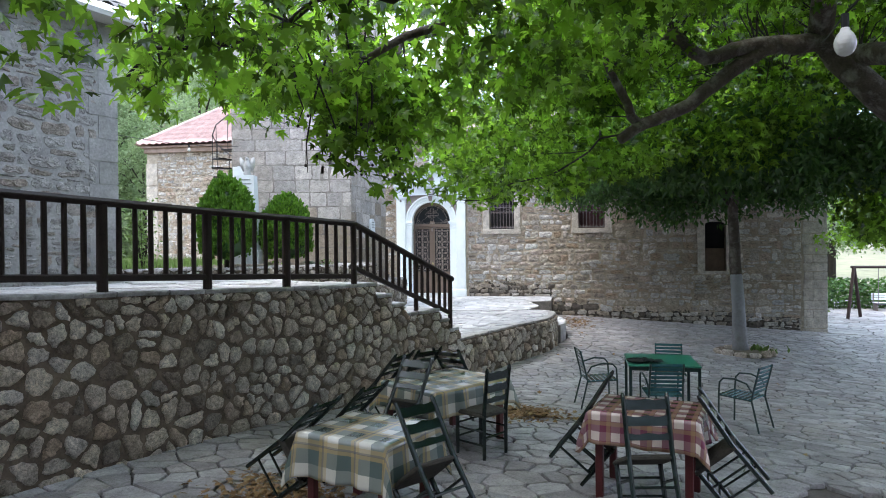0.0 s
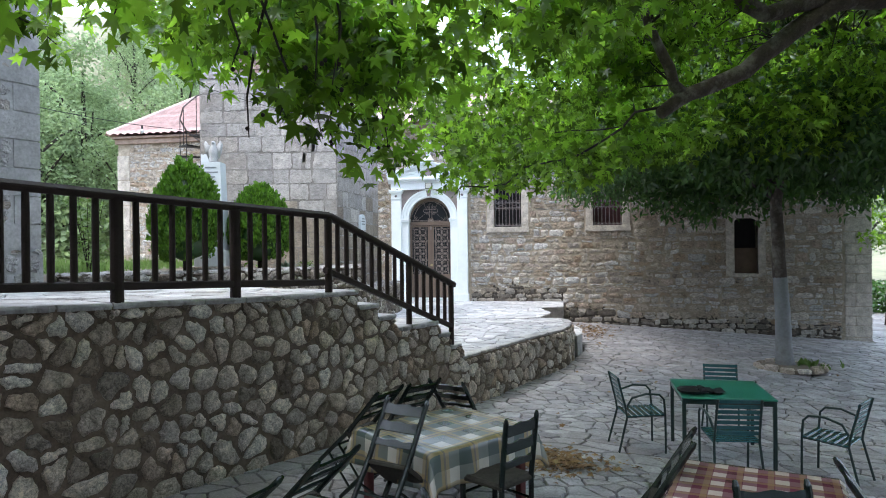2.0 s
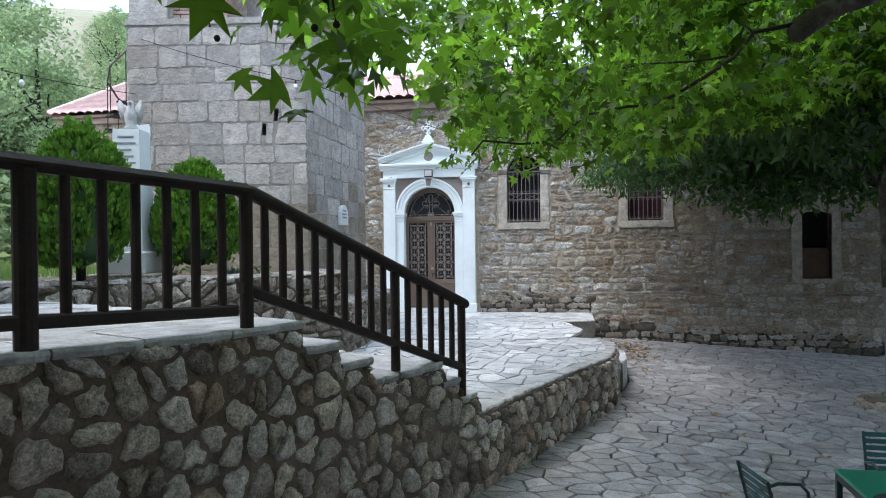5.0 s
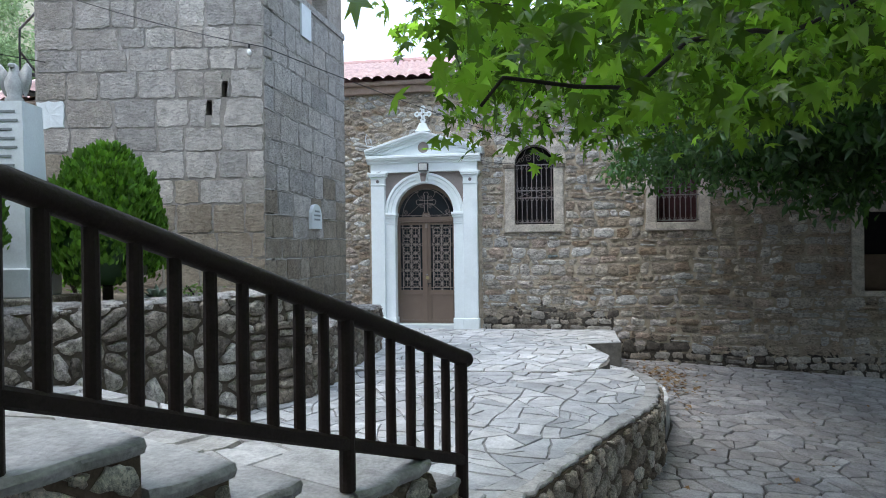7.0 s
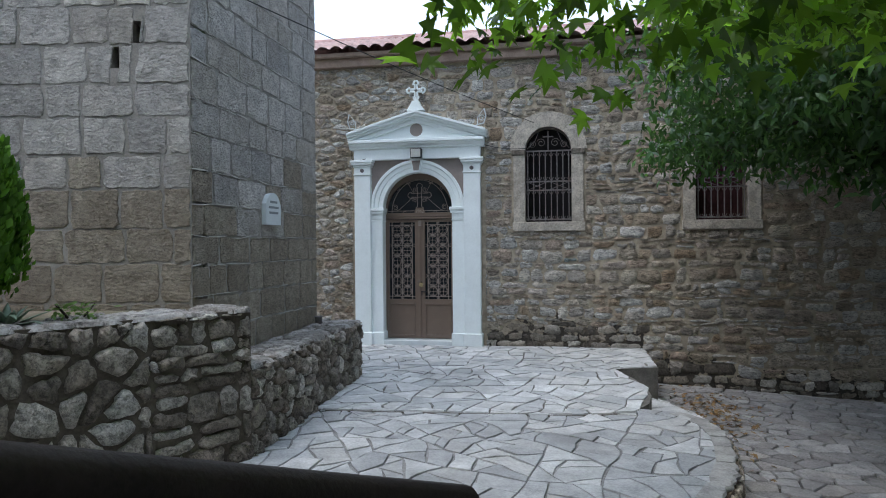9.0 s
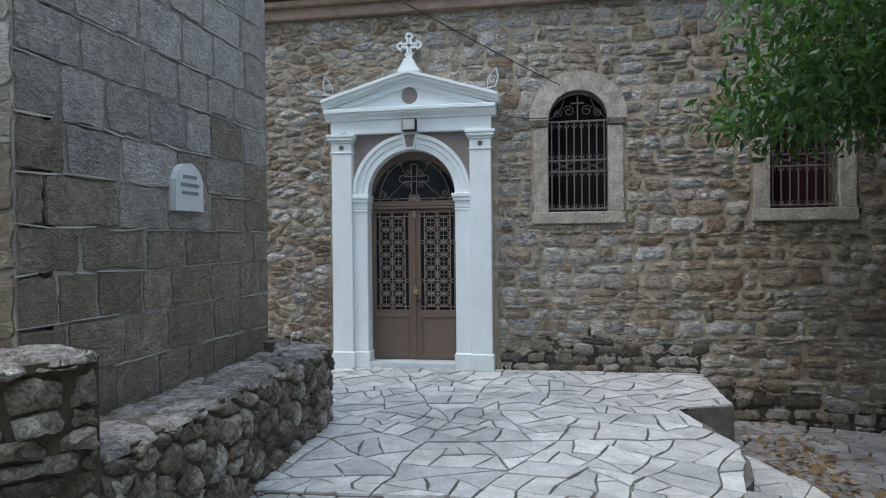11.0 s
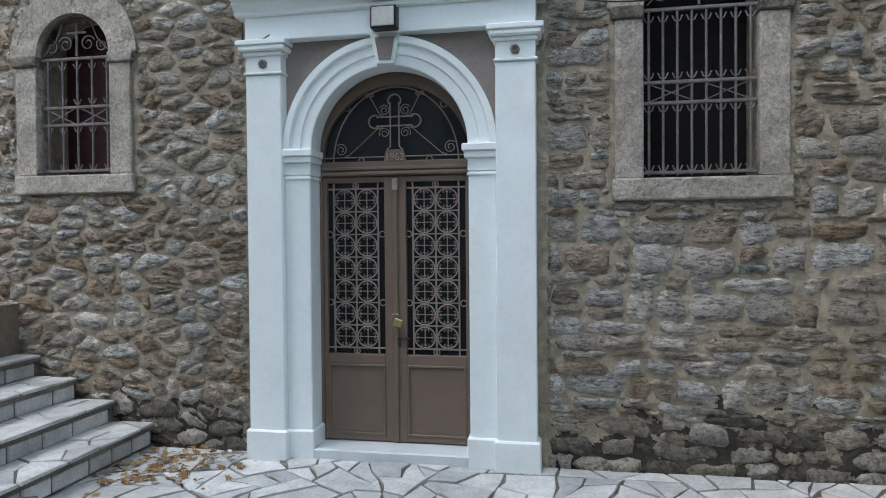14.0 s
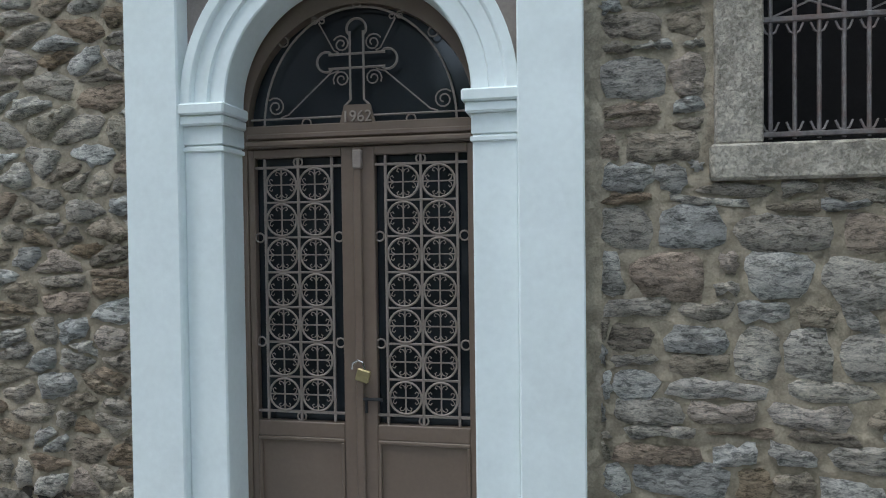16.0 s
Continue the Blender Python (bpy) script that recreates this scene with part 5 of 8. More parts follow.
# ---- bell tower ----
TA, TB = Vector((-7.60, 14.57)), Vector((-4.79, 14.99))
TC, TD = Vector((-4.70, 17.82)), Vector((-7.5, 17.9))
tower = thing("bell_tower", "square grey ashlar bell tower with a weathered brick belfry", "tower")
quad = [TA, TB, TC, TD]
bk = (TD - TA).normalized() * 0.25
tw = Shape().prism([(p.x, p.y) for p in (TA + bk, TB + bk, TC, TD)], lambda u, v, h: (u, v, h), 0.2, 6.0)
CAVITIES = [(2.32, 2.39, 4.44, 4.66), (2.13, 2.20, 4.22, 4.45)]
fd = (TB - TA).normalized()
skin_at = lambda u, v, h: ((TA + fd * u + Vector((-fd.y, fd.x)) * h).x, (TA + fd * u + Vector((-fd.y, fd.x)) * h).y, v)
FL = (TB - TA).length
for u0, u1, z0, z1 in ((0, FL, 0.2, 4.24), (0, 2.12, 4.24, 4.43), (2.20, FL, 4.24, 4.43), (0, FL, 4.43, 4.46), (0, 2.31, 4.46, 4.66), (2.40, FL, 4.46, 4.66), (0, FL, 4.66, 6.0)):
    tw.prism([(u0, z0), (u1, z0), (u1, z1), (u0, z1)], skin_at, 0.27, 0.0)
tower_wall = part("wall", tw, ASHLAR_MORTAR, tower)
mid = sum(quad, Vector((0, 0))) / 4


def shrunk(k):
    return [mid + (p - mid) * k for p in quad]


ld = Shape().prism([(p.x, p.y) for p in shrunk(1.012)], lambda u, v, h: (u, v, h), 6.0, 6.1)
part("ledge", ld, ASHLAR, tower)
bell = shrunk(0.985)
for i in range(4):
    a, b, c = bell[i], bell[(i + 1) % 4], bell[i - 1]
    d, e = (b - a).normalized() * 0.62, (c - a).normalized() * 0.62
    q = [a, a + d, a + d + e, a + e]
    part("pier", Shape().prism([(p.x, p.y) for p in q], lambda u, v, h: (u, v, h), 6.1, 8.7), ASHLAR, tower, "pale stone belfry pier")
    f = (b - a).normalized()
    m2 = a.lerp(b, 0.5)
    q = [m2 - f * 0.17, m2 + f * 0.17, m2 + f * 0.17 + e.normalized() * 0.34, m2 - f * 0.17 + e.normalized() * 0.34]
    part("column", Shape().prism([(p.x, p.y) for p in q], lambda u, v, h: (u, v, h), 6.1, 8.1), BRICK, tower, "reddish brick belfry column")
part("belfry_top", Shape().prism([(p.x, p.y) for p in shrunk(0.97)], lambda u, v, h: (u, v, h), 8.1, 9.3), QUOIN, tower)
rt = Shape()
ro = shrunk(1.06)
rt.add([(p.x, p.y, 9.3) for p in ro] + [(mid.x, mid.y, 10.7)], [(0, 1, 4), (1, 2, 4), (2, 3, 4), (3, 0, 4), (3, 2, 1, 0)])
part("roof", rt, TILE, tower)

infill = Shape()
z = 6.1
while z < 8.1:
    u = 0.62 + random.uniform(-0.12, 0.0)
    while u < 1.3:
        w = min(random.uniform(0.16, 0.26), 1.36 - u)
        infill.box(max(u, 0.6) + 0.005, u + w - 0.005, 0.16 + random.uniform(0, 0.03), 0.4, z + 0.005, z + 0.058, 0.004, m=Matrix.Translation((TA.x, TA.y, 0)) @ Matrix.Rotation(math.atan2(fd.y, fd.x), 4, "Z"))
        u += w
    z += 0.065
part("infill", infill, BRICK, tower, "weathered brick infill of the belfry opening")

plaque = thing("marble_plaque", "small white marble plaque with a rounded top on the tower wall", "plaque")
sd = (TC - TB).normalized()
so = Vector((sd.y, -sd.x))


def tower_side(u, z, h):
    p = TB + sd * u + so * h
    return (p.x, p.y, z)


def tower_front(u, z, h):
    d = (TB - TA).normalized()
    n = Vector((d.y, -d.x))
    p = TA + d * u + n * h
    return (p.x, p.y, z)


out = [(1.32, 2.87), (1.67, 2.87), (1.67, 3.10)] + arc(1.495, 3.05, 0.175, 20, 160, 8) + [(1.32, 3.10)]
part("slab", Shape().prism(out, tower_side, 0.0, 0.06), MARBLE, plaque)
for k, (a, b) in enumerate(((1.41, 1.58), (1.38, 1.61), (1.39, 1.60))):
    part("inscription_line", Shape().prism([(a, 3.11 - k * 0.06), (b, 3.11 - k * 0.06), (b, 3.135 - k * 0.06), (a, 3.135 - k * 0.06)], tower_side, 0.058, 0.063), INK, plaque)
slit = thing("marble_inset", "small pale marble inset high on the tower side", "plaque")
part("slab", Shape().prism([(1.1, 5.55), (1.42, 5.55), (1.42, 6.0), (1.1, 6.0)], tower_side, 0.0, 0.035), MARBLE, slit)

GARDEN_MORTAR = material("garden_wall_mortar", [(0.105, 0.085, 0.066)], noise_scale=6, contrast=0.5, fine=50, bump=0.9, bump_scale=16, stain=(0.2, 0.17, 0.135), stain_scale=1.6, stain_amount=0.6)

# ---- low garden walls and the side steps ----
def low_wall(name, pts, z0, z1, thick, label):
    """A wall on a line; the stones go on its right-hand face."""
    sh = Shape()
    for a, b in zip(pts, pts[1:]):
        a, b = Vector(a), Vector(b)
        d = (b - a).normalized()
        n = Vector((-d.y, d.x)) * thick
        q = [a - d * 0.0, b, b + n, a + n]
        sh.prism([(p.x, p.y) for p in q], lambda u, v, h: (u, v, h), z0, z1)
    return setting(name, sh, GARDEN_MORTAR, label, "wall")


WA = [(-7.9, 10.75), (-5.75, 11.95), (-4.10, 14.72)]
WB = [(-4.10, 14.72), (-4.22, 18.2)]
wall_bed = low_wall("wall_bed", WA, 0.4, 2.10, 0.4, "low rubble wall of big fieldstones along the garden bed")
wall_side = low_wall("wall_side", WB, 0.4, 1.61, 0.5, "low rubble wall with a mortar-smeared top along the tower")
part("wall_end", Shape().box(-4.72, -4.22, 17.9, 18.22, 0.4, 1.59, 0.02), GARDEN_MORTAR, wall_side)
side_steps = []
for k in range(7):
    z = T1 + 0.20 + 0.18 * k
    xn = -6.05 - 0.355 * k
    st = Shape().box(-8.6, xn, 19.3, 20.97, z - 0.05, z - 0.003, 0.006)
    tread = setting("step", st, SLAB_JOINT, "pale stone step rising beside the church wall", "step")
    side_steps.append(tread)
    x_back = -8.6
    part("riser", Shape().box(x_back, xn - 0.03, 19.33, 20.97, z - 0.185, z - 0.05, 0.006), SLAB_JOINT, tread)
    yy = 19.34
    while yy < 20.9:
        e = min(20.95, yy + random.uniform(0.22, 0.42))
        part("riser_stone", Shape().box(xn - 0.06, xn - 0.018, yy + 0.008, e - 0.008, z - 0.172, z - 0.055, 0.008), SLAB, tread)
        yy = e
pot = thing("metal_cup", "small dark metal cup standing on the low wall beside the tower", "cup", m=pose(-4.60, 17.62, 1.63))
part("body", Shape().lathe([(0.038, 0.0), (0.043, 0.014), (0.049, 0.085), (0.055, 0.089), (0.055, 0.1), (0.045, 0.1), (0.04, 0.022)], 18), IRON, pot, "", True)
setting("path_side", Shape().box(-16, -9.0, 18.0, 20.97, 1.9, 2.13, 0.01), EARTH, "raised earth path behind the tower", "path")

# ---- house on the upper terrace ----
HC = Vector((-6.92, 9.47))
hd_ = Vector((0.19, 0.53)).normalized()
hn = Vector((hd_.y, -hd_.x))


def house(u, z, h):
    p = HC - hd_ * u + hn * h
    return (p.x, p.y, z)


hs = Shape().prism([(0, 1.7), (9, 1.7), (9, 6.05), (0, 6.05)], house, -5.0, 0.0)
stone_house = thing("stone_house", "old house of roughly plastered grey stone beside the terrace", "house")
house_wall = part("wall", hs, PLASTER, stone_house)
part("plinth", Shape().prism([(-0.02, 1.7), (9, 1.7), (9, 2.45), (-0.02, 2.45)], house, -0.1, 0.05), PLASTER, stone_house)
part("soffit", Shape().prism([(-0.35, 6.05), (9, 6.05), (9, 6.13), (-0.35, 6.13)], house, -5.3, 0.38), SOFFIT, stone_house)
rsh = Shape()
tl = [house(-0.4, 6.14, 0.45), house(9, 6.14, 0.45), house(9, 7.6, -2.5), house(-0.4, 7.6, -2.5)]
tile_slope(rsh, tl[1], tl[0], tl[3], tl[2], rows=6)
tl = [house(-0.4, 6.14, -5.4), house(9, 6.14, -5.4), house(9, 7.6, -2.5), house(-0.4, 7.6, -2.5)]
tile_slope(rsh, tl[0], tl[1], tl[2], tl[3], rows=3)
part("roof", rsh, SLATE, stone_house, "grey tiled roof edge")

# ---- railing ----
rail = thing("railing", "dark-stained wooden railing along the terrace wall and stairs", "railing")
HR = 0.03


def rail_pt(s, z, h=HR):
    p = on_wall(s, h)
    return Vector((p.x, p.y, z))


def handrail_z(s):
    return 2.818 + 0.0385 * (3.70 - s) if s < 3.70 else 2.832 - (s - 3.70) * (2.832 - 1.94) / 2.50


def bottom_z(s):
    return handrail_z(s) - 0.735 if s < 3.65 else handrail_z(s) - 0.60 - 0.004 * (s - 3.65)


def beam(pts, w, h, r):
    """A squared timber along points, upright."""
    sh = Shape()
    secs = []
    for i, p in enumerate(pts):
        d = pts[min(i + 1, len(pts) - 1)] - pts[max(i - 1, 0)]
        n = Vector((-d.y, d.x, 0)).normalized()
        up = Vector((0, 0, 1))
        prof = [(-w / 2 + r, -h / 2), (w / 2 - r, -h / 2), (w / 2, -h / 2 + r), (w / 2, h / 2 - r), (w / 2 - r, h / 2), (-w / 2 + r, h / 2), (-w / 2, h / 2 - r), (-w / 2, -h / 2 + r)]
        secs.append([p + n * a + up * b for a, b in prof])
    v = [q for s_ in secs for q in s_]
    f = [(i * 8 + k, i * 8 + (k + 1) % 8, (i + 1) * 8 + (k + 1) % 8, (i + 1) * 8 + k) for i in range(len(pts) - 1) for k in range(8)]
    f += [tuple(range(7, -1, -1)), tuple(range((len(pts) - 1) * 8, len(pts) * 8))]
    return sh.add(v, f)


for a, b in ((-3.9, 0.1), (0.1, 1.28), (1.28, 3.71)):
    part("handrail", beam([rail_pt(a, handrail_z(a)), rail_pt(b, handrail_z(b))], 0.105, 0.08, 0.032), RAIL, rail)
part("handrail", Shape().tube([rail_pt(3.67, handrail_z(3.67)), rail_pt(3.75, handrail_z(3.75)), rail_pt(5.0, handrail_z(5.0)), rail_pt(6.26, handrail_z(6.26)), rail_pt(6.285, handrail_z(6.285))], [0.044, 0.047, 0.047, 0.047, 0.036], 14), RAIL, rail, "", True)
part("bottom_rail", beam([rail_pt(-3.9, bottom_z(-3.9)), rail_pt(3.62, bottom_z(3.62))], 0.07, 0.07, 0.012), RAIL, rail)
part("bottom_rail", beam([rail_pt(3.66, bottom_z(3.66)), rail_pt(6.2, bottom_z(6.2))], 0.07, 0.07, 0.012), RAIL, rail)


def post(s, zb, w):
    p = on_wall(s, HR)
    return Shape().tube([(p.x, p.y, zb), (p.x, p.y, handrail_z(s) - 0.02)], w / 2, 12)


for s, zb in ((-3.4, 2.2), (-1.15, 2.12), (0.08, 2.08), (1.27, 2.04), (2.44, 2.0), (3.71, 1.96), (5.2, 1.46), (6.2, 1.05)):
    part("post", post(s, zb, 0.105 if s < 3.6 else 0.085 if s < 4 else 0.078), RAIL, rail)
posts = [-3.4, -1.15, 0.08, 1.27, 2.44, 3.71]
for a, b in zip(posts, posts[1:]):
    n = max(2, round((b - a) / 0.174))
    for i in range(1, n):
        s = a + (b - a) * i / n
        p = on_wall(s, HR)
        part("baluster", Shape().tube([(p.x, p.y, bottom_z(s)), (p.x + random.uniform(-0.003, 0.003), p.y, (bottom_z(s) + handrail_z(s)) / 2), (p.x, p.y, handrail_z(s) - 0.02)], [0.027, random.uniform(0.026, 0.029), 0.026], 10), RAIL, rail)
for a, b, n in ((3.71, 5.2, 10), (5.2, 6.2, 6)):
    for i in range(1, n):
        s = a + (b - a) * i / n
        p = on_wall(s, HR)
        part("baluster", Shape().tube([(p.x, p.y, bottom_z(s)), (p.x + random.uniform(-0.003, 0.003), p.y, (bottom_z(s) + handrail_z(s)) / 2), (p.x, p.y, handrail_z(s) - 0.02)], [0.027, random.uniform(0.026, 0.029), 0.026], 10), RAIL, rail)

# ---- taverna chairs ----
def wavy(x0, x1, z0, z1, y, t=0.016, n=10, dip=0.012):
    """A ladder-back slat with a scalloped top edge."""
    sh = Shape()
    pts = [(x0, z0), (x1, z0)]
    pts += [(x1 + (x0 - x1) * i / n, z1 - dip * (0.5 - 0.5 * math.cos(4 * math.pi * i / n))) for i in range(n + 1)]
    return sh.prism(pts, lambda u, v, h: (u, y + h, v), -t / 2, t / 2)


def taverna_chair():
    """Faces +y; stands on z = 0, with the origin between the front feet."""
    c = thing("taverna_chair", "dark green wooden taverna chair with ladder back and rush seat", "chair", "wooden chairs round the tables")
    D, W = 0.36, 0.18
    for sx in (-1, 1):
        part("front_leg", Shape().tube([(sx * W, 0, 0), (sx * W, 0, 0.20), (sx * W, 0, 0.46)], [0.016, 0.021, 0.021], 8), CHAIR, c)
        part("back_post", Shape().tube([(sx * (W - 0.01), -D, 0), (sx * (W - 0.01), -D, 0.45), (sx * (W - 0.005), -D - 0.05, 0.90), (sx * (W - 0.005), -D - 0.053, 0.93)], [0.018, 0.021, 0.019, 0.010], 8), CHAIR, c)
        for z in (0.14, 0.28):
            part("side_stretcher", Shape().tube([(sx * W, 0, z), (sx * (W - 0.01), -D, z)], 0.011, 6), CHAIR, c)
    for z in (0.18, 0.32):
        part("front_stretcher", Shape().tube([(-W, 0, z), (W, 0, z)], 0.011, 6), CHAIR, c)
    part("back_stretcher", Shape().tube([(-W, -D, 0.22), (W, -D, 0.22)], 0.011, 6), CHAIR, c)
    seat = Shape()
    prof = [(-W - 0.025, 0.025), (W + 0.025, 0.025), (W + 0.01, -D - 0.015), (-W - 0.01, -D - 0.015)]
    v = [(x, y, z) for z in (0.425, 0.445) for x, y in prof] + [(x * 0.9, -D / 2 + (y + D / 2) * 0.88, 0.465) for x, y in prof] + [(0, -D / 2, 0.452)]
    seat.add(v, [(3, 2, 1, 0)] + [(a + i, a + (i + 1) % 4, a + 4 + (i + 1) % 4, a + 4 + i) for a in (0, 4) for i in range(4)] + [(8 + i, 8 + (i + 1) % 4, 12) for i in range(4)])
    part("seat", seat, RUSH, c, "woven rush seat")
    for z, h in ((0.84, 0.085), (0.715, 0.08), (0.595, 0.055)):
        part("back_slat", wavy(-W + 0.01, W - 0.01, z - h / 2, z + h / 2, -D - 0.05 * (z - 0.45) / 0.45), CHAIR, c)
    return c


def place(x, y, z, turn, lean=0.0):
    """Front feet at (x, y); turn: the way it faces, degrees from +y towards -x; lean: tipped forward."""
    return pose(x, y, z, 0, 0, turn) @ pose(0, 0, 0, -lean, 0, 0)


first = taverna_chair()
SPOTS = [(-0.88, 4.70, 52, 38), (-2.02, 5.80, -112, 52), (-2.30, 5.20, -105, 54),
         (-1.52, 6.48, -22, 38), (-0.93, 6.92, 55, 0), (-1.22, 8.26, 160, 46), (-2.10, 7.50, -112, 48), (-1.80, 7.98, -128, 46),
         (0.68, 5.42, 10, 24), (1.46, 5.86, 78, 40), (0.24, 6.22, -102, 38)]
for i, (x, y, turn, lean) in enumerate(SPOTS):
    z = court_z(x, y) + 0.012
    m = place(x, y, z + 0.016 * math.sin(radians(lean)), turn, lean)
    if i == 0:
        first.matrix_world = m
        ch = first
    else:
        ch = copy_thing(first, m)
    if lean > 20:
        ch["label"] = "dark green wooden taverna chair tipped forward against a table"


# ---- tables and cloths ----
def wooden_table(x, y, turn, a, b, zt, label):
    z = court_z(x, y)
    t = thing("wooden_table", label, "table", "cloth-covered tables", m=pose(x, y, z, 0, 0, turn))
    h = zt - z
    part("tabletop", Shape().box(-a, a, -b, b, h - 0.03, h, 0.006), OXBLOOD, t)
    for sx in (-1, 1):
        for sy in (-1, 1):
            part("leg", Shape().box(sx * (a - 0.07) - 0.032, sx * (a - 0.07) + 0.032, sy * (b - 0.07) - 0.032, sy * (b - 0.07) + 0.032, 0.0, h - 0.03, 0.006), OXBLOOD, t)
        part("apron", Shape().box(sx * (a - 0.07) - 0.012, sx * (a - 0.07) + 0.012, -b + 0.1, b - 0.1, h - 0.13, h - 0.03, 0.003), OXBLOOD, t)
        part("apron", Shape().box(-a + 0.1, a - 0.1, sx * (b - 0.07) - 0.012, sx * (b - 0.07) + 0.012, h - 0.13, h - 0.03, 0.003), OXBLOOD, t)


def cloth(x, y, turn, a, b, zt, over, mat, label, seed):
    """A cloth hanging over the table's edges in loose folds."""
    rnd = random.Random(seed)
    nx, ny = 46, 46
    ph = [rnd.uniform(0, 6.28) for _ in range(6)]
    verts, uvs = [], []
    for j in range(ny + 1):
        for i in range(nx + 1):
            u, v = (a + over) * (2 * i / nx - 1), (b + over) * (2 * j / ny - 1)
            cu, cv = max(-a, min(a, u)), max(-b, min(b, v))
            du, dv = u - cu, v - cv
            d = math.hypot(du, dv)
            if d < 1e-6:
                px, py, pz = u, v, zt + 0.006 + 0.003 * math.sin(u * 9 + ph[0]) * math.sin(v * 7 + ph[1])
            else:
                su, sv = du / d, dv / d
                hang = max(abs(du), abs(dv)) + 0.35 * min(abs(du), abs(dv))
                k = min(1.0, hang / over)
                side = cv if abs(du) > abs(dv) else cu
                flare = 0.012 + k * (0.028 + 0.020 * math.sin(side * 17 + ph[2]) + 0.012 * math.sin(side * 31 + ph[3]))
                corner = min(abs(du), abs(dv)) / over
                flare += 0.07 * corner
                px, py = cu + su * flare, cv + sv * flare
                pz = zt + 0.004 - hang * 0.97 - 0.004 + (0.004 if hang < 0.02 else 0)
            verts.append((px, py, pz))
            uvs.append((u, v))
    faces = [(j * (nx + 1) + i, j * (nx + 1) + i + 1, (j + 1) * (nx + 1) + i + 1, (j + 1) * (nx + 1) + i) for j in range(ny) for i in range(nx)]
    me = raw_mesh("tablecloth", verts, faces, mat, True)
    lay_uv = me.uv_layers.new(name="cloth")
    lay_uv.data.foreach_set("uv", [c for l in me.loops for c in uvs[l.vertex_index]])
    ob = tagged(new("tablecloth", me), label, "tablecloth", "tablecloths")
    ob.matrix_world = pose(x, y, 0, 0, 0, turn)
    so_ = ob.modifiers.new("thickness", "SOLIDIFY")
    so_.thickness, so_.offset = 0.003, 1.0


TABLES = [(-1.50, 5.10, -20, 0.42, 0.37, 1.045, GREENPLAID, "grey-green and cream checked tablecloth hanging over a table", "oxblood wooden table under a green checked cloth"),
          (-1.25, 7.26, 52, 0.56, 0.47, 1.00, GREENPLAID, "pale green checked tablecloth hanging to the seats", "oxblood wooden table with chairs leaning on it"),
          (0.79, 6.04, -17, 0.45, 0.35, 1.05, REDPLAID, "red and cream checked tablecloth over a small table", "oxblood wooden table under a red checked cloth")]
for i, (x, y, turn, a, b, zt, mat, lc, lt) in enumerate(TABLES):
    wooden_table(x, y, turn, a - 0.01, b - 0.01, zt, lt)
    cloth(x, y, turn, a, b, zt, 0.34 if i == 0 else 0.27, mat, lc, i)

gx, gy, gz = 1.46, 9.82, 0.835
gt = thing("green_table", "green-painted square metal table with thin legs", "table", m=pose(gx, gy, 0, 0, 0, -2))
gb = court_z(gx, gy)
part("tabletop", Shape().box(-0.48, 0.48, -0.5, 0.5, gz - 0.022, gz, 0.01), GREEN, gt)
for sx in (-1, 1):
    part("apron", Shape().box(sx * 0.455 - 0.012, sx * 0.455 + 0.012, -0.46, 0.46, gz - 0.075, gz - 0.022, 0.004), TEALDARK, gt)
    part("apron", Shape().box(-0.44, 0.44, sx * 0.475 - 0.012, sx * 0.475 + 0.012, gz - 0.075, gz - 0.022, 0.004), TEALDARK, gt)
    for sy in (-1, 1):
        bx, by = sx * 0.45, sy * 0.47
        part("leg", Shape().box(bx - 0.02, bx + 0.02, by - 0.02, by + 0.02, gb, gz - 0.022, 0.006), TEALDARK, gt)
tray = thing("serving_tray", "small dark tray with a folded cloth on the green table", "tray", m=pose(gx - 0.33, gy - 0.22, gz))
part("tray", Shape().lathe([(0.13, 0.0), (0.16, 0.012), (0.17, 0.035), (0.16, 0.035), (0.15, 0.015)], 20), BLACK, tray)
rag = Shape()
rag.v = [(0.05 + 0.28 * i / 8, -0.12 + 0.24 * j / 6 + 0.05 * math.sin(i), 0.02 + 0.035 * abs(math.sin(i * 1.3 + j)) * (1 - i / 9)) for j in range(7) for i in range(9)]
rag.f = [(j * 9 + i, j * 9 + i + 1, (j + 1) * 9 + i + 1, (j + 1) * 9 + i) for j in range(6) for i in range(8)]
part("folded_cloth", rag, BLACK, tray, "crumpled dark cloth", True)


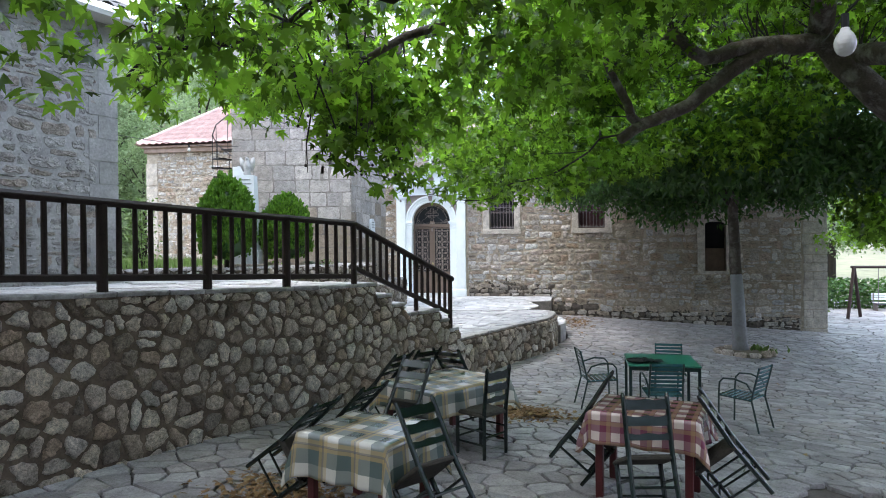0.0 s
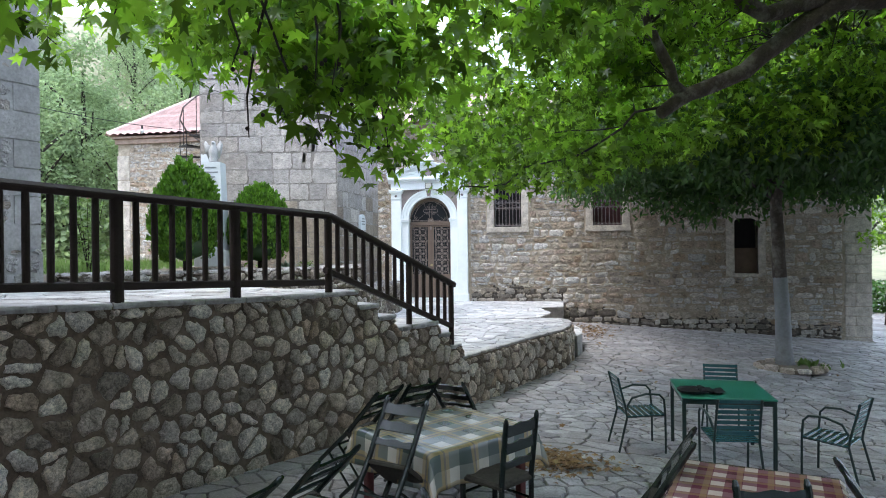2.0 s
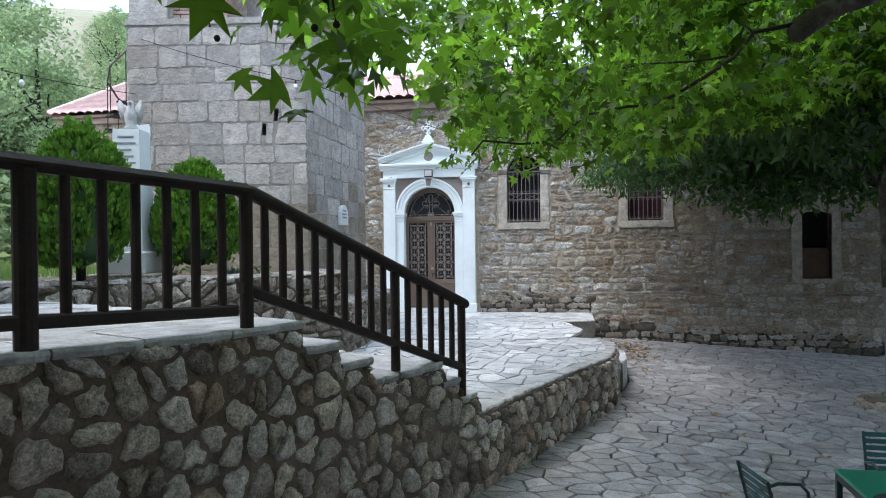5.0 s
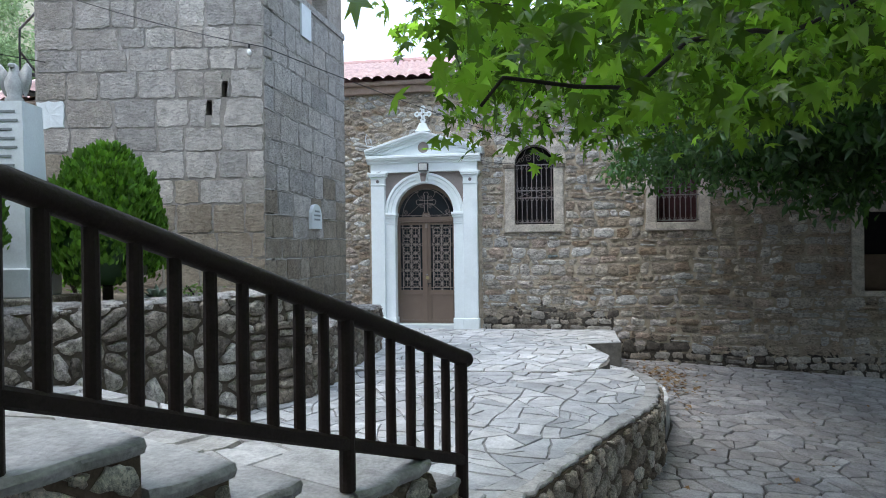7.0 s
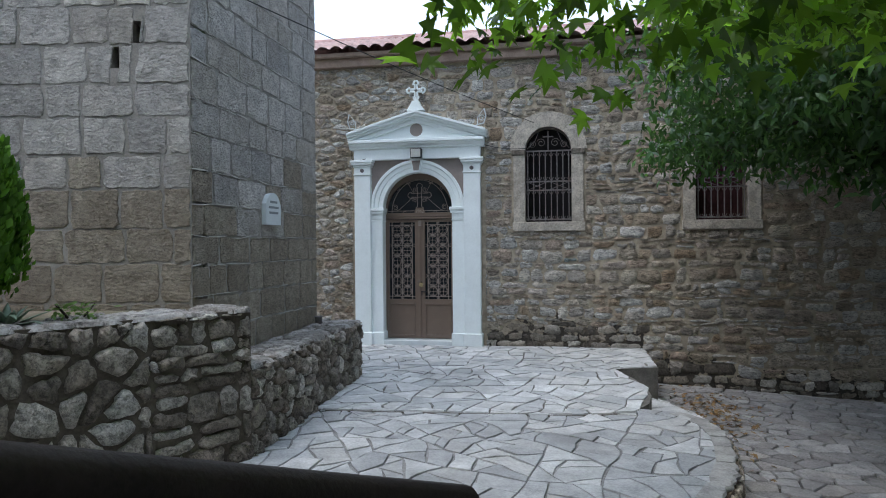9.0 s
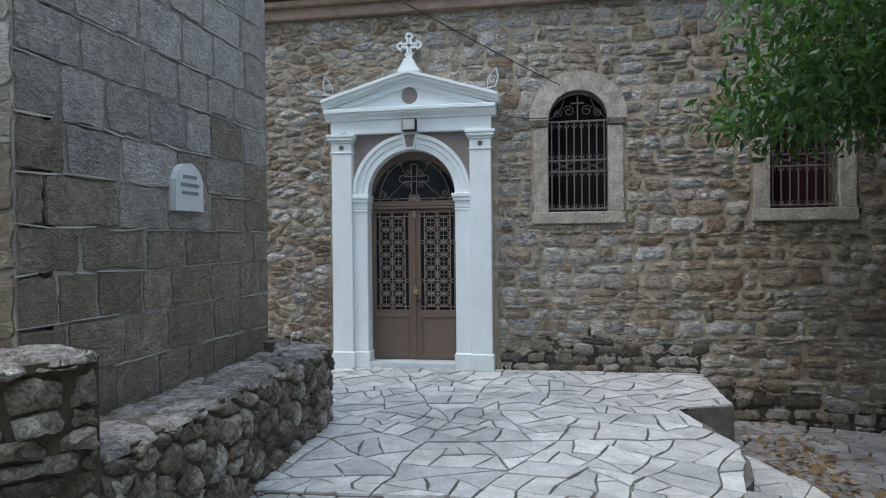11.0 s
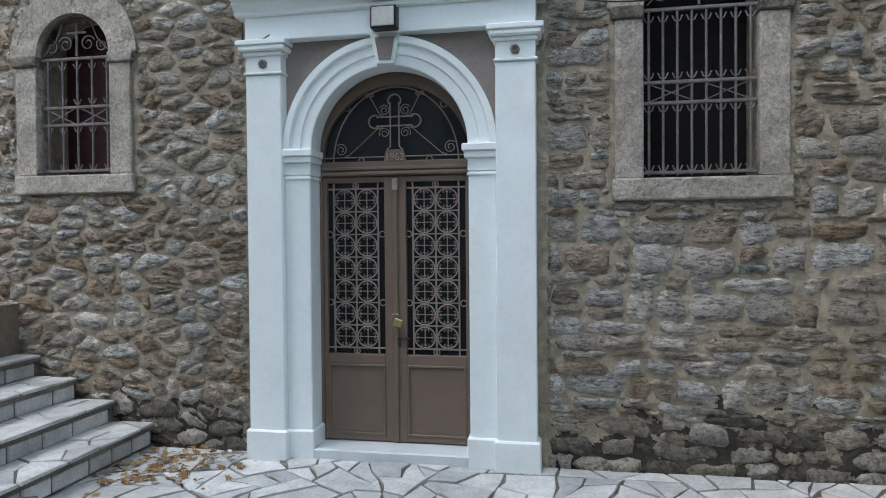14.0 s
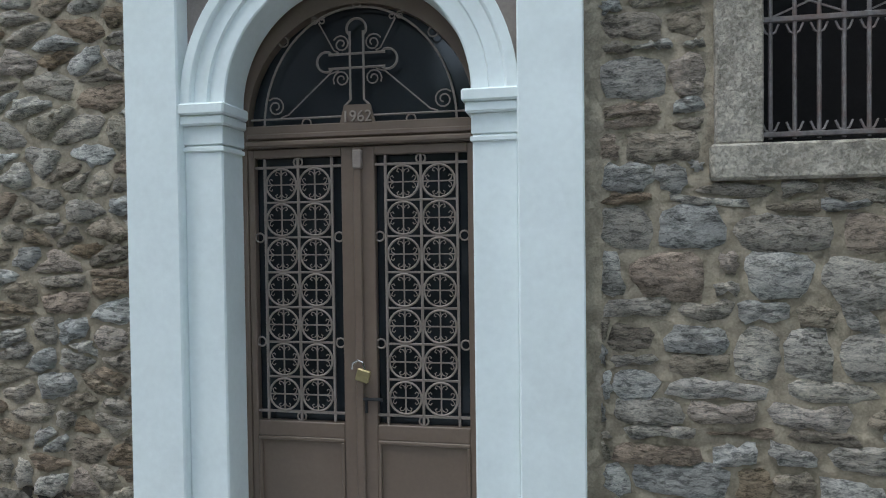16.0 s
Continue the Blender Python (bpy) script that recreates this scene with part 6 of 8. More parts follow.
# ---- metal armchairs ----
def armchair():
    """Faces +y, origin under the seat's middle."""
    c = thing("metal_armchair", "teal metal garden armchair with slatted seat and back", "chair", "metal chairs round the green table")
    for sx in (-1, 1):
        arm = [(sx * 0.235, 0.22, 0), (sx * 0.24, 0.215, 0.42), (sx * 0.245, 0.20, 0.60), (sx * 0.245, 0.15, 0.655), (sx * 0.245, 0.0, 0.665), (sx * 0.235, -0.15, 0.62), (sx * 0.21, -0.20, 0.52)]
        part("arm_leg", Shape().tube(arm, 0.0125, 8), TEALDARK, c, "bent tube arm and front leg")
        part("back_leg", Shape().tube([(sx * 0.23, -0.30, 0), (sx * 0.21, -0.20, 0.40), (sx * 0.205, -0.215, 0.50), (sx * 0.20, -0.30, 0.84)], 0.0125, 8), TEALDARK, c)
        part("seat_rail", Shape().tube([(sx * 0.215, 0.21, 0.42), (sx * 0.21, -0.20, 0.40)], 0.011, 8), TEALDARK, c)
    for i in range(7):
        y = 0.20 - i * 0.063
        z = 0.432 - 0.003 * i
        part("seat_slat", Shape().box(-0.225, 0.225, y - 0.024, y + 0.024, z - 0.006, z + 0.006, 0.004), TEAL, c)
    for i in range(7):
        t = (i + 0.6) / 7
        z, y = 0.47 + 0.37 * t, -0.205 - 0.088 * t
        part("back_slat", Shape().box(-0.215, 0.215, -0.006, 0.006, -0.019, 0.019, 0.004, m=pose(0, y, z, 13)), TEAL, c)
    return c


arm0 = armchair()
for i, (x, y, turn) in enumerate([(0.58, 9.78, -80), (2.42, 9.25, 52), (1.34, 8.88, 3), (1.78, 10.98, 176)]):
    m = pose(x, y, court_z(x, y) + 0.012, 0, 0, turn)
    if i == 0:
        arm0.matrix_world = m
    else:
        copy_thing(arm0, m)


# ---- leaves ----
def leaf_cloud(name, centres, sizes, frames, template, faces, mat, parent=None):
    """One mesh of many leaves: centres (n, 3), sizes (n), frames (n, 3, 3)."""
    t = np.array(template)
    n, k = len(centres), len(t)
    v = np.einsum("nij,kj->nki", frames, t) * sizes[:, None, None] + centres[:, None, :]
    me = bpy.data.meshes.new(name)
    f = np.array(faces)
    idx = (f[None, :, :] + (np.arange(n) * k)[:, None, None]).reshape(-1)
    me.vertices.add(n * k)
    me.vertices.foreach_set("co", v.reshape(-1).astype(np.float32))
    me.loops.add(len(idx))
    me.loops.foreach_set("vertex_index", idx.astype(np.int32))
    q = f.shape[1]
    me.polygons.add(n * len(f))
    me.polygons.foreach_set("loop_start", (np.arange(n * len(f)) * q).astype(np.int32))
    me.polygons.foreach_set("loop_total", np.full(n * len(f), q, np.int32))
    me.update(calc_edges=True)
    me.materials.append(mat)
    ob = new(name, me)
    ob.parent = parent
    return ob


def turned(n, rng, droop=(10, 80), roll=50):
    """Random leaf frames: the leaf's own y runs to its tip, hanging."""
    az = rng.uniform(0, 2 * np.pi, n)
    el = -np.radians(rng.uniform(droop[0], droop[1], n))
    ro = np.radians(rng.uniform(-roll, roll, n))
    y = np.stack([np.cos(az) * np.cos(el), np.sin(az) * np.cos(el), np.sin(el)], 1)
    side = np.stack([-np.sin(az), np.cos(az), np.zeros(n)], 1)
    up = np.cross(side, y)
    x = -side * np.cos(ro)[:, None] + up * np.sin(ro)[:, None]
    z = np.cross(x, y)
    return np.stack([x, y, z], 2)


PLANE_LEAF = [(0, 0, 0), (0.16, 0.0, 0.02), (0.55, 0.06, -0.08), (0.24, 0.27, 0.05), (0.52, 0.62, -0.08), (0.18, 0.52, 0.04), (0.0, 1.0, -0.10),
              (-0.18, 0.52, 0.04), (-0.52, 0.62, -0.08), (-0.24, 0.27, 0.05), (-0.55, 0.06, -0.08), (-0.16, 0.0, 0.02), (0, 0.34, -0.02)]
PLANE_FACES = [(12, i, i + 1) for i in range(0, 11)] + [(12, 11, 0)]
CHESTNUT_LEAF = [(0, 0, 0), (0.16, 0.3, 0.05), (0.18, 0.6, 0.03), (0, 1.0, -0.14), (-0.18, 0.6, 0.03), (-0.16, 0.3, 0.05), (0, 0.45, -0.03)]
LONG_LEAF = [(0, 0, 0), (0.21, 0.3, 0.05), (0.22, 0.6, 0.03), (0, 1.0, -0.12), (-0.22, 0.6, 0.03), (-0.21, 0.3, 0.05), (0, 0.45, -0.03)]
LONG_FACES = [(6, i, i + 1) for i in range(0, 5)] + [(6, 5, 0)]
TUFT = [(0, 0, 0), (0.35, 0.45, 0.1), (0, 1.0, 0), (-0.35, 0.45, 0.1), (0, 0.5, -0.1)]
TUFT_FACES = [(4, 0, 1), (4, 1, 2), (4, 2, 3), (4, 3, 0)]


def bough(shape, pts, r0, r1, n=8, wander=0.05):
    """A tapering limb through the points, with small bends."""
    path, rad = [], []
    for i in range(len(pts) - 1):
        a, b = Vector(pts[i]), Vector(pts[i + 1])
        k = max(2, int((b - a).length / 0.3))
        for j in range(k):
            p = a.lerp(b, j / k)
            bend = Vector((noise.noise(p * 1.7), noise.noise(p * 1.7 + Vector((9, 0, 0))), noise.noise(p * 1.7 + Vector((0, 9, 0))))) * wander * 3
            path.append(p + (bend + Vector((random.uniform(-1, 1), random.uniform(-1, 1), random.uniform(-1, 1))) * wander * 0.7) * (0 if i == 0 and j == 0 else 1))
    path.append(Vector(pts[-1]))
    m = len(path)
    rad = [r0 + (r1 - r0) * i / (m - 1) for i in range(m)]
    shape.tube(path, rad, n)
    return path


# great plane tree: trunk beside the court, limbs reaching over it
random.seed(5)
rng = np.random.default_rng(5)
plane = thing("plane_tree", "huge old plane tree with spreading mottled limbs and lobed leaves", "tree")
tk = Shape()
bough(tk, [(8.8, 12.3, court_z(8.8, 12.3) - 0.1), (8.7, 12.3, 1.5), (8.3, 12.3, 3.0), (7.4, 12.3, 4.0), (6.4, 12.2, 4.5)], 0.75, 0.42, 14, 0.06)
part("trunk", tk, BARK, plane, "", True)
BOUGH_LINES = [([(6.4, 12.2, 4.5), (5.5, 12.1, 4.75), (4.9, 12.0, 5.3), (4.4, 11.95, 5.8), (3.6, 11.9, 5.85)], 0.30, 0.15),
         ([(3.75, 11.9, 5.85), (2.95, 11.7, 5.75), (2.5, 11.5, 5.62), (2.05, 11.35, 5.85), (1.73, 11.2, 5.93), (0.95, 11.0, 5.7), (0.1, 10.7, 5.2), (-0.8, 10.2, 4.9)], 0.14, 0.035),
         ([(3.8, 11.92, 5.85), (2.9, 11.7, 5.45), (2.2, 11.5, 4.85), (1.6, 11.3, 4.5), (1.3, 11.22, 4.38), (1.05, 11.15, 4.22)], 0.14, 0.085),
         ([(1.42, 11.25, 4.42), (1.1, 11.0, 4.72), (0.86, 10.7, 5.15), (0.7, 10.4, 5.9)], 0.085, 0.045),
         ([(1.05, 11.15, 4.3), (0.5, 11.1, 4.05), (0.08, 10.88, 3.77), (-0.6, 10.3, 3.42), (-1.1, 9.9, 3.2), (-1.51, 9.63, 3.08)], 0.019, 0.006),
         ([(0.5, 11.1, 4.05), (-0.4, 11.2, 4.0), (-1.2, 11.2, 3.9), (-1.7, 11.3, 4.05)], 0.010, 0.004),
         ([(4.4, 12.0, 6.0), (4.2, 11.0, 6.6), (3.2, 9.4, 6.6), (1.6, 7.8, 6.0), (0.2, 6.8, 5.4), (-1.2, 6.5, 4.7), (-2.2, 6.3, 4.25)], 0.2, 0.03),
         ([(0.2, 6.8, 5.4), (-1.2, 5.9, 5.0), (-2.8, 5.7, 4.55), (-3.9, 5.5, 4.1)], 0.06, 0.015),
         ([(-1.2, 9.8, 6.0), (-2.0, 8.6, 5.2), (-2.1, 7.5, 4.4), (-1.75, 7.0, 4.05)], 0.05, 0.012),
         ([(5.0, 12.0, 5.6), (5.2, 10.8, 5.4), (5.0, 9.2, 5.2), (4.3, 7.6, 5.0)], 0.2, 0.05)]
limb_paths = []
for pts, r0, r1 in BOUGH_LINES:
    sh = Shape()
    path = bough(sh, pts, r0, r1, 10 if r0 > 0.1 else 6, 0.04 if r0 > 0.1 else 0.06)
    limb_paths.append(path)
    part("limb", sh, BARK if r0 > 0.08 else TWIG, plane, "", True)

LOW = np.array([(-4.0, 5.5, 3.8), (-3.4, 6.0, 3.95), (-2.8, 6.3, 3.9), (-2.2, 6.3, 3.85), (-1.7, 7.0, 3.75), (-2.5, 10.8, 4.4), (-1.9, 10.8, 4.0), (-0.9, 12.0, 3.9), (-1.4, 9.7, 3.15),
                (-0.8, 10.3, 3.4), (-1.2, 8.6, 3.9), (0.5, 12.8, 3.55), (1.2, 13.6, 3.9), (1.0, 11.0, 5.1), (0.7, 9.3, 5.3), (3.6, 11.9, 6.4), (3.4, 13.4, 3.9), (5.0, 9.0, 5.6), (2.0, 6.0, 5.4),
                (0.0, 6.0, 4.6), (0.0, 8.0, 4.2), (-1.0, 5.0, 4.7), (6.5, 10.5, 6.2), (3.0, 8.0, 6.0), (2.2, 10.4, 6.1), (-3.0, 8.5, 4.5), (-2.2, 8.6, 4.15), (5.0, 11.0, 6.3), (1.0, 8.0, 5.2), (2.0, 9.0, 5.9)])


def low_z(x, y):
    d = (LOW[:, 0] - x) ** 2 + (LOW[:, 1] - y) ** 2 + 0.05
    w = 1 / d ** 2
    return float((w * LOW[:, 2]).sum() / w.sum())


def leafy(x, y):
    """How full the crown is over a point of the plan."""
    left = -4.3 + 0.10 * max(0, y - 5) + 0.6 * max(0, y - 8.5) * 0.45
    if x < left or y > 14.6 - 0.12 * abs(x) or y < 4.6:
        return 0.0
    if (x * 0.985 + y * 0.17) < -0.47 * (y * 0.985 - x * 0.17) and y < 8:
        return 0.0
    patch = 0.5 + 0.5 * noise.noise((x * 0.9, y * 0.9, 4.2))
    if x < -1.6 and 7.4 < y < 10.2:
        return 0.62 * patch
    return (0.42 if x < -0.6 else 0.85 if x < 1.0 else 0.8) * (0.35 + patch)


cl, tw_ = [], Shape()
tips = [p for path in limb_paths for p in path]
while len(cl) < 1950:
    x, y = rng.uniform(-4.6, 7.5), rng.uniform(4.6, 14.6)
    if rng.random() > leafy(x, y):
        continue
    z = low_z(x, y) + 0.15 + rng.exponential(0.65 if x < 0 else 0.9)
    if z > 7.6:
        continue
    if abs(x + 0.17 * y) < 0.7 and z < 3.25:
        continue
    cl.append((x, y, z))
cl += [(-3.05, 3.5, 3.95), (-3.1, 3.4, 4.1), (-3.0, 3.55, 3.6), (-2.95, 3.4, 4.2)]
cl += [(-1.2, 9.9, 3.2), (-0.9, 10.1, 3.3), (-0.6, 10.3, 3.4), (-0.9, 10.5, 3.5), (-0.4, 10.5, 3.5), (-1.4, 10.0, 3.4), (-0.1, 10.7, 3.6), (0.3, 10.9, 3.8), (-0.3, 10.2, 3.5)]
cl += [(rng.uniform(6.3, 9.2), rng.uniform(14.0, 16.5), 2.7 + rng.exponential(0.8)) for _ in range(90)]
cl += [(rng.uniform(-1.9, 0.3), rng.uniform(11.2, 12.8), 3.5 + rng.exponential(0.3)) for _ in range(60)]
cl += [(-2.2, 6.55, 3.42), (-2.3, 6.6, 3.62), (-1.85, 6.85, 3.42), (-1.9, 6.8, 3.66), (-1.95, 8.0, 3.3), (-1.9, 7.9, 3.5), (-1.85, 8.1, 3.6), (-1.8, 8.3, 3.45)]
cl += [(rng.uniform(-2.6, -1.75), rng.uniform(6.5, 8.2), 3.78 + rng.exponential(0.25)) for _ in range(16)]
cl += [(rng.uniform(-4.1, -3.3), rng.uniform(7.4, 8.4), 4.15 + rng.exponential(0.25)) for _ in range(5)]
cl += [(rng.uniform(7.5, 11.5), rng.uniform(18.0, 24.0), 2.45 + rng.exponential(0.9)) for _ in range(130)]
cl = np.array(cl)
tip_a = np.array([tuple(p) for p in tips])
for i in range(len(cl)):
    c = cl[i]
    d = ((tip_a - c) ** 2).sum(1)
    j = int(np.argmin(d))
    if d[j] < 1.2 and not (6.3 < c[1] < 12.5 and c[2] < 5.2 and c[0] < 0.8):
        a, b = Vector(tip_a[j]), Vector(c)
        m = a.lerp(b, 0.5) + Vector((random.uniform(-0.15, 0.15), random.uniform(-0.15, 0.15), random.uniform(0.0, 0.15)))
        tw_.tube([a, m, b, b + Vector((random.uniform(-0.12, 0.12), random.uniform(-0.12, 0.12), -0.12))], [0.013, 0.010, 0.007, 0.004], 5)
fruit = Shape()
for k in range(14):
    x, y = random.uniform(-2.7, -1.75), random.uniform(6.2, 8.4)
    z0_, z1_ = random.uniform(4.3, 5.2), random.uniform(3.25, 3.8)
    hang = [Vector((x + random.uniform(-0.25, 0.25), y + random.uniform(-0.2, 0.2), z0_)), Vector((x + random.uniform(-0.12, 0.12), y, z0_ * 0.6 + z1_ * 0.4)), Vector((x + random.uniform(-0.08, 0.08), y, z0_ * 0.25 + z1_ * 0.75)), Vector((x, y, z1_))]
    tw_.tube(hang, [0.013, 0.010, 0.008, 0.004], 5)
    for q in range(2):
        p = hang[2].lerp(hang[3], random.random()) + Vector((random.uniform(-0.1, 0.1), random.uniform(-0.1, 0.1), -0.06))
        fruit.lathe([(0.002, -0.017), (0.012, -0.012), (0.017, 0.0), (0.012, 0.012), (0.002, 0.017)], 8, m=Matrix.Translation(p))
tagged(part("seed_balls", fruit, TWIG, plane, "", True), "small dark seed balls hanging among the leaves", "", "", "stuff")
tagged(part("twig_growth", tw_, TWIG, plane), "thin dark twigs between the leaves", "", "", "stuff")
per = 24
cen = np.repeat(cl, per, 0) + np.clip(rng.normal(0, 1, (len(cl) * per, 3)), -1.7, 1.7) * np.array([0.165, 0.165, 0.14])
keep = ~((np.abs(cen[:, 0] + 0.17 * cen[:, 1]) < 0.5) & (cen[:, 2] < np.where(cen[:, 1] < 9.4, 3.15, 2.95)))
cen = cen[keep]
near_path = np.where((np.abs(cen[:, 0] + 0.17 * cen[:, 1]) < 2.2) & (cen[:, 1] > 8.2) & (cen[:, 2] < 4.6), 0.72, 1.0)
crown = leaf_cloud("crown", cen, rng.uniform(0.085, 0.195, len(cen)) * near_path, turned(len(cen), rng, (0, 80), 70), PLANE_LEAF, PLANE_FACES, LEAF, plane)
tagged(crown, "bright green lobed plane leaves", "", "", "stuff")
# leaf masses added mostly out of view to shade court, tables and church
up_n = 5600
ux, uy = rng.uniform(3.5, 15.0, up_n), rng.uniform(2.0, 11.5, up_n)
uz = rng.uniform(6.6, 11.2, up_n)
more = 6000
ux, uy, uz = np.concatenate([ux, rng.uniform(2.5, 13.0, more)]), np.concatenate([uy, rng.uniform(13.5, 20.3, more)]), np.concatenate([uz, rng.uniform(6.2, 9.5, more)])
ok = ((ux - 7.2) / 7.2) ** 2 + ((uy - 11.8) / 9.0) ** 2 + ((uz - 7.2) / 4.0) ** 2 < 1
cen = np.stack([ux, uy, uz], 1)[ok]
back_n, side_n, over_n = 8000, 5600, 5600
cen = np.concatenate([cen, np.stack([rng.uniform(-1.0, 12, back_n), rng.uniform(-9, 5.8, back_n), rng.uniform(5.6, 8.5, back_n)], 1),
                      np.stack([rng.uniform(-9.0, -1.0, side_n), rng.uniform(-9, 5.0, side_n), rng.uniform(5.4, 8.5, side_n)], 1),
                      np.stack([rng.uniform(0.3, 9.0, over_n), rng.uniform(14.5, 20.3, over_n), rng.uniform(6.3, 8.6, over_n)], 1)])
tagged(leaf_cloud("upper_crown", cen, rng.uniform(0.22, 0.38, len(cen)), turned(len(cen), rng, (0, 60), 50), PLANE_LEAF, PLANE_FACES, SHADELEAF, plane), "leaf mass added high above, mostly out of view, to shade the court", "", "", "stuff")

# slender limewashed tree before the church wall
lime = thing("shade_tree", "slender shade tree with limewashed trunk and drooping dark leaves", "tree")
tx0, ty0 = 4.2, 16.37
tz0 = court_z(tx0, ty0)
lower_t, upper_t = Shape(), Shape()
lower_t.tube([(tx0 + 0.05, ty0, tz0 - 0.05), (tx0 + 0.02, ty0, tz0 + 0.25), (tx0, ty0, tz0 + 1.1), (tx0 - 0.05, ty0, tz0 + 1.85)], [0.21, 0.165, 0.145, 0.135], 14)
part("painted_trunk", lower_t, LIMEWASH, lime, "limewashed lower trunk", True)
bough(upper_t, [(tx0 - 0.05, ty0, tz0 + 1.84), (tx0 - 0.08, ty0, 2.9), (tx0 - 0.05, ty0 + 0.05, 3.9), (tx0 + 0.1, ty0, 5.2), (tx0, ty0, 6.6)], 0.135, 0.05, 12, 0.02)
part("trunk", upper_t, BARK, lime, "", True)
ends = [(0.9, 18.2, 4.0), (1.6, 16.4, 4.3), (2.2, 14.4, 4.6), (4.5, 13.6, 4.4), (6.5, 14.8, 4.4), (7.2, 16.8, 4.5), (6.0, 18.6, 4.4), (3.2, 19.0, 4.6), (2.0, 17.4, 5.6), (5.0, 15.5, 6.2)]
for e in ends:
    sh = Shape()
    bough(sh, [(tx0 - 0.05, ty0, random.uniform(3.3, 4.6)), ((tx0 + e[0]) / 2, (ty0 + e[1]) / 2, e[2] + 0.5), e], 0.07, 0.015, 6, 0.06)
    part("limb", sh, TWIG, lime)
cl = []
while len(cl) < 2100:
    x, y = rng.uniform(-1.4, 9.0), rng.uniform(12.8, 20.2)
    d = math.hypot((x - 4.1) / 4.5, (y - 17.0) / 3.5)
    if d > 1 + 0.18 * noise.noise((x * 0.8, y * 0.8, 1.7)):
        continue
    zl = 3.78 + 0.8 * noise.noise((x * 0.7, y * 0.7, 0.3)) + 0.3 * noise.noise((x * 2.1, y * 2.1, 6.3)) - 0.45 * math.exp(-((x - 0.1) ** 2 + (y - 17.2) ** 2)) + (0.3 if 0.8 < x < 3.4 and y < 17.5 else 0.0)
    z = zl + rng.exponential(1.25)
    if x < 0.7 and y < 16.7 and z < 4.3:
        continue
    if z > 7.9 - 2.2 * d:
        continue
    cl.append((x, y, z))
cl = np.array(cl)
cl = cl[~((cl[:, 0] < 0.9) & (cl[:, 1] < 18.2) & (cl[:, 2] < 4.0))]
cl = np.concatenate([cl, np.stack([rng.uniform(-0.2, 1.5, 110), rng.uniform(18.0, 19.9, 110), 3.75 + rng.exponential(0.45, 110)], 1)])
cen = np.repeat(cl, 24, 0) + np.clip(rng.normal(0, 1, (len(cl) * 24, 3)), -1.8, 1.8) * np.array([0.18, 0.18, 0.16])
cen = cen[(cen[:, 1] < 20.75)]
slim = np.where(cen[:, 0] < 1.6, 0.72, 1.0)
tagged(leaf_cloud("crown", cen, rng.uniform(0.12, 0.23, len(cen)) * slim, turned(len(cen), rng, (-5, 70), 60), CHESTNUT_LEAF, LONG_FACES, DARKLEAF, lime), "drooping dark glossy leaves", "", "", "stuff")
ring_t = thing("tree_planter", "low ring of rough stones round the limewashed tree", "planter")
for k in range(13):
    a = 2 * math.pi * k / 13
    r = 0.62
    m = pose(tx0 + 0.12 + r * math.cos(a), ty0 - 0.05 + 0.85 * r * math.sin(a), court_z(tx0, ty0) - 0.03, 0, 0, math.degrees(a) + 90)
    part("stone", Shape().box(-0.13, 0.13, -0.07, 0.07, 0, random.uniform(0.10, 0.17), 0.03, m=m), RUBBLE, ring_t)
part("soil", Shape().lathe([(0.6, 0.0), (0.58, 0.07), (0.3, 0.1)], 16, m=pose(tx0 + 0.12, ty0 - 0.05, court_z(tx0, ty0) - 0.02)), EARTH, ring_t)
n = 40
cen = np.stack([tx0 + 0.12 + rng.normal(0.3, 0.22, n), ty0 + rng.normal(-0.15, 0.2, n), np.full(n, tz0 + 0.07)], 1)
fr = turned(n, rng, (-85, -40), 60)
tagged(leaf_cloud("weeds", cen, rng.uniform(0.06, 0.2, n), fr, LONG_LEAF, LONG_FACES, GRASS), "small weeds round the tree foot", "plant", "", "stuff")


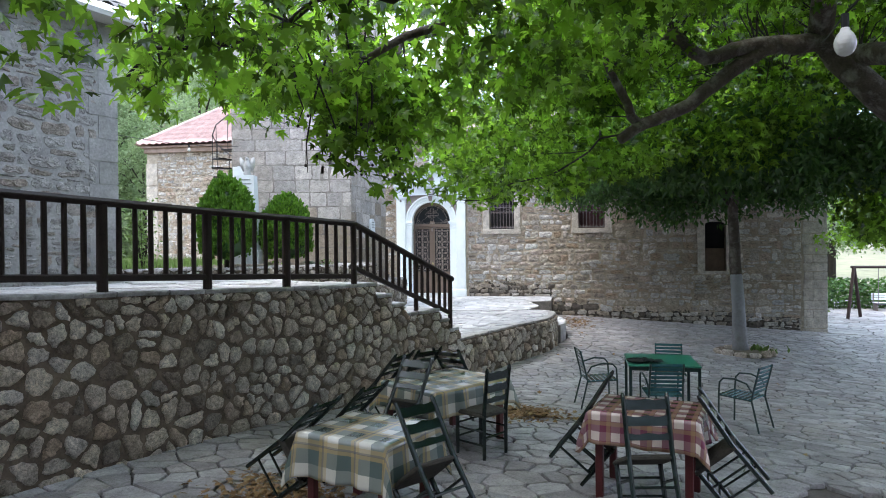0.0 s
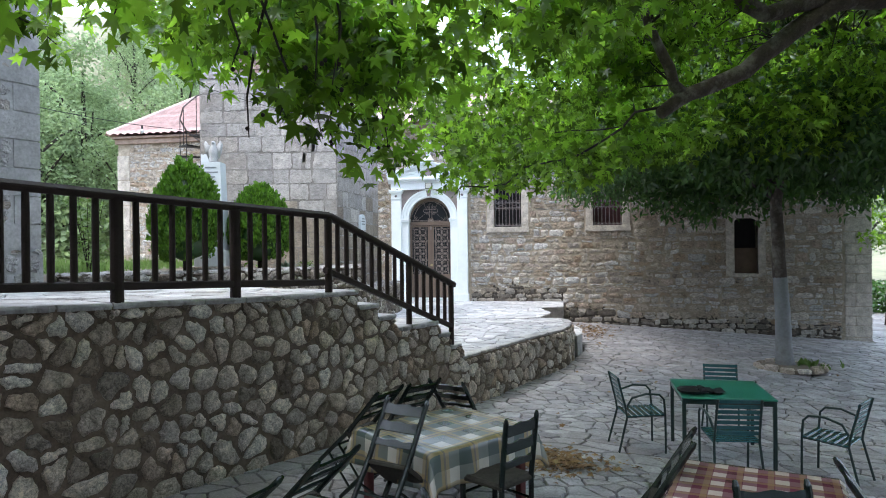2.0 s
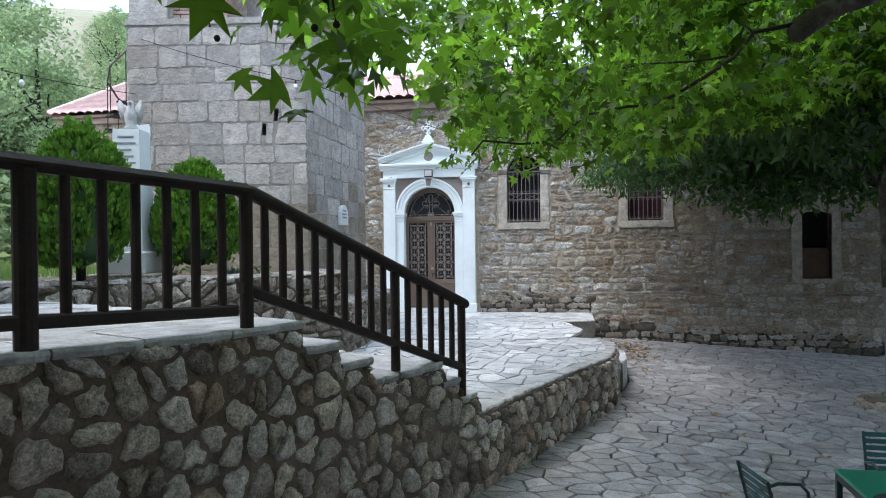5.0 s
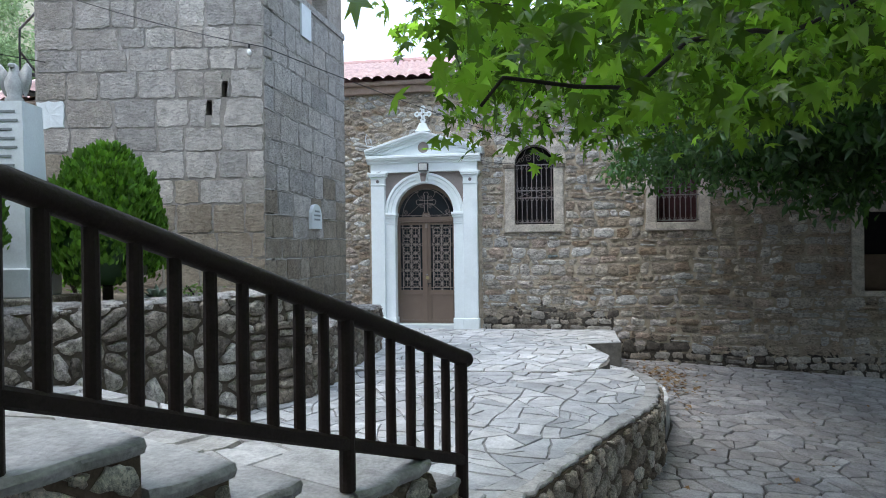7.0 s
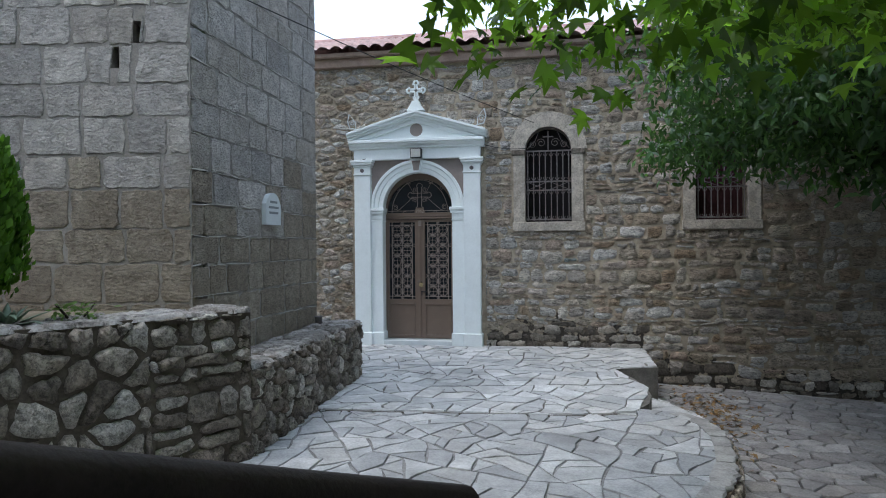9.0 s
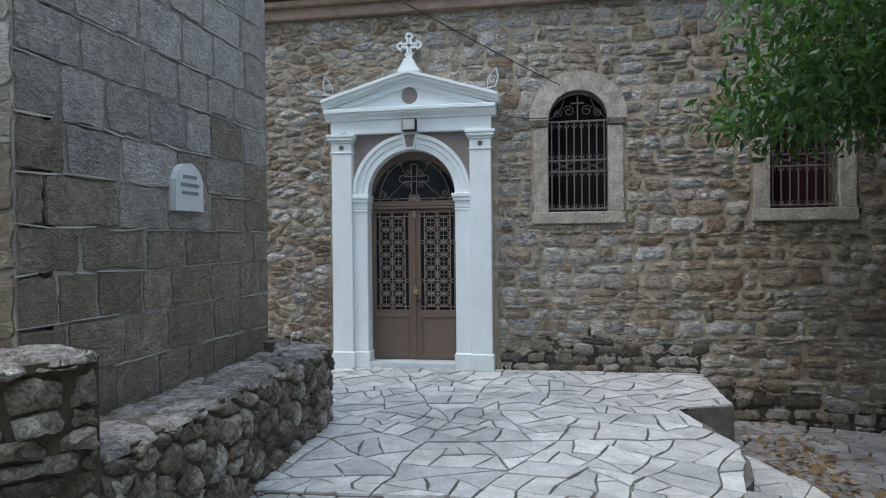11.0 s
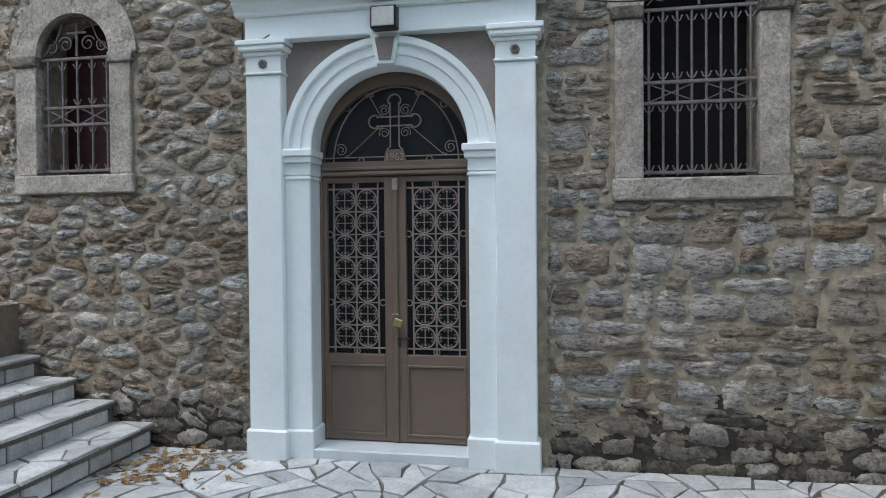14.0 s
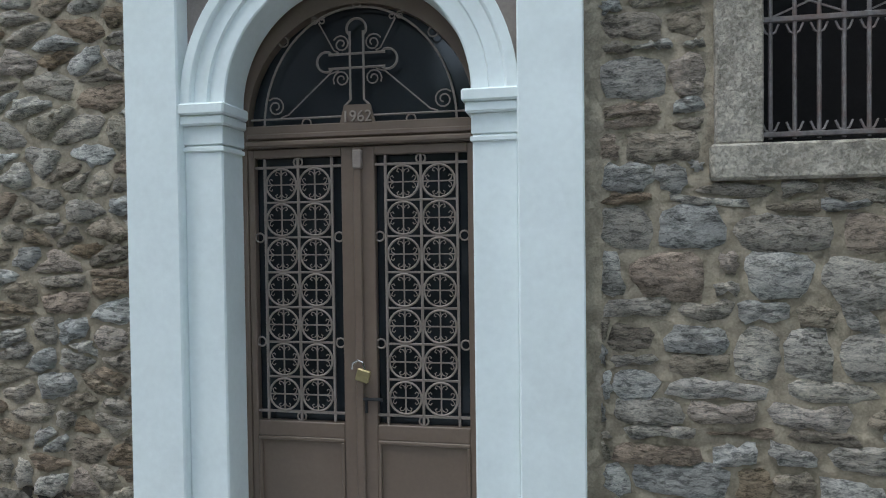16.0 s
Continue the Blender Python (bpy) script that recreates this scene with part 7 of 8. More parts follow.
# ---- clipped thujas, roses, eagle ----
def thuja(x, y, z, r, h, seed):
    rg = np.random.default_rng(seed)
    t = thing("thuja_bush", "clipped bright green egg-shaped thuja bush in the garden bed", "bush", "thuja bushes")
    part("stem", Shape().tube([(x, y, z - 0.05), (x, y, z + h * 0.5)], 0.05, 8), TWIG, t)
    core_s = Shape().lathe([(0.1 * r, 0.12 * h), (0.7 * r, 0.2 * h), (0.84 * r, 0.4 * h), (0.72 * r, 0.65 * h), (0.4 * r, 0.85 * h), (0.08 * r, 0.93 * h)], 16, m=pose(x, y, z))
    part("inner_foliage", core_s, DARKLEAF, t, "", True)
    k = 420
    ku = rg.random(k) ** 0.85
    ka = rg.uniform(0, 2 * np.pi, k)
    prof = np.interp(ku, [0, 0.08, 0.2, 0.42, 0.65, 0.85, 1.0], [0.6, 0.85, 0.98, 1.0, 0.90, 0.64, 0.2])
    kr = prof * r * rg.uniform(0.78, 1.05, k)
    tall = rg.uniform(0.14, 0.30, k)
    per = 26
    n = k * per
    w = rg.random(n)
    a = np.repeat(ka, per) + rg.normal(0, 1, n) * 0.035 / np.maximum(np.repeat(kr, per), 0.06)
    a = np.clip(a, np.repeat(ka, per) - 0.5, np.repeat(ka, per) + 0.5)
    rr = np.repeat(kr, per) + rg.normal(0, 0.028, n) * (1 - 0.6 * w) - 0.03 * w
    zz = z + 0.10 * h + np.repeat(ku, per) * h * 0.82 + w * np.repeat(tall, per)
    cen = np.stack([x + rr * np.cos(a), y + rr * np.sin(a), zz], 1)
    yv = np.stack([np.cos(a) * 0.35, np.sin(a) * 0.35, np.ones(n)], 1) + rg.normal(0, 0.22, (n, 3))
    yv /= np.linalg.norm(yv, axis=1)[:, None]
    xv = np.cross(yv, rg.normal(0, 1, (n, 3)))
    xv /= np.linalg.norm(xv, axis=1)[:, None]
    fr = np.stack([xv, yv, np.cross(xv, yv)], 2)
    tagged(leaf_cloud("foliage", cen, rg.uniform(0.04, 0.10, n), fr, TUFT, TUFT_FACES, THUJA, t), "dense upright thuja sprays", "", "", "stuff")


thuja(-6.36, 11.95, 2.06, 0.54, 1.80, 3)
thuja(-5.72, 13.35, 2.06, 0.54, 1.46, 8)


def leafy_plant(name, label, x, y, z, h, r, n, mat, size, seed, flowers=0, category="plant"):
    rg = np.random.default_rng(seed)
    t = thing(name, label, category)
    for k in range(5):
        a = rg.uniform(0, 6.28)
        part("stem", Shape().tube([(x, y, z - 0.03), (x + 0.4 * r * math.cos(a), y + 0.4 * r * math.sin(a), z + 0.5 * h), (x + 0.8 * r * math.cos(a), y + 0.8 * r * math.sin(a), z + h)], [0.012, 0.008, 0.004], 5), TWIG, t)
    w = rg.random(n)
    cen = np.stack([x + rg.normal(0, r * 0.5, n), y + rg.normal(0, r * 0.5, n), z + 0.1 * h + w * h], 1)
    tagged(leaf_cloud("leaves", cen, rg.uniform(0.6, 1.3, n) * size, turned(n, rg, (-30, 50), 60), LONG_LEAF, LONG_FACES, mat, t), "small green leaves", "", "", "stuff")
    for k in range(flowers):
        part("bloom", Shape().lathe([(0.012, 0), (0.04, 0.015), (0.045, 0.04), (0.02, 0.05)], 8, m=pose(x + rg.normal(0, r * 0.4), y + rg.normal(0, r * 0.4), z + h * rg.uniform(0.7, 1.05))), PETAL, t)


leafy_plant("rose_bush", "leggy rose bush with pink blooms in the garden bed", -6.5, 13.9, 2.06, 0.75, 0.4, 260, THUJA, 0.07, 21, 7, "bush")
leafy_plant("garden_shrub", "thin yellow-green shrub at the garden's edge", -8.35, 12.2, 2.06, 1.35, 0.32, 420, GRASS, 0.08, 22, 2, "shrub")
leafy_plant("grey_shrub", "small grey-leaved plant by the low wall", -5.0, 13.8, 2.06, 0.16, 0.16, 120, GRASS, 0.05, 23, 0, "shrub")

agave = thing("agave_plant", "spiky grey-green agave beside the thuja bush", "plant")
rg_a = random.Random(41)
for k in range(17):
    az, rise, ln = 2.4 * k, radians(20 + 55 * k / 17), 0.36 - 0.008 * k
    d = Vector((math.cos(az) * math.cos(rise), math.sin(az) * math.cos(rise), math.sin(rise)))
    sd_ = Vector((-math.sin(az), math.cos(az), 0))
    up_ = sd_.cross(d) * -1
    blade, c0 = Shape(), Vector((-5.25, 13.45, 2.08))
    v = []
    for t, w in ((0.0, 0.026), (0.35, 0.034), (0.7, 0.022), (1.0, 0.002)):
        p = c0 + d * ln * t - Vector((0, 0, 0.10 * t * t * rg_a.uniform(0.5, 1.2)))
        v += [p - sd_ * w, p - up_ * w * 0.35, p + sd_ * w, p + up_ * w * 0.12]
    f = [(i * 4 + j, i * 4 + (j + 1) % 4, i * 4 + 4 + (j + 1) % 4, i * 4 + 4 + j) for i in range(3) for j in range(4)] + [(3, 2, 1, 0), (12, 13, 14, 15)]
    part("leaf", blade.add(v, f), AGAVE, agave, "", True)

ped_x, ped_y = -6.42, 12.98
pd_ = thing("eagle_pedestal", "tall pale marble pedestal with an inscription, in the garden bed", "pedestal", m=pose(ped_x, ped_y, 2.02, 0, 0, 12))
part("step", Shape().box(-0.42, 0.42, -0.42, 0.42, 0, 0.14, 0.015), RUBBLE, pd_)
part("base", Shape().box(-0.28, 0.28, -0.28, 0.28, 0.14, 0.42, 0.012), MARBLE, pd_)
sh = Shape()
v = [(sx * w, sy * w, z) for z, w in ((0.42, 0.215), (2.0, 0.165)) for sx, sy in ((-1, -1), (1, -1), (1, 1), (-1, 1))]
sh.add(v, [(3, 2, 1, 0), (4, 5, 6, 7)] + [(i, (i + 1) % 4, (i + 1) % 4 + 4, i + 4) for i in range(4)])
part("shaft", sh, MARBLE, pd_)
for k in range(8):
    zz = 1.9 - 0.085 * k
    w = 0.10 + 0.03 * math.sin(k * 2.1)
    part("inscription_line", Shape().box(-w, w, -0.004, 0.004, -0.012, 0.012, 0.0, m=pose(0, -0.1675 - (2.0 - zz) * 0.0316, zz, -1.8)), INK, pd_)
eg = Shape().lathe([(0.10, 0.0), (0.13, 0.06), (0.09, 0.12), (0.12, 0.22), (0.13, 0.32), (0.08, 0.44), (0.065, 0.5), (0.06, 0.56), (0.02, 0.6)], 14)
for sx in (-1, 1):
    w = [(sx * 0.06, 0.0, 0.42), (sx * 0.20, -0.03, 0.60), (sx * 0.25, -0.02, 0.52), (sx * 0.22, 0.02, 0.30), (sx * 0.14, 0.03, 0.12)]
    eg.add([(a, b - 0.03, c) for a, b, c in w] + [(a, b + 0.03, c) for a, b, c in w], [(0, 1, 2, 3, 4), (9, 8, 7, 6, 5)] + [(i, (i + 1) % 5, (i + 1) % 5 + 5, i + 5) for i in range(5)])
eg.tube([(0, -0.05, 0.55), (0, -0.11, 0.55), (0, -0.14, 0.52)], [0.045, 0.03, 0.008], 8)
eagle = tagged(part("eagle_statue", eg, EAGLESTONE, None, "", True), "pale stone eagle sculpture with raised wings on a pedestal", "statue")
eagle.matrix_world = pose(ped_x, ped_y, 4.02, 0, 0, 12) @ Matrix.Scale(0.66, 4)

# spiral stair behind the tower
sp_t = thing("spiral_stair", "dark iron spiral stair beside the bell tower", "stairs")
sx0, sy0 = -8.28, 15.6
part("pole", Shape().tube([(sx0 + 0.3, sy0, 2.0), (sx0 + 0.3, sy0, 7.2)], 0.035, 8), BLACK, sp_t)
hr_pts = []
for k in range(14):
    a, z = 0.6 * k, 3.3 + 0.2 * k
    m = pose(sx0 + 0.3, sy0, z, 0, 0, math.degrees(a))
    part("tread", Shape().add([(0.03, -0.03, 0), (0.62, -0.16, 0), (0.62, 0.16, 0), (0.03, 0.03, 0), (0.03, -0.03, 0.03), (0.62, -0.16, 0.03), (0.62, 0.16, 0.03), (0.03, 0.03, 0.03)], [(3, 2, 1, 0), (4, 5, 6, 7), (0, 1, 5, 4), (1, 2, 6, 5), (2, 3, 7, 6), (3, 0, 4, 7)], m=m), BLACK, sp_t)
    p = m @ Vector((0.6, 0, 0.85))
    part("baluster", Shape().tube([m @ Vector((0.6, 0, 0.03)), p], 0.009, 5), BLACK, sp_t)
    hr_pts.append(p)
part("handrail", Shape().tube(hr_pts, 0.016, 6), IRON, sp_t)


# ---- cables with bulbs ----
def cable(pts, sag, bulbs, label, big=1.0):
    t = thing("light_string", label, "cable", "light strings")
    path = []
    for a, b in zip(pts, pts[1:]):
        a, b = Vector(a), Vector(b)
        for i in range(14):
            u = i / 14
            path.append(a.lerp(b, u) - Vector((0, 0, 4 * sag * u * (1 - u))))
    path.append(Vector(pts[-1]))
    part("wire", Shape().tube(path, 0.0055, 5), BLACK, t)
    for u in bulbs:
        p = path[int(u * (len(path) - 1))]
        part("socket", Shape().tube([p, p - Vector((0, 0, 0.06))], 0.016, 8), BLACK, t)
        part("bulb", Shape().lathe([(0.012, 0), (0.014, -0.008), (0.022, -0.018), (0.028, -0.03), (0.031, -0.042), (0.031, -0.053), (0.028, -0.065), (0.022, -0.076), (0.013, -0.083), (0.003, -0.086)], 24, m=Matrix.Translation(p - Vector((0, 0, 0.055))) @ Matrix.Scale(big, 4)), BULB, t)


cable([(-7.75, 7.3, 4.72), (-7.0, 9.6, 4.35), (-7.4, 14.5, 4.9)], 0.06, (0.22, 0.75), "thin black cable with hanging bulbs from house to tower")
cable([(-7.3, 14.5, 5.75), tower_side(-0.05, 5.05, 0.04), (-1.95, FY - 0.04, 4.72)], 0.05, (0.47,), "thin black cable with a bulb across the tower to the church")
cable([(-1.95, FY - 0.05, 4.3), (-2.8, FY - 0.2, 4.35)], 0.05, (), "loose black cable between window and portal")
cable([(4.4, 11.95, 5.85), (1.13, 2.83, 3.40), (1.6, -3.0, 4.6)], 0.02, (0.5,), "thin cable with a white bulb under the plane tree", 1.3)

cable([(-5.20, FY - 0.05, 4.52), (-5.21, FY - 0.04, 4.2), (-4.9, FY - 0.21, 4.17)], 0.03, (), "thin pale wire hanging beside the portal")

# ---- litter ----
def litter(x, y, rx, ry, n, zf, seed):
    rg = np.random.default_rng(seed)
    cx_, cy_ = x + rg.normal(0, rx, n), y + rg.normal(0, ry, n)
    cen = np.stack([cx_, cy_, np.array([zf(a, b) for a, b in zip(cx_, cy_)]) + rg.uniform(0.008, 0.035, n)], 1)
    fr = turned(n, rg, (-15, 20), 35)
    tagged(leaf_cloud("fallen_leaves", cen, rg.uniform(0.03, 0.085, n), fr, PLANE_LEAF, PLANE_FACES, DRYLEAF), "heap of dry brown fallen leaves on the paving", "leaves", "", "stuff")


litter(-0.45, 8.9, 0.32, 0.22, 700, court_z, 1)
litter(-2.35, 5.3, 0.35, 0.3, 650, court_z, 2)
litter(0.55, 19.2, 0.3, 0.7, 320, court_z, 3)
litter(-5.7, 20.5, 0.28, 0.25, 160, lambda a, b: T1, 4)
litter(1.5, 13.0, 3.0, 4.0, 90, court_z, 5)

# ---- playground side ----
swz = court_z(10.5, 25.7)
swing = thing("swing_frame", "dark timber A-frame swing with hanging chains", "swing")
for x in (10.5, 13.4):
    for sy in (-1, 1):
        part("leg", Shape().tube([(x + sy * 0.35, 25.7 + sy * 0.35, swz), (x, 25.7, swz + 1.85)], 0.06, 8), RED, swing)
part("crossbar", Shape().tube([(10.4, 25.7, swz + 1.82), (13.5, 25.7, swz + 1.82)], 0.05, 8), RED, swing)
for x in (11.3, 11.6, 12.4, 12.7):
    part("chain", Shape().tube([(x, 25.7, swz + 1.8), (x, 25.7, swz + 0.5)], 0.012, 5), IRON, swing)
for x in (11.45, 12.55):
    part("swing_seat", Shape().box(x - 0.2, x + 0.2, 25.6, 25.8, swz + 0.47, swz + 0.5, 0.008), BLACK, swing)
bn = thing("garden_bench", "white-painted slatted bench before the hedge", "bench", m=pose(12.9, 28.4, court_z(12.9, 28.4)) @ Matrix.Scale(0.75, 4))
for k in range(3):
    part("seat_slat", Shape().box(-0.8, 0.8, -0.25 + 0.16 * k, -0.12 + 0.16 * k, 0.42, 0.45, 0.005), PALEPAINT, bn)
    part("back_slat", Shape().box(-0.8, 0.8, 0.25, 0.28, 0.55 + 0.13 * k, 0.65 + 0.13 * k, 0.005), PALEPAINT, bn)
for x in (-0.7, 0.7):
    part("bench_leg", Shape().box(x - 0.03, x + 0.03, -0.22, 0.24, 0, 0.42, 0.006), IRON, bn)
    part("back_support", Shape().box(x - 0.03, x + 0.03, 0.22, 0.25, 0.3, 0.92, 0.006), IRON, bn)
n = 11000
cen = np.stack([rng.uniform(8.2, 20, n), 29.6 + rng.normal(0, 0.35, n), rng.uniform(-0.4, 0.95, n)], 1)
tagged(leaf_cloud("hedge", cen, rng.uniform(0.1, 0.22, n), turned(n, rng, (-60, 40), 80), LONG_LEAF, LONG_FACES, DARKLEAF), "dark green hedge behind the playground", "hedge", "", "stuff")
leafy_plant("sunlit_shrub", "light green shrub by the church corner", 9.2, 27.0, -0.25, 1.5, 0.7, 900, GRASS, 0.14, 31, 0, "shrub")
bd = thing("flower_border", "low stone border with small plants", "planter", m=pose(9.3, 19.2, court_z(9.3, 19.2) - 0.02))
part("edging", Shape().box(0, 1.6, -0.12, 0.12, 0, 0.16, 0.03), RUBBLE, bd)


# ---- woods ----
def far_tree(seed, h, spread, n, mat, leafsize):
    rg = np.random.default_rng(seed)
    rd = random.Random(seed)
    t = thing("hill_tree", "leafy green tree on the slope behind the church", "tree", "trees on the slope")
    sh = Shape()
    sh.tube([(0, 0, -0.3), (0.1, 0, h * 0.3), (-0.1, 0.1, h * 0.6), (0, 0, h * 0.9)], [0.21, 0.17, 0.12, 0.04], 8)
    for k in range(6):
        a = rd.uniform(0, 6.28)
        sh.tube([(0, 0, h * (0.25 + 0.08 * k)), (math.cos(a) * spread * 0.4, math.sin(a) * spread * 0.4, h * (0.4 + 0.08 * k)), (math.cos(a) * spread * 0.8, math.sin(a) * spread * 0.8, h * (0.5 + 0.08 * k))], [0.085, 0.055, 0.02], 6)
    part("trunk", sh, TWIG, t)
    k = n // 40
    ca = rg.uniform(0, 2 * np.pi, k)
    cu = rg.random(k)
    cr = spread * np.sqrt(rg.random(k)) * np.interp(cu, [0, 0.3, 0.7, 1], [0.6, 1.0, 0.8, 0.25])
    c = np.stack([cr * np.cos(ca), cr * np.sin(ca), h * (0.3 + 0.75 * cu)], 1)
    cen = np.repeat(c, 40, 0) + rg.normal(0, 1, (k * 40, 3)) * spread * 0.105
    tagged(leaf_cloud("crown", cen, rg.uniform(0.7, 1.4, len(cen)) * leafsize, turned(len(cen), rg, (-40, 60), 80), LONG_LEAF, LONG_FACES, mat, t), "", "", "", "stuff")
    return t


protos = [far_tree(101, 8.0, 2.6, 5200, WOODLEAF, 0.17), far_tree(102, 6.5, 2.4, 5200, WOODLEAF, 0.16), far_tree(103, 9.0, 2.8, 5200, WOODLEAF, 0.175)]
rd = random.Random(9)
spots = []
for k in range(150):
    x = rd.uniform(-46, 14)
    y = rd.uniform(33, 62)
    if rd.random() < 0.35:
        x, y = rd.uniform(-40, -17), rd.uniform(17, 36)
    spots.append((x, y))
spots += [(-17.0, 25.0), (-18.5, 22.5), (-16.5, 28.5), (-20.5, 27.0), (-19.0, 31.0), (-22.0, 24.0), (-16.2, 32.5), (12, 36), (17, 35), (22, 38), (26, 33), (15, 40), (9, 38), (20, 31)]
used = set()
for i, (x, y) in enumerate(spots):
    k = i % 3
    s = rd.uniform(0.55, 1.0)
    m = pose(x, y, land_z(x, y) - 0.1, 0, 0, rd.uniform(0, 360)) @ Matrix.Scale(s, 4)
    if k not in used:
        used.add(k)
        protos[k].matrix_world = m
    else:
        tcopy = copy_thing(protos[k], m)
        tcopy.scale = (s, s, s)
n = 9000
cx_, cy_ = rng.uniform(-15.8, -8.0, n), rng.uniform(11.2, 17.8, n)
far_n = 6000
cen = np.stack([rng.uniform(-26, -15.5, far_n), rng.uniform(12, 30, far_n), np.zeros(far_n)], 1)
cen[:, 2] = [land_z(a, b) for a, b in cen[:, :2]]
cen2 = np.stack([cx_, cy_, np.full(n, 2.05)], 1)
cen = np.concatenate([cen, cen2])
tagged(leaf_cloud("grass", cen, rng.uniform(0.08, 0.28, len(cen)), turned(len(cen), rng, (-88, -55), 60), [(0.06, 0, 0), (0.02, 0.6, 0.05), (0, 1, 0.12), (-0.02, 0.6, 0.05), (-0.06, 0, 0)], [(0, 1, 2, 3, 4)], GRASS), "rough tufts of dry green grass", "grass", "", "stuff")
# undergrowth on the slope
n = 16000
cx_, cy_ = rng.uniform(-40, -15.5, n), rng.uniform(18, 36, n)
cen = np.stack([cx_, cy_, np.array([land_z(a, b) for a, b in zip(cx_, cy_)]) + rng.uniform(0, 1.9, n) ** 1.4], 1)
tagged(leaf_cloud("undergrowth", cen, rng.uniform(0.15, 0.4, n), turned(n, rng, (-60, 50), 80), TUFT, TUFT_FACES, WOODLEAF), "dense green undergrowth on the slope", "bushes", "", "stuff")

# ---- stones of walls and paving ----
random.seed(11)
# church front
holes = [(-7.36, -6.19, 3.0, 4.25), (-7.26, -6.29, 4.2, 4.5), (-7.1, -6.45, 4.5, 4.68), (-5.20, -2.81, 0.0, 4.55), (-4.9, -3.1, 4.5, 4.75), (-4.5, -3.5, 4.7, 4.92),
         (-2.34, -1.10, 2.86, 4.3), (-2.26, -1.18, 4.2, 4.58), (-2.1, -1.34, 4.5, 4.76), (0.46, 1.72, 2.86, 4.3), (0.54, 1.64, 4.2, 4.58), (0.7, 1.48, 4.5, 4.76), (4.24, 5.22, 1.56, 3.46)]
polys = coursed(-4.0, 7.15, -0.3, EAVE - 0.17, (0.10, 0.225), (0.17, 0.46), holes)
polys += cells(scatter_rows(-9.2, -4.0, -0.3, EAVE - 0.15, 0.24, 0.115, 0.75), [(-9.2, 0.6), (-4.0, 0.6), (-4.0, EAVE - 0.17), (-9.2, EAVE - 0.17)], 0.3, 2.0, holes)


def low_course(u, v):
    base = T1 if u < -0.15 else court_z(u, FY)
    return v < base + 0.32 + 0.24 * noise.noise((u * 0.9, 3.1, 0)) + 0.2 * noise.noise((u * 4.1, 1.1, 0)) + 0.12 * noise.noise((u * 17, v * 17, 0))


lay(polys, face, wall_church, "stone", FIELD, lambda u, v: -6.2 < u < 0.2 and 0.8 < v < 3.6 and random.random() < 0.62, "weathered fieldstones of the church wall",
    other=(MOSSY, low_course), smooth=True, low=-0.012, high=0.021, gap=0.002, ragged=0.020, corner=0.22, lift=0.55, n=16, rim=(0.80, 0.95), shoulder=(0.15, 0.85))
odd_stone = min((ob for ob in wall_church.children if ob.name.startswith("stone") and not ob.name.startswith("stone_rest")), key=lambda ob: sum((sum(v.co[i] for v in ob.data.vertices) / len(ob.data.vertices) - c) ** 2 for i, c in ((0, -1.59), (2, 2.45))) + abs(ob.dimensions.x - 0.28))
odd_stone.data.materials[0] = TURQUOISE
odd_stone["label"] = "turquoise-tinted stone"
polys = coursed(-13.75, -9.2, 2.0, EAVE - 0.17, (0.10, 0.18), (0.16, 0.4))
lay(polys, face, wall_church, "far_stone", FIELD, lambda u, v: False, "pale fieldstones of the far church wall", smooth=True, low=-0.012, high=0.015, gap=0.002, ragged=0.020, corner=0.22, lift=0.55, n=16, rim=(0.80, 0.95), shoulder=(0.15, 0.85))
z = -0.35
i = 0
while z < EAVE - 0.2:
    h = random.uniform(0.24, 0.36)
    w = 0.62 if i % 2 else 0.36
    q = Shape().box(CX1 - w, CX1 + 0.03, FY - 0.03, FY + 0.2, z + 0.007, min(z + h, EAVE - 0.17) - 0.007, 0.014)
    part("quoin", q, QUOIN, wall_church)
    if w < 0.5:
        w2 = random.uniform(0.22, 0.3)
        part("quoin", Shape().box(CX1 - w - w2, CX1 - w - 0.012, FY - 0.02, FY + 0.2, z + 0.007, min(z + h, EAVE - 0.17) - 0.007, 0.014), QUOIN, wall_church)
    z += h
    i += 1
for zz in (2.3, 3.1, 3.9, 4.7):
    part("quoin", Shape().box(CX0 - 0.03, CX0 + 0.4, FY - 0.03, FY + 0.3, zz, zz + 0.78, 0.014), QUOIN, wall_church)

# tower ashlar
JOINT_LIME = material("lime_pointing", [(0.50, 0.475, 0.435)], noise_scale=6, contrast=0.3, fine=60, bump=0.5, stain=(0.25, 0.23, 0.2), stain_scale=3, stain_amount=0.6)


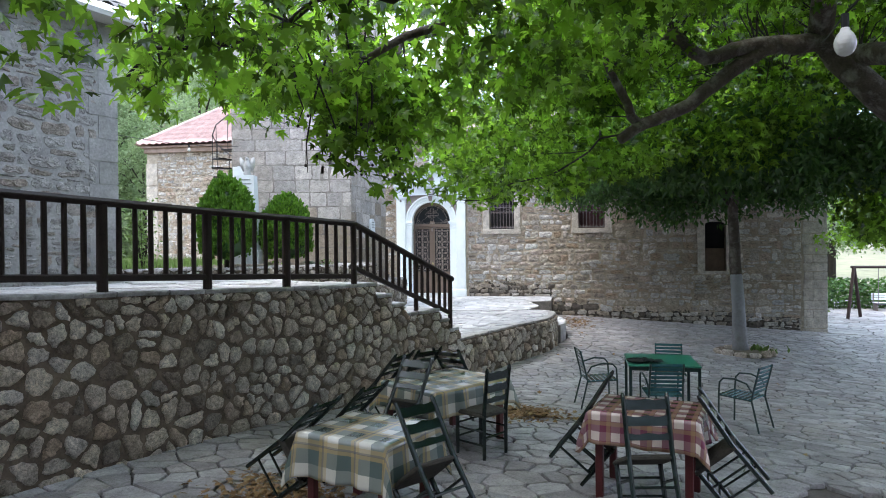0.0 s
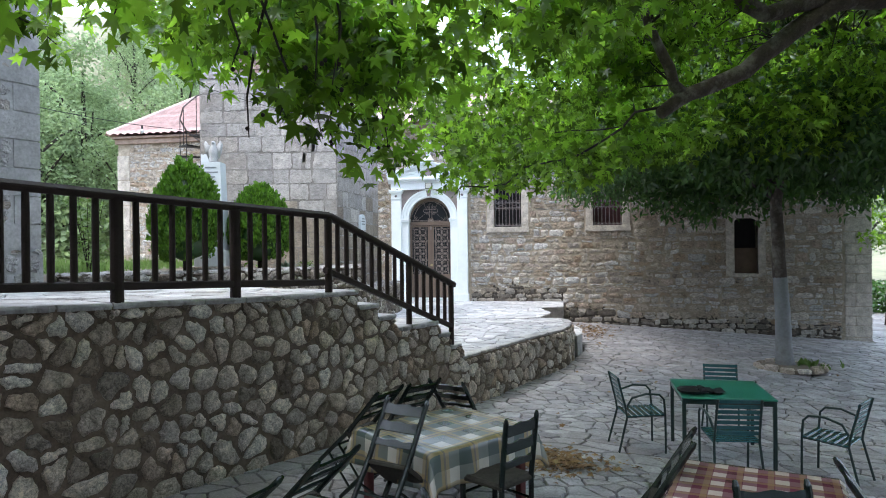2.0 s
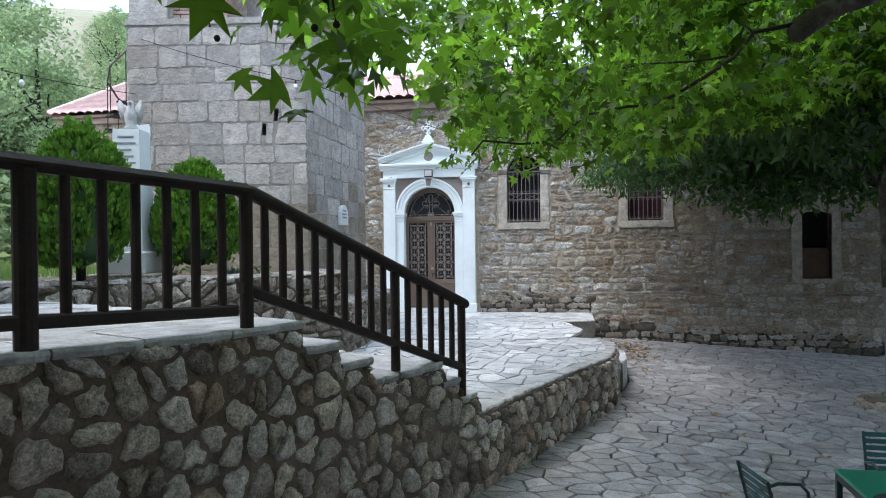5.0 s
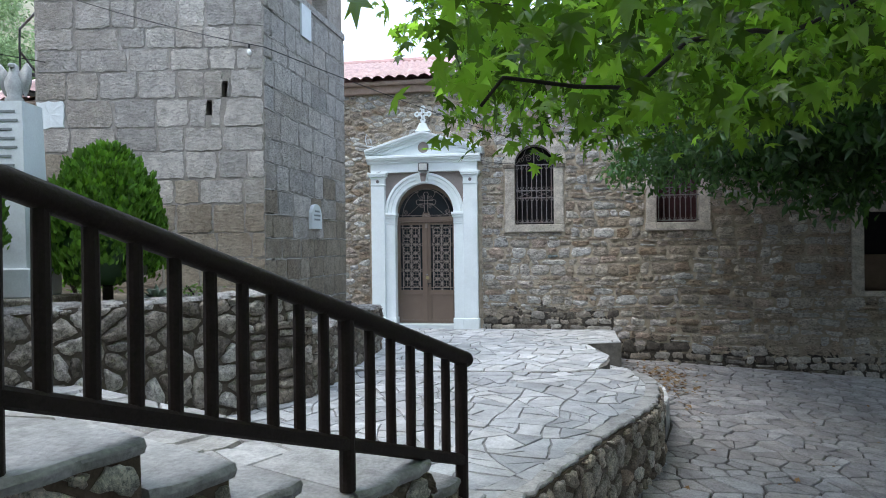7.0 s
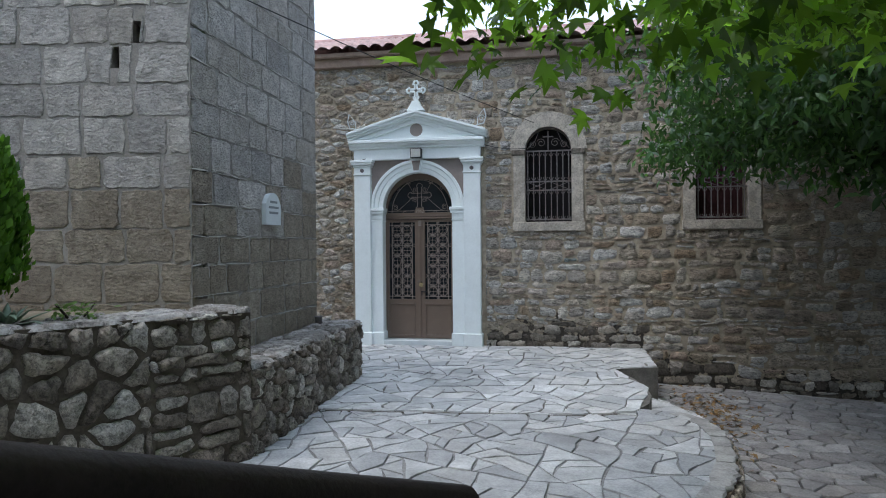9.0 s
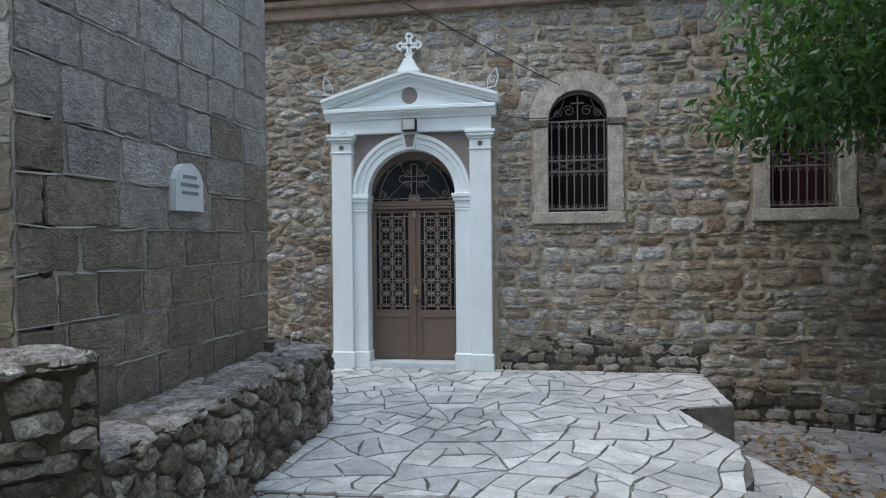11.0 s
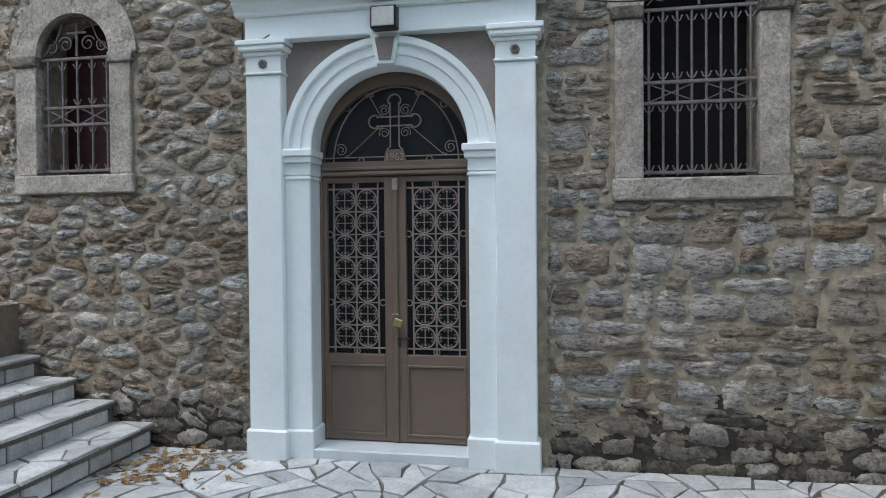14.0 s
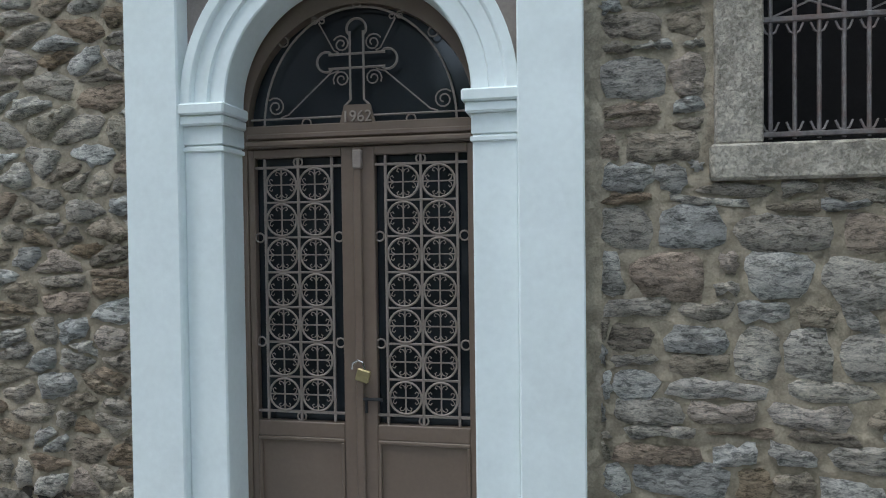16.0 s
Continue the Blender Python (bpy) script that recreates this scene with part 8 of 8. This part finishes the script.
def ashlar(at, width, name, near, z0, z1, gaps=(), ridges=False):
    polys, z, ridge = [], z0, Shape()
    while z < z1 - 0.06:
        h = min(random.uniform(0.26, 0.36), z1 - z)
        u = -random.uniform(0, 0.3)
        while u < width:
            w = random.uniform(0.3, 0.62)
            a, b = max(0.0, u), min(width, u + w)
            if b > width - 0.14:
                b = width
            if b - a > 0.1:
                j = [random.uniform(-0.008, 0.008) for _ in range(4)]
                p = [(a, z + j[0]), (b, z + j[1]), (b, z + h + j[2]), (a, z + h + j[3])]
                for x0, x1, y0, y1 in gaps:
                    if b > x0 and a < x1 and z + h > y0 and z < y1:
                        other_side = cut(p, x1 - 0.01, y0, -1, 0.15)
                        if len(other_side) > 2 and abs(area(other_side)) > 0.004:
                            polys.append(other_side)
                        p = cut(p, x0, y0, 1, -0.08)
                        if len(p) < 3:
                            break
                if len(p) > 2 and abs(area(p)) > 0.004:
                    polys.append(p)
            u = b if b > u else u + w
            if b >= width:
                break
        z += h
        if ridges and z < z1 - 0.1:
            u = 0.0
            while u < width:
                w = random.uniform(0.12, 0.5)
                if random.random() < 0.62:
                    t, p0, p1 = random.uniform(0.003, 0.009), random.uniform(-0.014, 0.014), random.uniform(-0.014, 0.014)
                    e = min(u + w, width)
                    q = [(u, z + p0 - t * 0.4), ((u + e) / 2, z + (p0 + p1) / 2 - t * random.uniform(0.5, 1.4)), (e, z + p1 - t * 0.4), (e, z + p1 + t * 0.4), ((u + e) / 2, z + (p0 + p1) / 2 + t * random.uniform(0.4, 1.2)), (u, z + p0 + t * 0.4)]
                    ridge.prism(q, at, -0.005, random.uniform(0.010, 0.018))
                u += w
    if ridges:
        tagged(part("mortar_joint", ridge, JOINT_LIME, tower_wall), "pale lime pointing between the courses", "", "", "stuff")
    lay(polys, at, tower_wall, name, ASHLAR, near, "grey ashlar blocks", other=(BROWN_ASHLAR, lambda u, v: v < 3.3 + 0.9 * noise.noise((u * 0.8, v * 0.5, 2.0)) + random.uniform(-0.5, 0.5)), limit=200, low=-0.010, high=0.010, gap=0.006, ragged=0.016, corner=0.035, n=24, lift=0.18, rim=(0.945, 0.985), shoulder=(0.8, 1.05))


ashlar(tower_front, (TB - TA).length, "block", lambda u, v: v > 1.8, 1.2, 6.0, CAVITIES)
pale_at = tower_front(0.18, 4.27, 0.0)
pale_block = min((ob for ob in tower_wall.children if ob.name.startswith("block")), key=lambda ob: sum((sum(v.co[i] for v in ob.data.vertices) / len(ob.data.vertices) - pale_at[i]) ** 2 for i in range(3)))
pale_block.data.materials[0] = MARBLE
pale_block["label"] = "pale marble block"
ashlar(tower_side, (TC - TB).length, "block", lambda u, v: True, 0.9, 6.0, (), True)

# court wall
base = [(-1.6, court_z(-5, 4) - 0.25)] + [(s, court_z(*along(s)[0]) - 0.2) for s in (1, 3, 5, 7, 9, 10.5)] + [(S_END, -0.1)]
region = base + [(s, z) for s, z in reversed(top) if s > -1.6] + [(-1.6, cap_z(-1.6) - 0.06)]
pts = scatter_rows(-1.7, S_END, -0.2, 2.2, 0.195, 0.165, 0.72)
polys = cells(pts, region, 0.32, 1.1)
lay(polys, court_wall, wall_court, "stone", RUBBLE, lambda u, v: 1.5 < u < 8.5, "rounded fieldstones of the court wall", smooth=True, low=-0.022, high=0.034, gap=0.009, ragged=0.022, corner=0.24, lift=0.3, n=16, rim=(0.84, 0.95), shoulder=(0.5, 0.95))


# house wall: flat lumps under the plaster
lay(coursed(0.32, 5.5, 2.46, 5.75, (0.11, 0.22), (0.18, 0.46)), lambda u, v, h: house(u, v, h), house_wall, "stone", LUMP, lambda u, v: True, "flat grey stones in the plaster", low=-0.012, high=0.013, gap=0.012, ragged=0.02, corner=0.28, lift=0.6)
lay(coursed(0.0, 5.5, 1.9, 2.42, (0.12, 0.2), (0.18, 0.4)), lambda u, v, h: house(u, v, 0.05 + h), house_wall, "plinth_stone", LUMP, lambda u, v: True, "rough stones of the house plinth", low=-0.012, high=0.016, gap=0.012, ragged=0.02, corner=0.28, lift=0.6)
for k in range(10):
    part("quoin", Shape().prism([(-0.02, 2.46 + 0.355 * k), (0.3 if k % 2 else 0.46, 2.46 + 0.355 * k), (0.3 if k % 2 else 0.46, 2.80 + 0.355 * k), (-0.02, 2.80 + 0.355 * k)], house, -0.3, 0.012), PLASTER, house_wall)


# low walls
def wall_map(a, b):
    a, b = Vector(a), Vector(b)
    d = (b - a).normalized()
    n = Vector((d.y, -d.x))
    return (lambda u, v, h: ((a + d * u + n * h).x, (a + d * u + n * h).y, v)), (b - a).length


for pts_, z0, z1, parent in ((WA[:2], 1.7, 2.1, wall_bed), (WA[1:], 0.6, 2.1, wall_bed), (WB, 0.6, 1.61, wall_side)):
    at, length = wall_map(*pts_)
    k = 0.64 if parent is wall_side else 0.76
    pts = scatter_rows(0, length, z0, z1, 0.27 * k, 0.23 * k, 0.95)
    squared = 0.85 if parent is wall_bed and z0 < 1 else 0.0
    blocks = coursed(length - squared, length, z0, z1 - 0.01, (0.17, 0.26), (0.20, 0.42), sway=0.02) if squared else []
    lay(blocks + cells(pts, [(0, z0), (length - squared, z0), (length - squared, z1 - 0.01), (0, z1 - 0.01)], 0.4, 1.1), at, parent, "stone", GARDENSTONE, lambda u, v: True, "fieldstones of the low wall", smooth=True, low=-0.03, high=0.045, gap=0.004, ragged=0.016, corner=0.2, lift=0.3, n=16, rim=(0.8, 0.93), shoulder=(0.4, 0.9))
at, length = wall_map((-4.22, 18.2), (-4.72, 18.2))
pts = scatter_rows(0, length, 0.6, 1.61, 0.2, 0.17, 0.6)
lay(cells(pts, [(0, 0.6), (length, 0.6), (length, 1.6), (0, 1.6)], 0.4, 1.1), at, wall_side, "stone", GARDENSTONE, lambda u, v: True, "", smooth=True, low=-0.03, high=0.045, gap=0.004, ragged=0.016, corner=0.2, lift=0.3, n=16, rim=(0.8, 0.93), shoulder=(0.4, 0.9))
# tops of the low walls: rough laid slabs
for line_, z1, thick, parent in ((WA, 2.10, 0.42, wall_bed), (WB, 1.61, 0.5, wall_side)):
    for a, b in zip(line_, line_[1:]):
        a, b = Vector(a), Vector(b)
        d = (b - a).normalized()
        n = Vector((-d.y, d.x))
        L = (b - a).length
        pts = scatter_rows(0, L, 0, thick, 0.36, 0.3, 0.8)
        lay(cells(pts, [(0, -0.03), (L, -0.03), (L, thick), (0, thick)], 0.4, 1.2), lambda u, v, h, a=a, d=d, n=n, z1=z1: ((a + d * u + n * v).x, (a + d * u + n * v).y, z1 + h), parent, "top_stone", LICHEN, lambda u, v: True, "", smooth=True, low=-0.02, high=0.024, gap=0.002, ragged=0.02, corner=0.16, lift=0.6, n=18, rim=(0.86, 0.97), shoulder=(0.2, 1.0))


# paving
def flat(z):
    return lambda u, v, h: (u, v, z + h)


def grow(x0, x1, y0, y1, d):
    """Points strewn unevenly, never too close."""
    out = np.empty((0, 2))
    want = int((x1 - x0) * (y1 - y0) / d ** 2 * 1.08)
    tries = 0
    while len(out) < want and tries < want * 12:
        tries += 1
        p = np.array((random.uniform(x0, x1), random.uniform(y0, y1)))
        if len(out) == 0 or ((out - p) ** 2).sum(1).min() > (d * random.choice((0.32, 0.5, 0.85, 1.05))) ** 2:
            out = np.vstack([out, p])
    return [tuple(p) for p in out]


inner = [(p[0] - 0.06 if 0 < i < 9 else p[0], p[1]) for i, p in enumerate(P2)]
lay(crazed(-6, 2, 10, 18, inner, 0.05, 0.17), flat(T2 - 0.014), terrace_lower, "paving_stone", LOWER_SLAB, lambda u, v: True, "pale crazy paving of the terrace", gap=0.013, low=-0.01, high=0.016, dome=0.975, rounded=False, wobble=0.008, edge=0.9, jag=0.004)
lay(crazed(-6.6, 0.4, 16, 21.4, P1, 0.045, 0.17), flat(T1 - 0.014), terrace_door, "paving_stone", SLAB, lambda u, v: True, "pale crazy paving before the door", gap=0.013, low=-0.01, high=0.016, dome=0.975, rounded=False, wobble=0.008, edge=0.9, jag=0.004)
lay(cells(grow(-1, 0.4, 16, 19.2, 0.26), P3, 0.6), flat(0.56 - 0.014), step_round, "paving_stone", SLAB, lambda u, v: True, "", gap=0.012, low=-0.01, high=0.016, dome=0.95, rounded=False, wobble=0.012, edge=0.75)
for s0, s1, z in STEPS:
    sq = lambda u, v, h, z=z: (on_wall(u, v).x, on_wall(u, v).y, z - 0.037 + h)
    pts = scatter_rows(s0, s1, 0.6, 3.7, 0.3, 0.4, 0.6)
    lay(cells(pts, [(s0, 0.72), (s1 + 0.03, 0.72), (s1 + 0.03, 3.75), (s0, 3.75)], 0.6), sq, stairs, "tread_stone", RIMSTONE, lambda u, v: True, "", gap=0.01, low=-0.04, high=0.035, dome=0.94, rounded=False, wobble=0.012, edge=0.75)
up = lambda u, v, h: (on_wall(u, v).x, on_wall(u, v).y, 1.935 + h + 0.025 * max(0, 3.4 - u) * 0.5)
pts = scatter_rows(-4, 4.1, 0.5, 3.8, 0.42, 0.4, 0.6)
lay(cells(pts, [(-4.0, 0.5), (4.15, 0.5), (4.15, 3.55), (-4.0, 3.55)], 0.6), up, stairs, "terrace_stone", RIMSTONE, lambda u, v: True, "", gap=0.012, low=-0.03, high=0.03, dome=0.95, rounded=False, wobble=0.012, edge=0.75)
lane = [(-5.9, 3.0)] + [(court_wall(s, 0.1, 0.0)[0], court_wall(s, 0.1, 0.0)[1]) for s in (-2.0, 1.0, 4.0, 6.4, 8.0, 9.5, 10.3, 10.9)] + [(0.24, 16.6), (0.26, 17.2), (0.12, 18.0), (-0.15, 18.6), (-0.5, 19.0), (-0.12, 19.4), (-0.12, FY - 0.03), (CX1, FY - 0.03), (15, FY - 0.03), (15, 3.0)]
lane = lane[::-1]
court_stones = [p for p in cells(grow(-6, 15, 3, 21, 0.26), lane, 0.8, 1.25) if not (p[0][0] > 1.75 + 0.4 * noise.noise((p[0][1], 0.3, 0)) and p[0][1] < 6.7 + 0.5 * noise.noise((p[0][0], 0.7, 0)))]
lay(court_stones, lambda u, v, h: (u, v, court_z(u, v) + h - 0.012), ground, "paving_stone", COURT, lambda u, v: -2.5 < u < 3.2 and 7.5 < v < 15 and random.random() < 0.75, "grey crazy paving of the court",
    gap=0.014, low=-0.03, high=0.012, dome=0.95, rounded=False, wobble=0.02, edge=0.75, jag=0.003)
far = [(CX1 + 0.1, FY - 0.03), (16, FY - 0.03), (22, 34), (CX1 + 0.1, 34)]
lay(cells(grow(8, 22, 21, 34, 0.6), far, 1.2), lambda u, v, h: (u, v, court_z(u, v) + h - 0.012), ground, "far_paving", COURT, lambda u, v: False, "grey crazy paving beside the church", gap=0.02, low=-0.03, high=0.012, dome=0.95, rounded=False, wobble=0.01, edge=0.75)

# crazy-paved treads of the side steps
for k in range(7):
    z = T1 + 0.20 + 0.18 * k
    x1_ = -6.05 - 0.355 * k
    x0_ = x1_ - 0.40 if k < 6 else -8.6
    pts = grow(x0_, x1_, 19.3, 20.97, 0.22)
    lay(cells(pts, [(x0_, 19.30), (x1_ + 0.015, 19.30), (x1_ + 0.015, 20.95), (x0_, 20.95)], 0.6), flat(z - 0.004), side_steps[k], "tread_stone", SLAB, lambda u, v: True, "", gap=0.010, low=-0.01, high=0.012, dome=0.95, rounded=False, wobble=0.02, edge=0.75, jag=0.004)
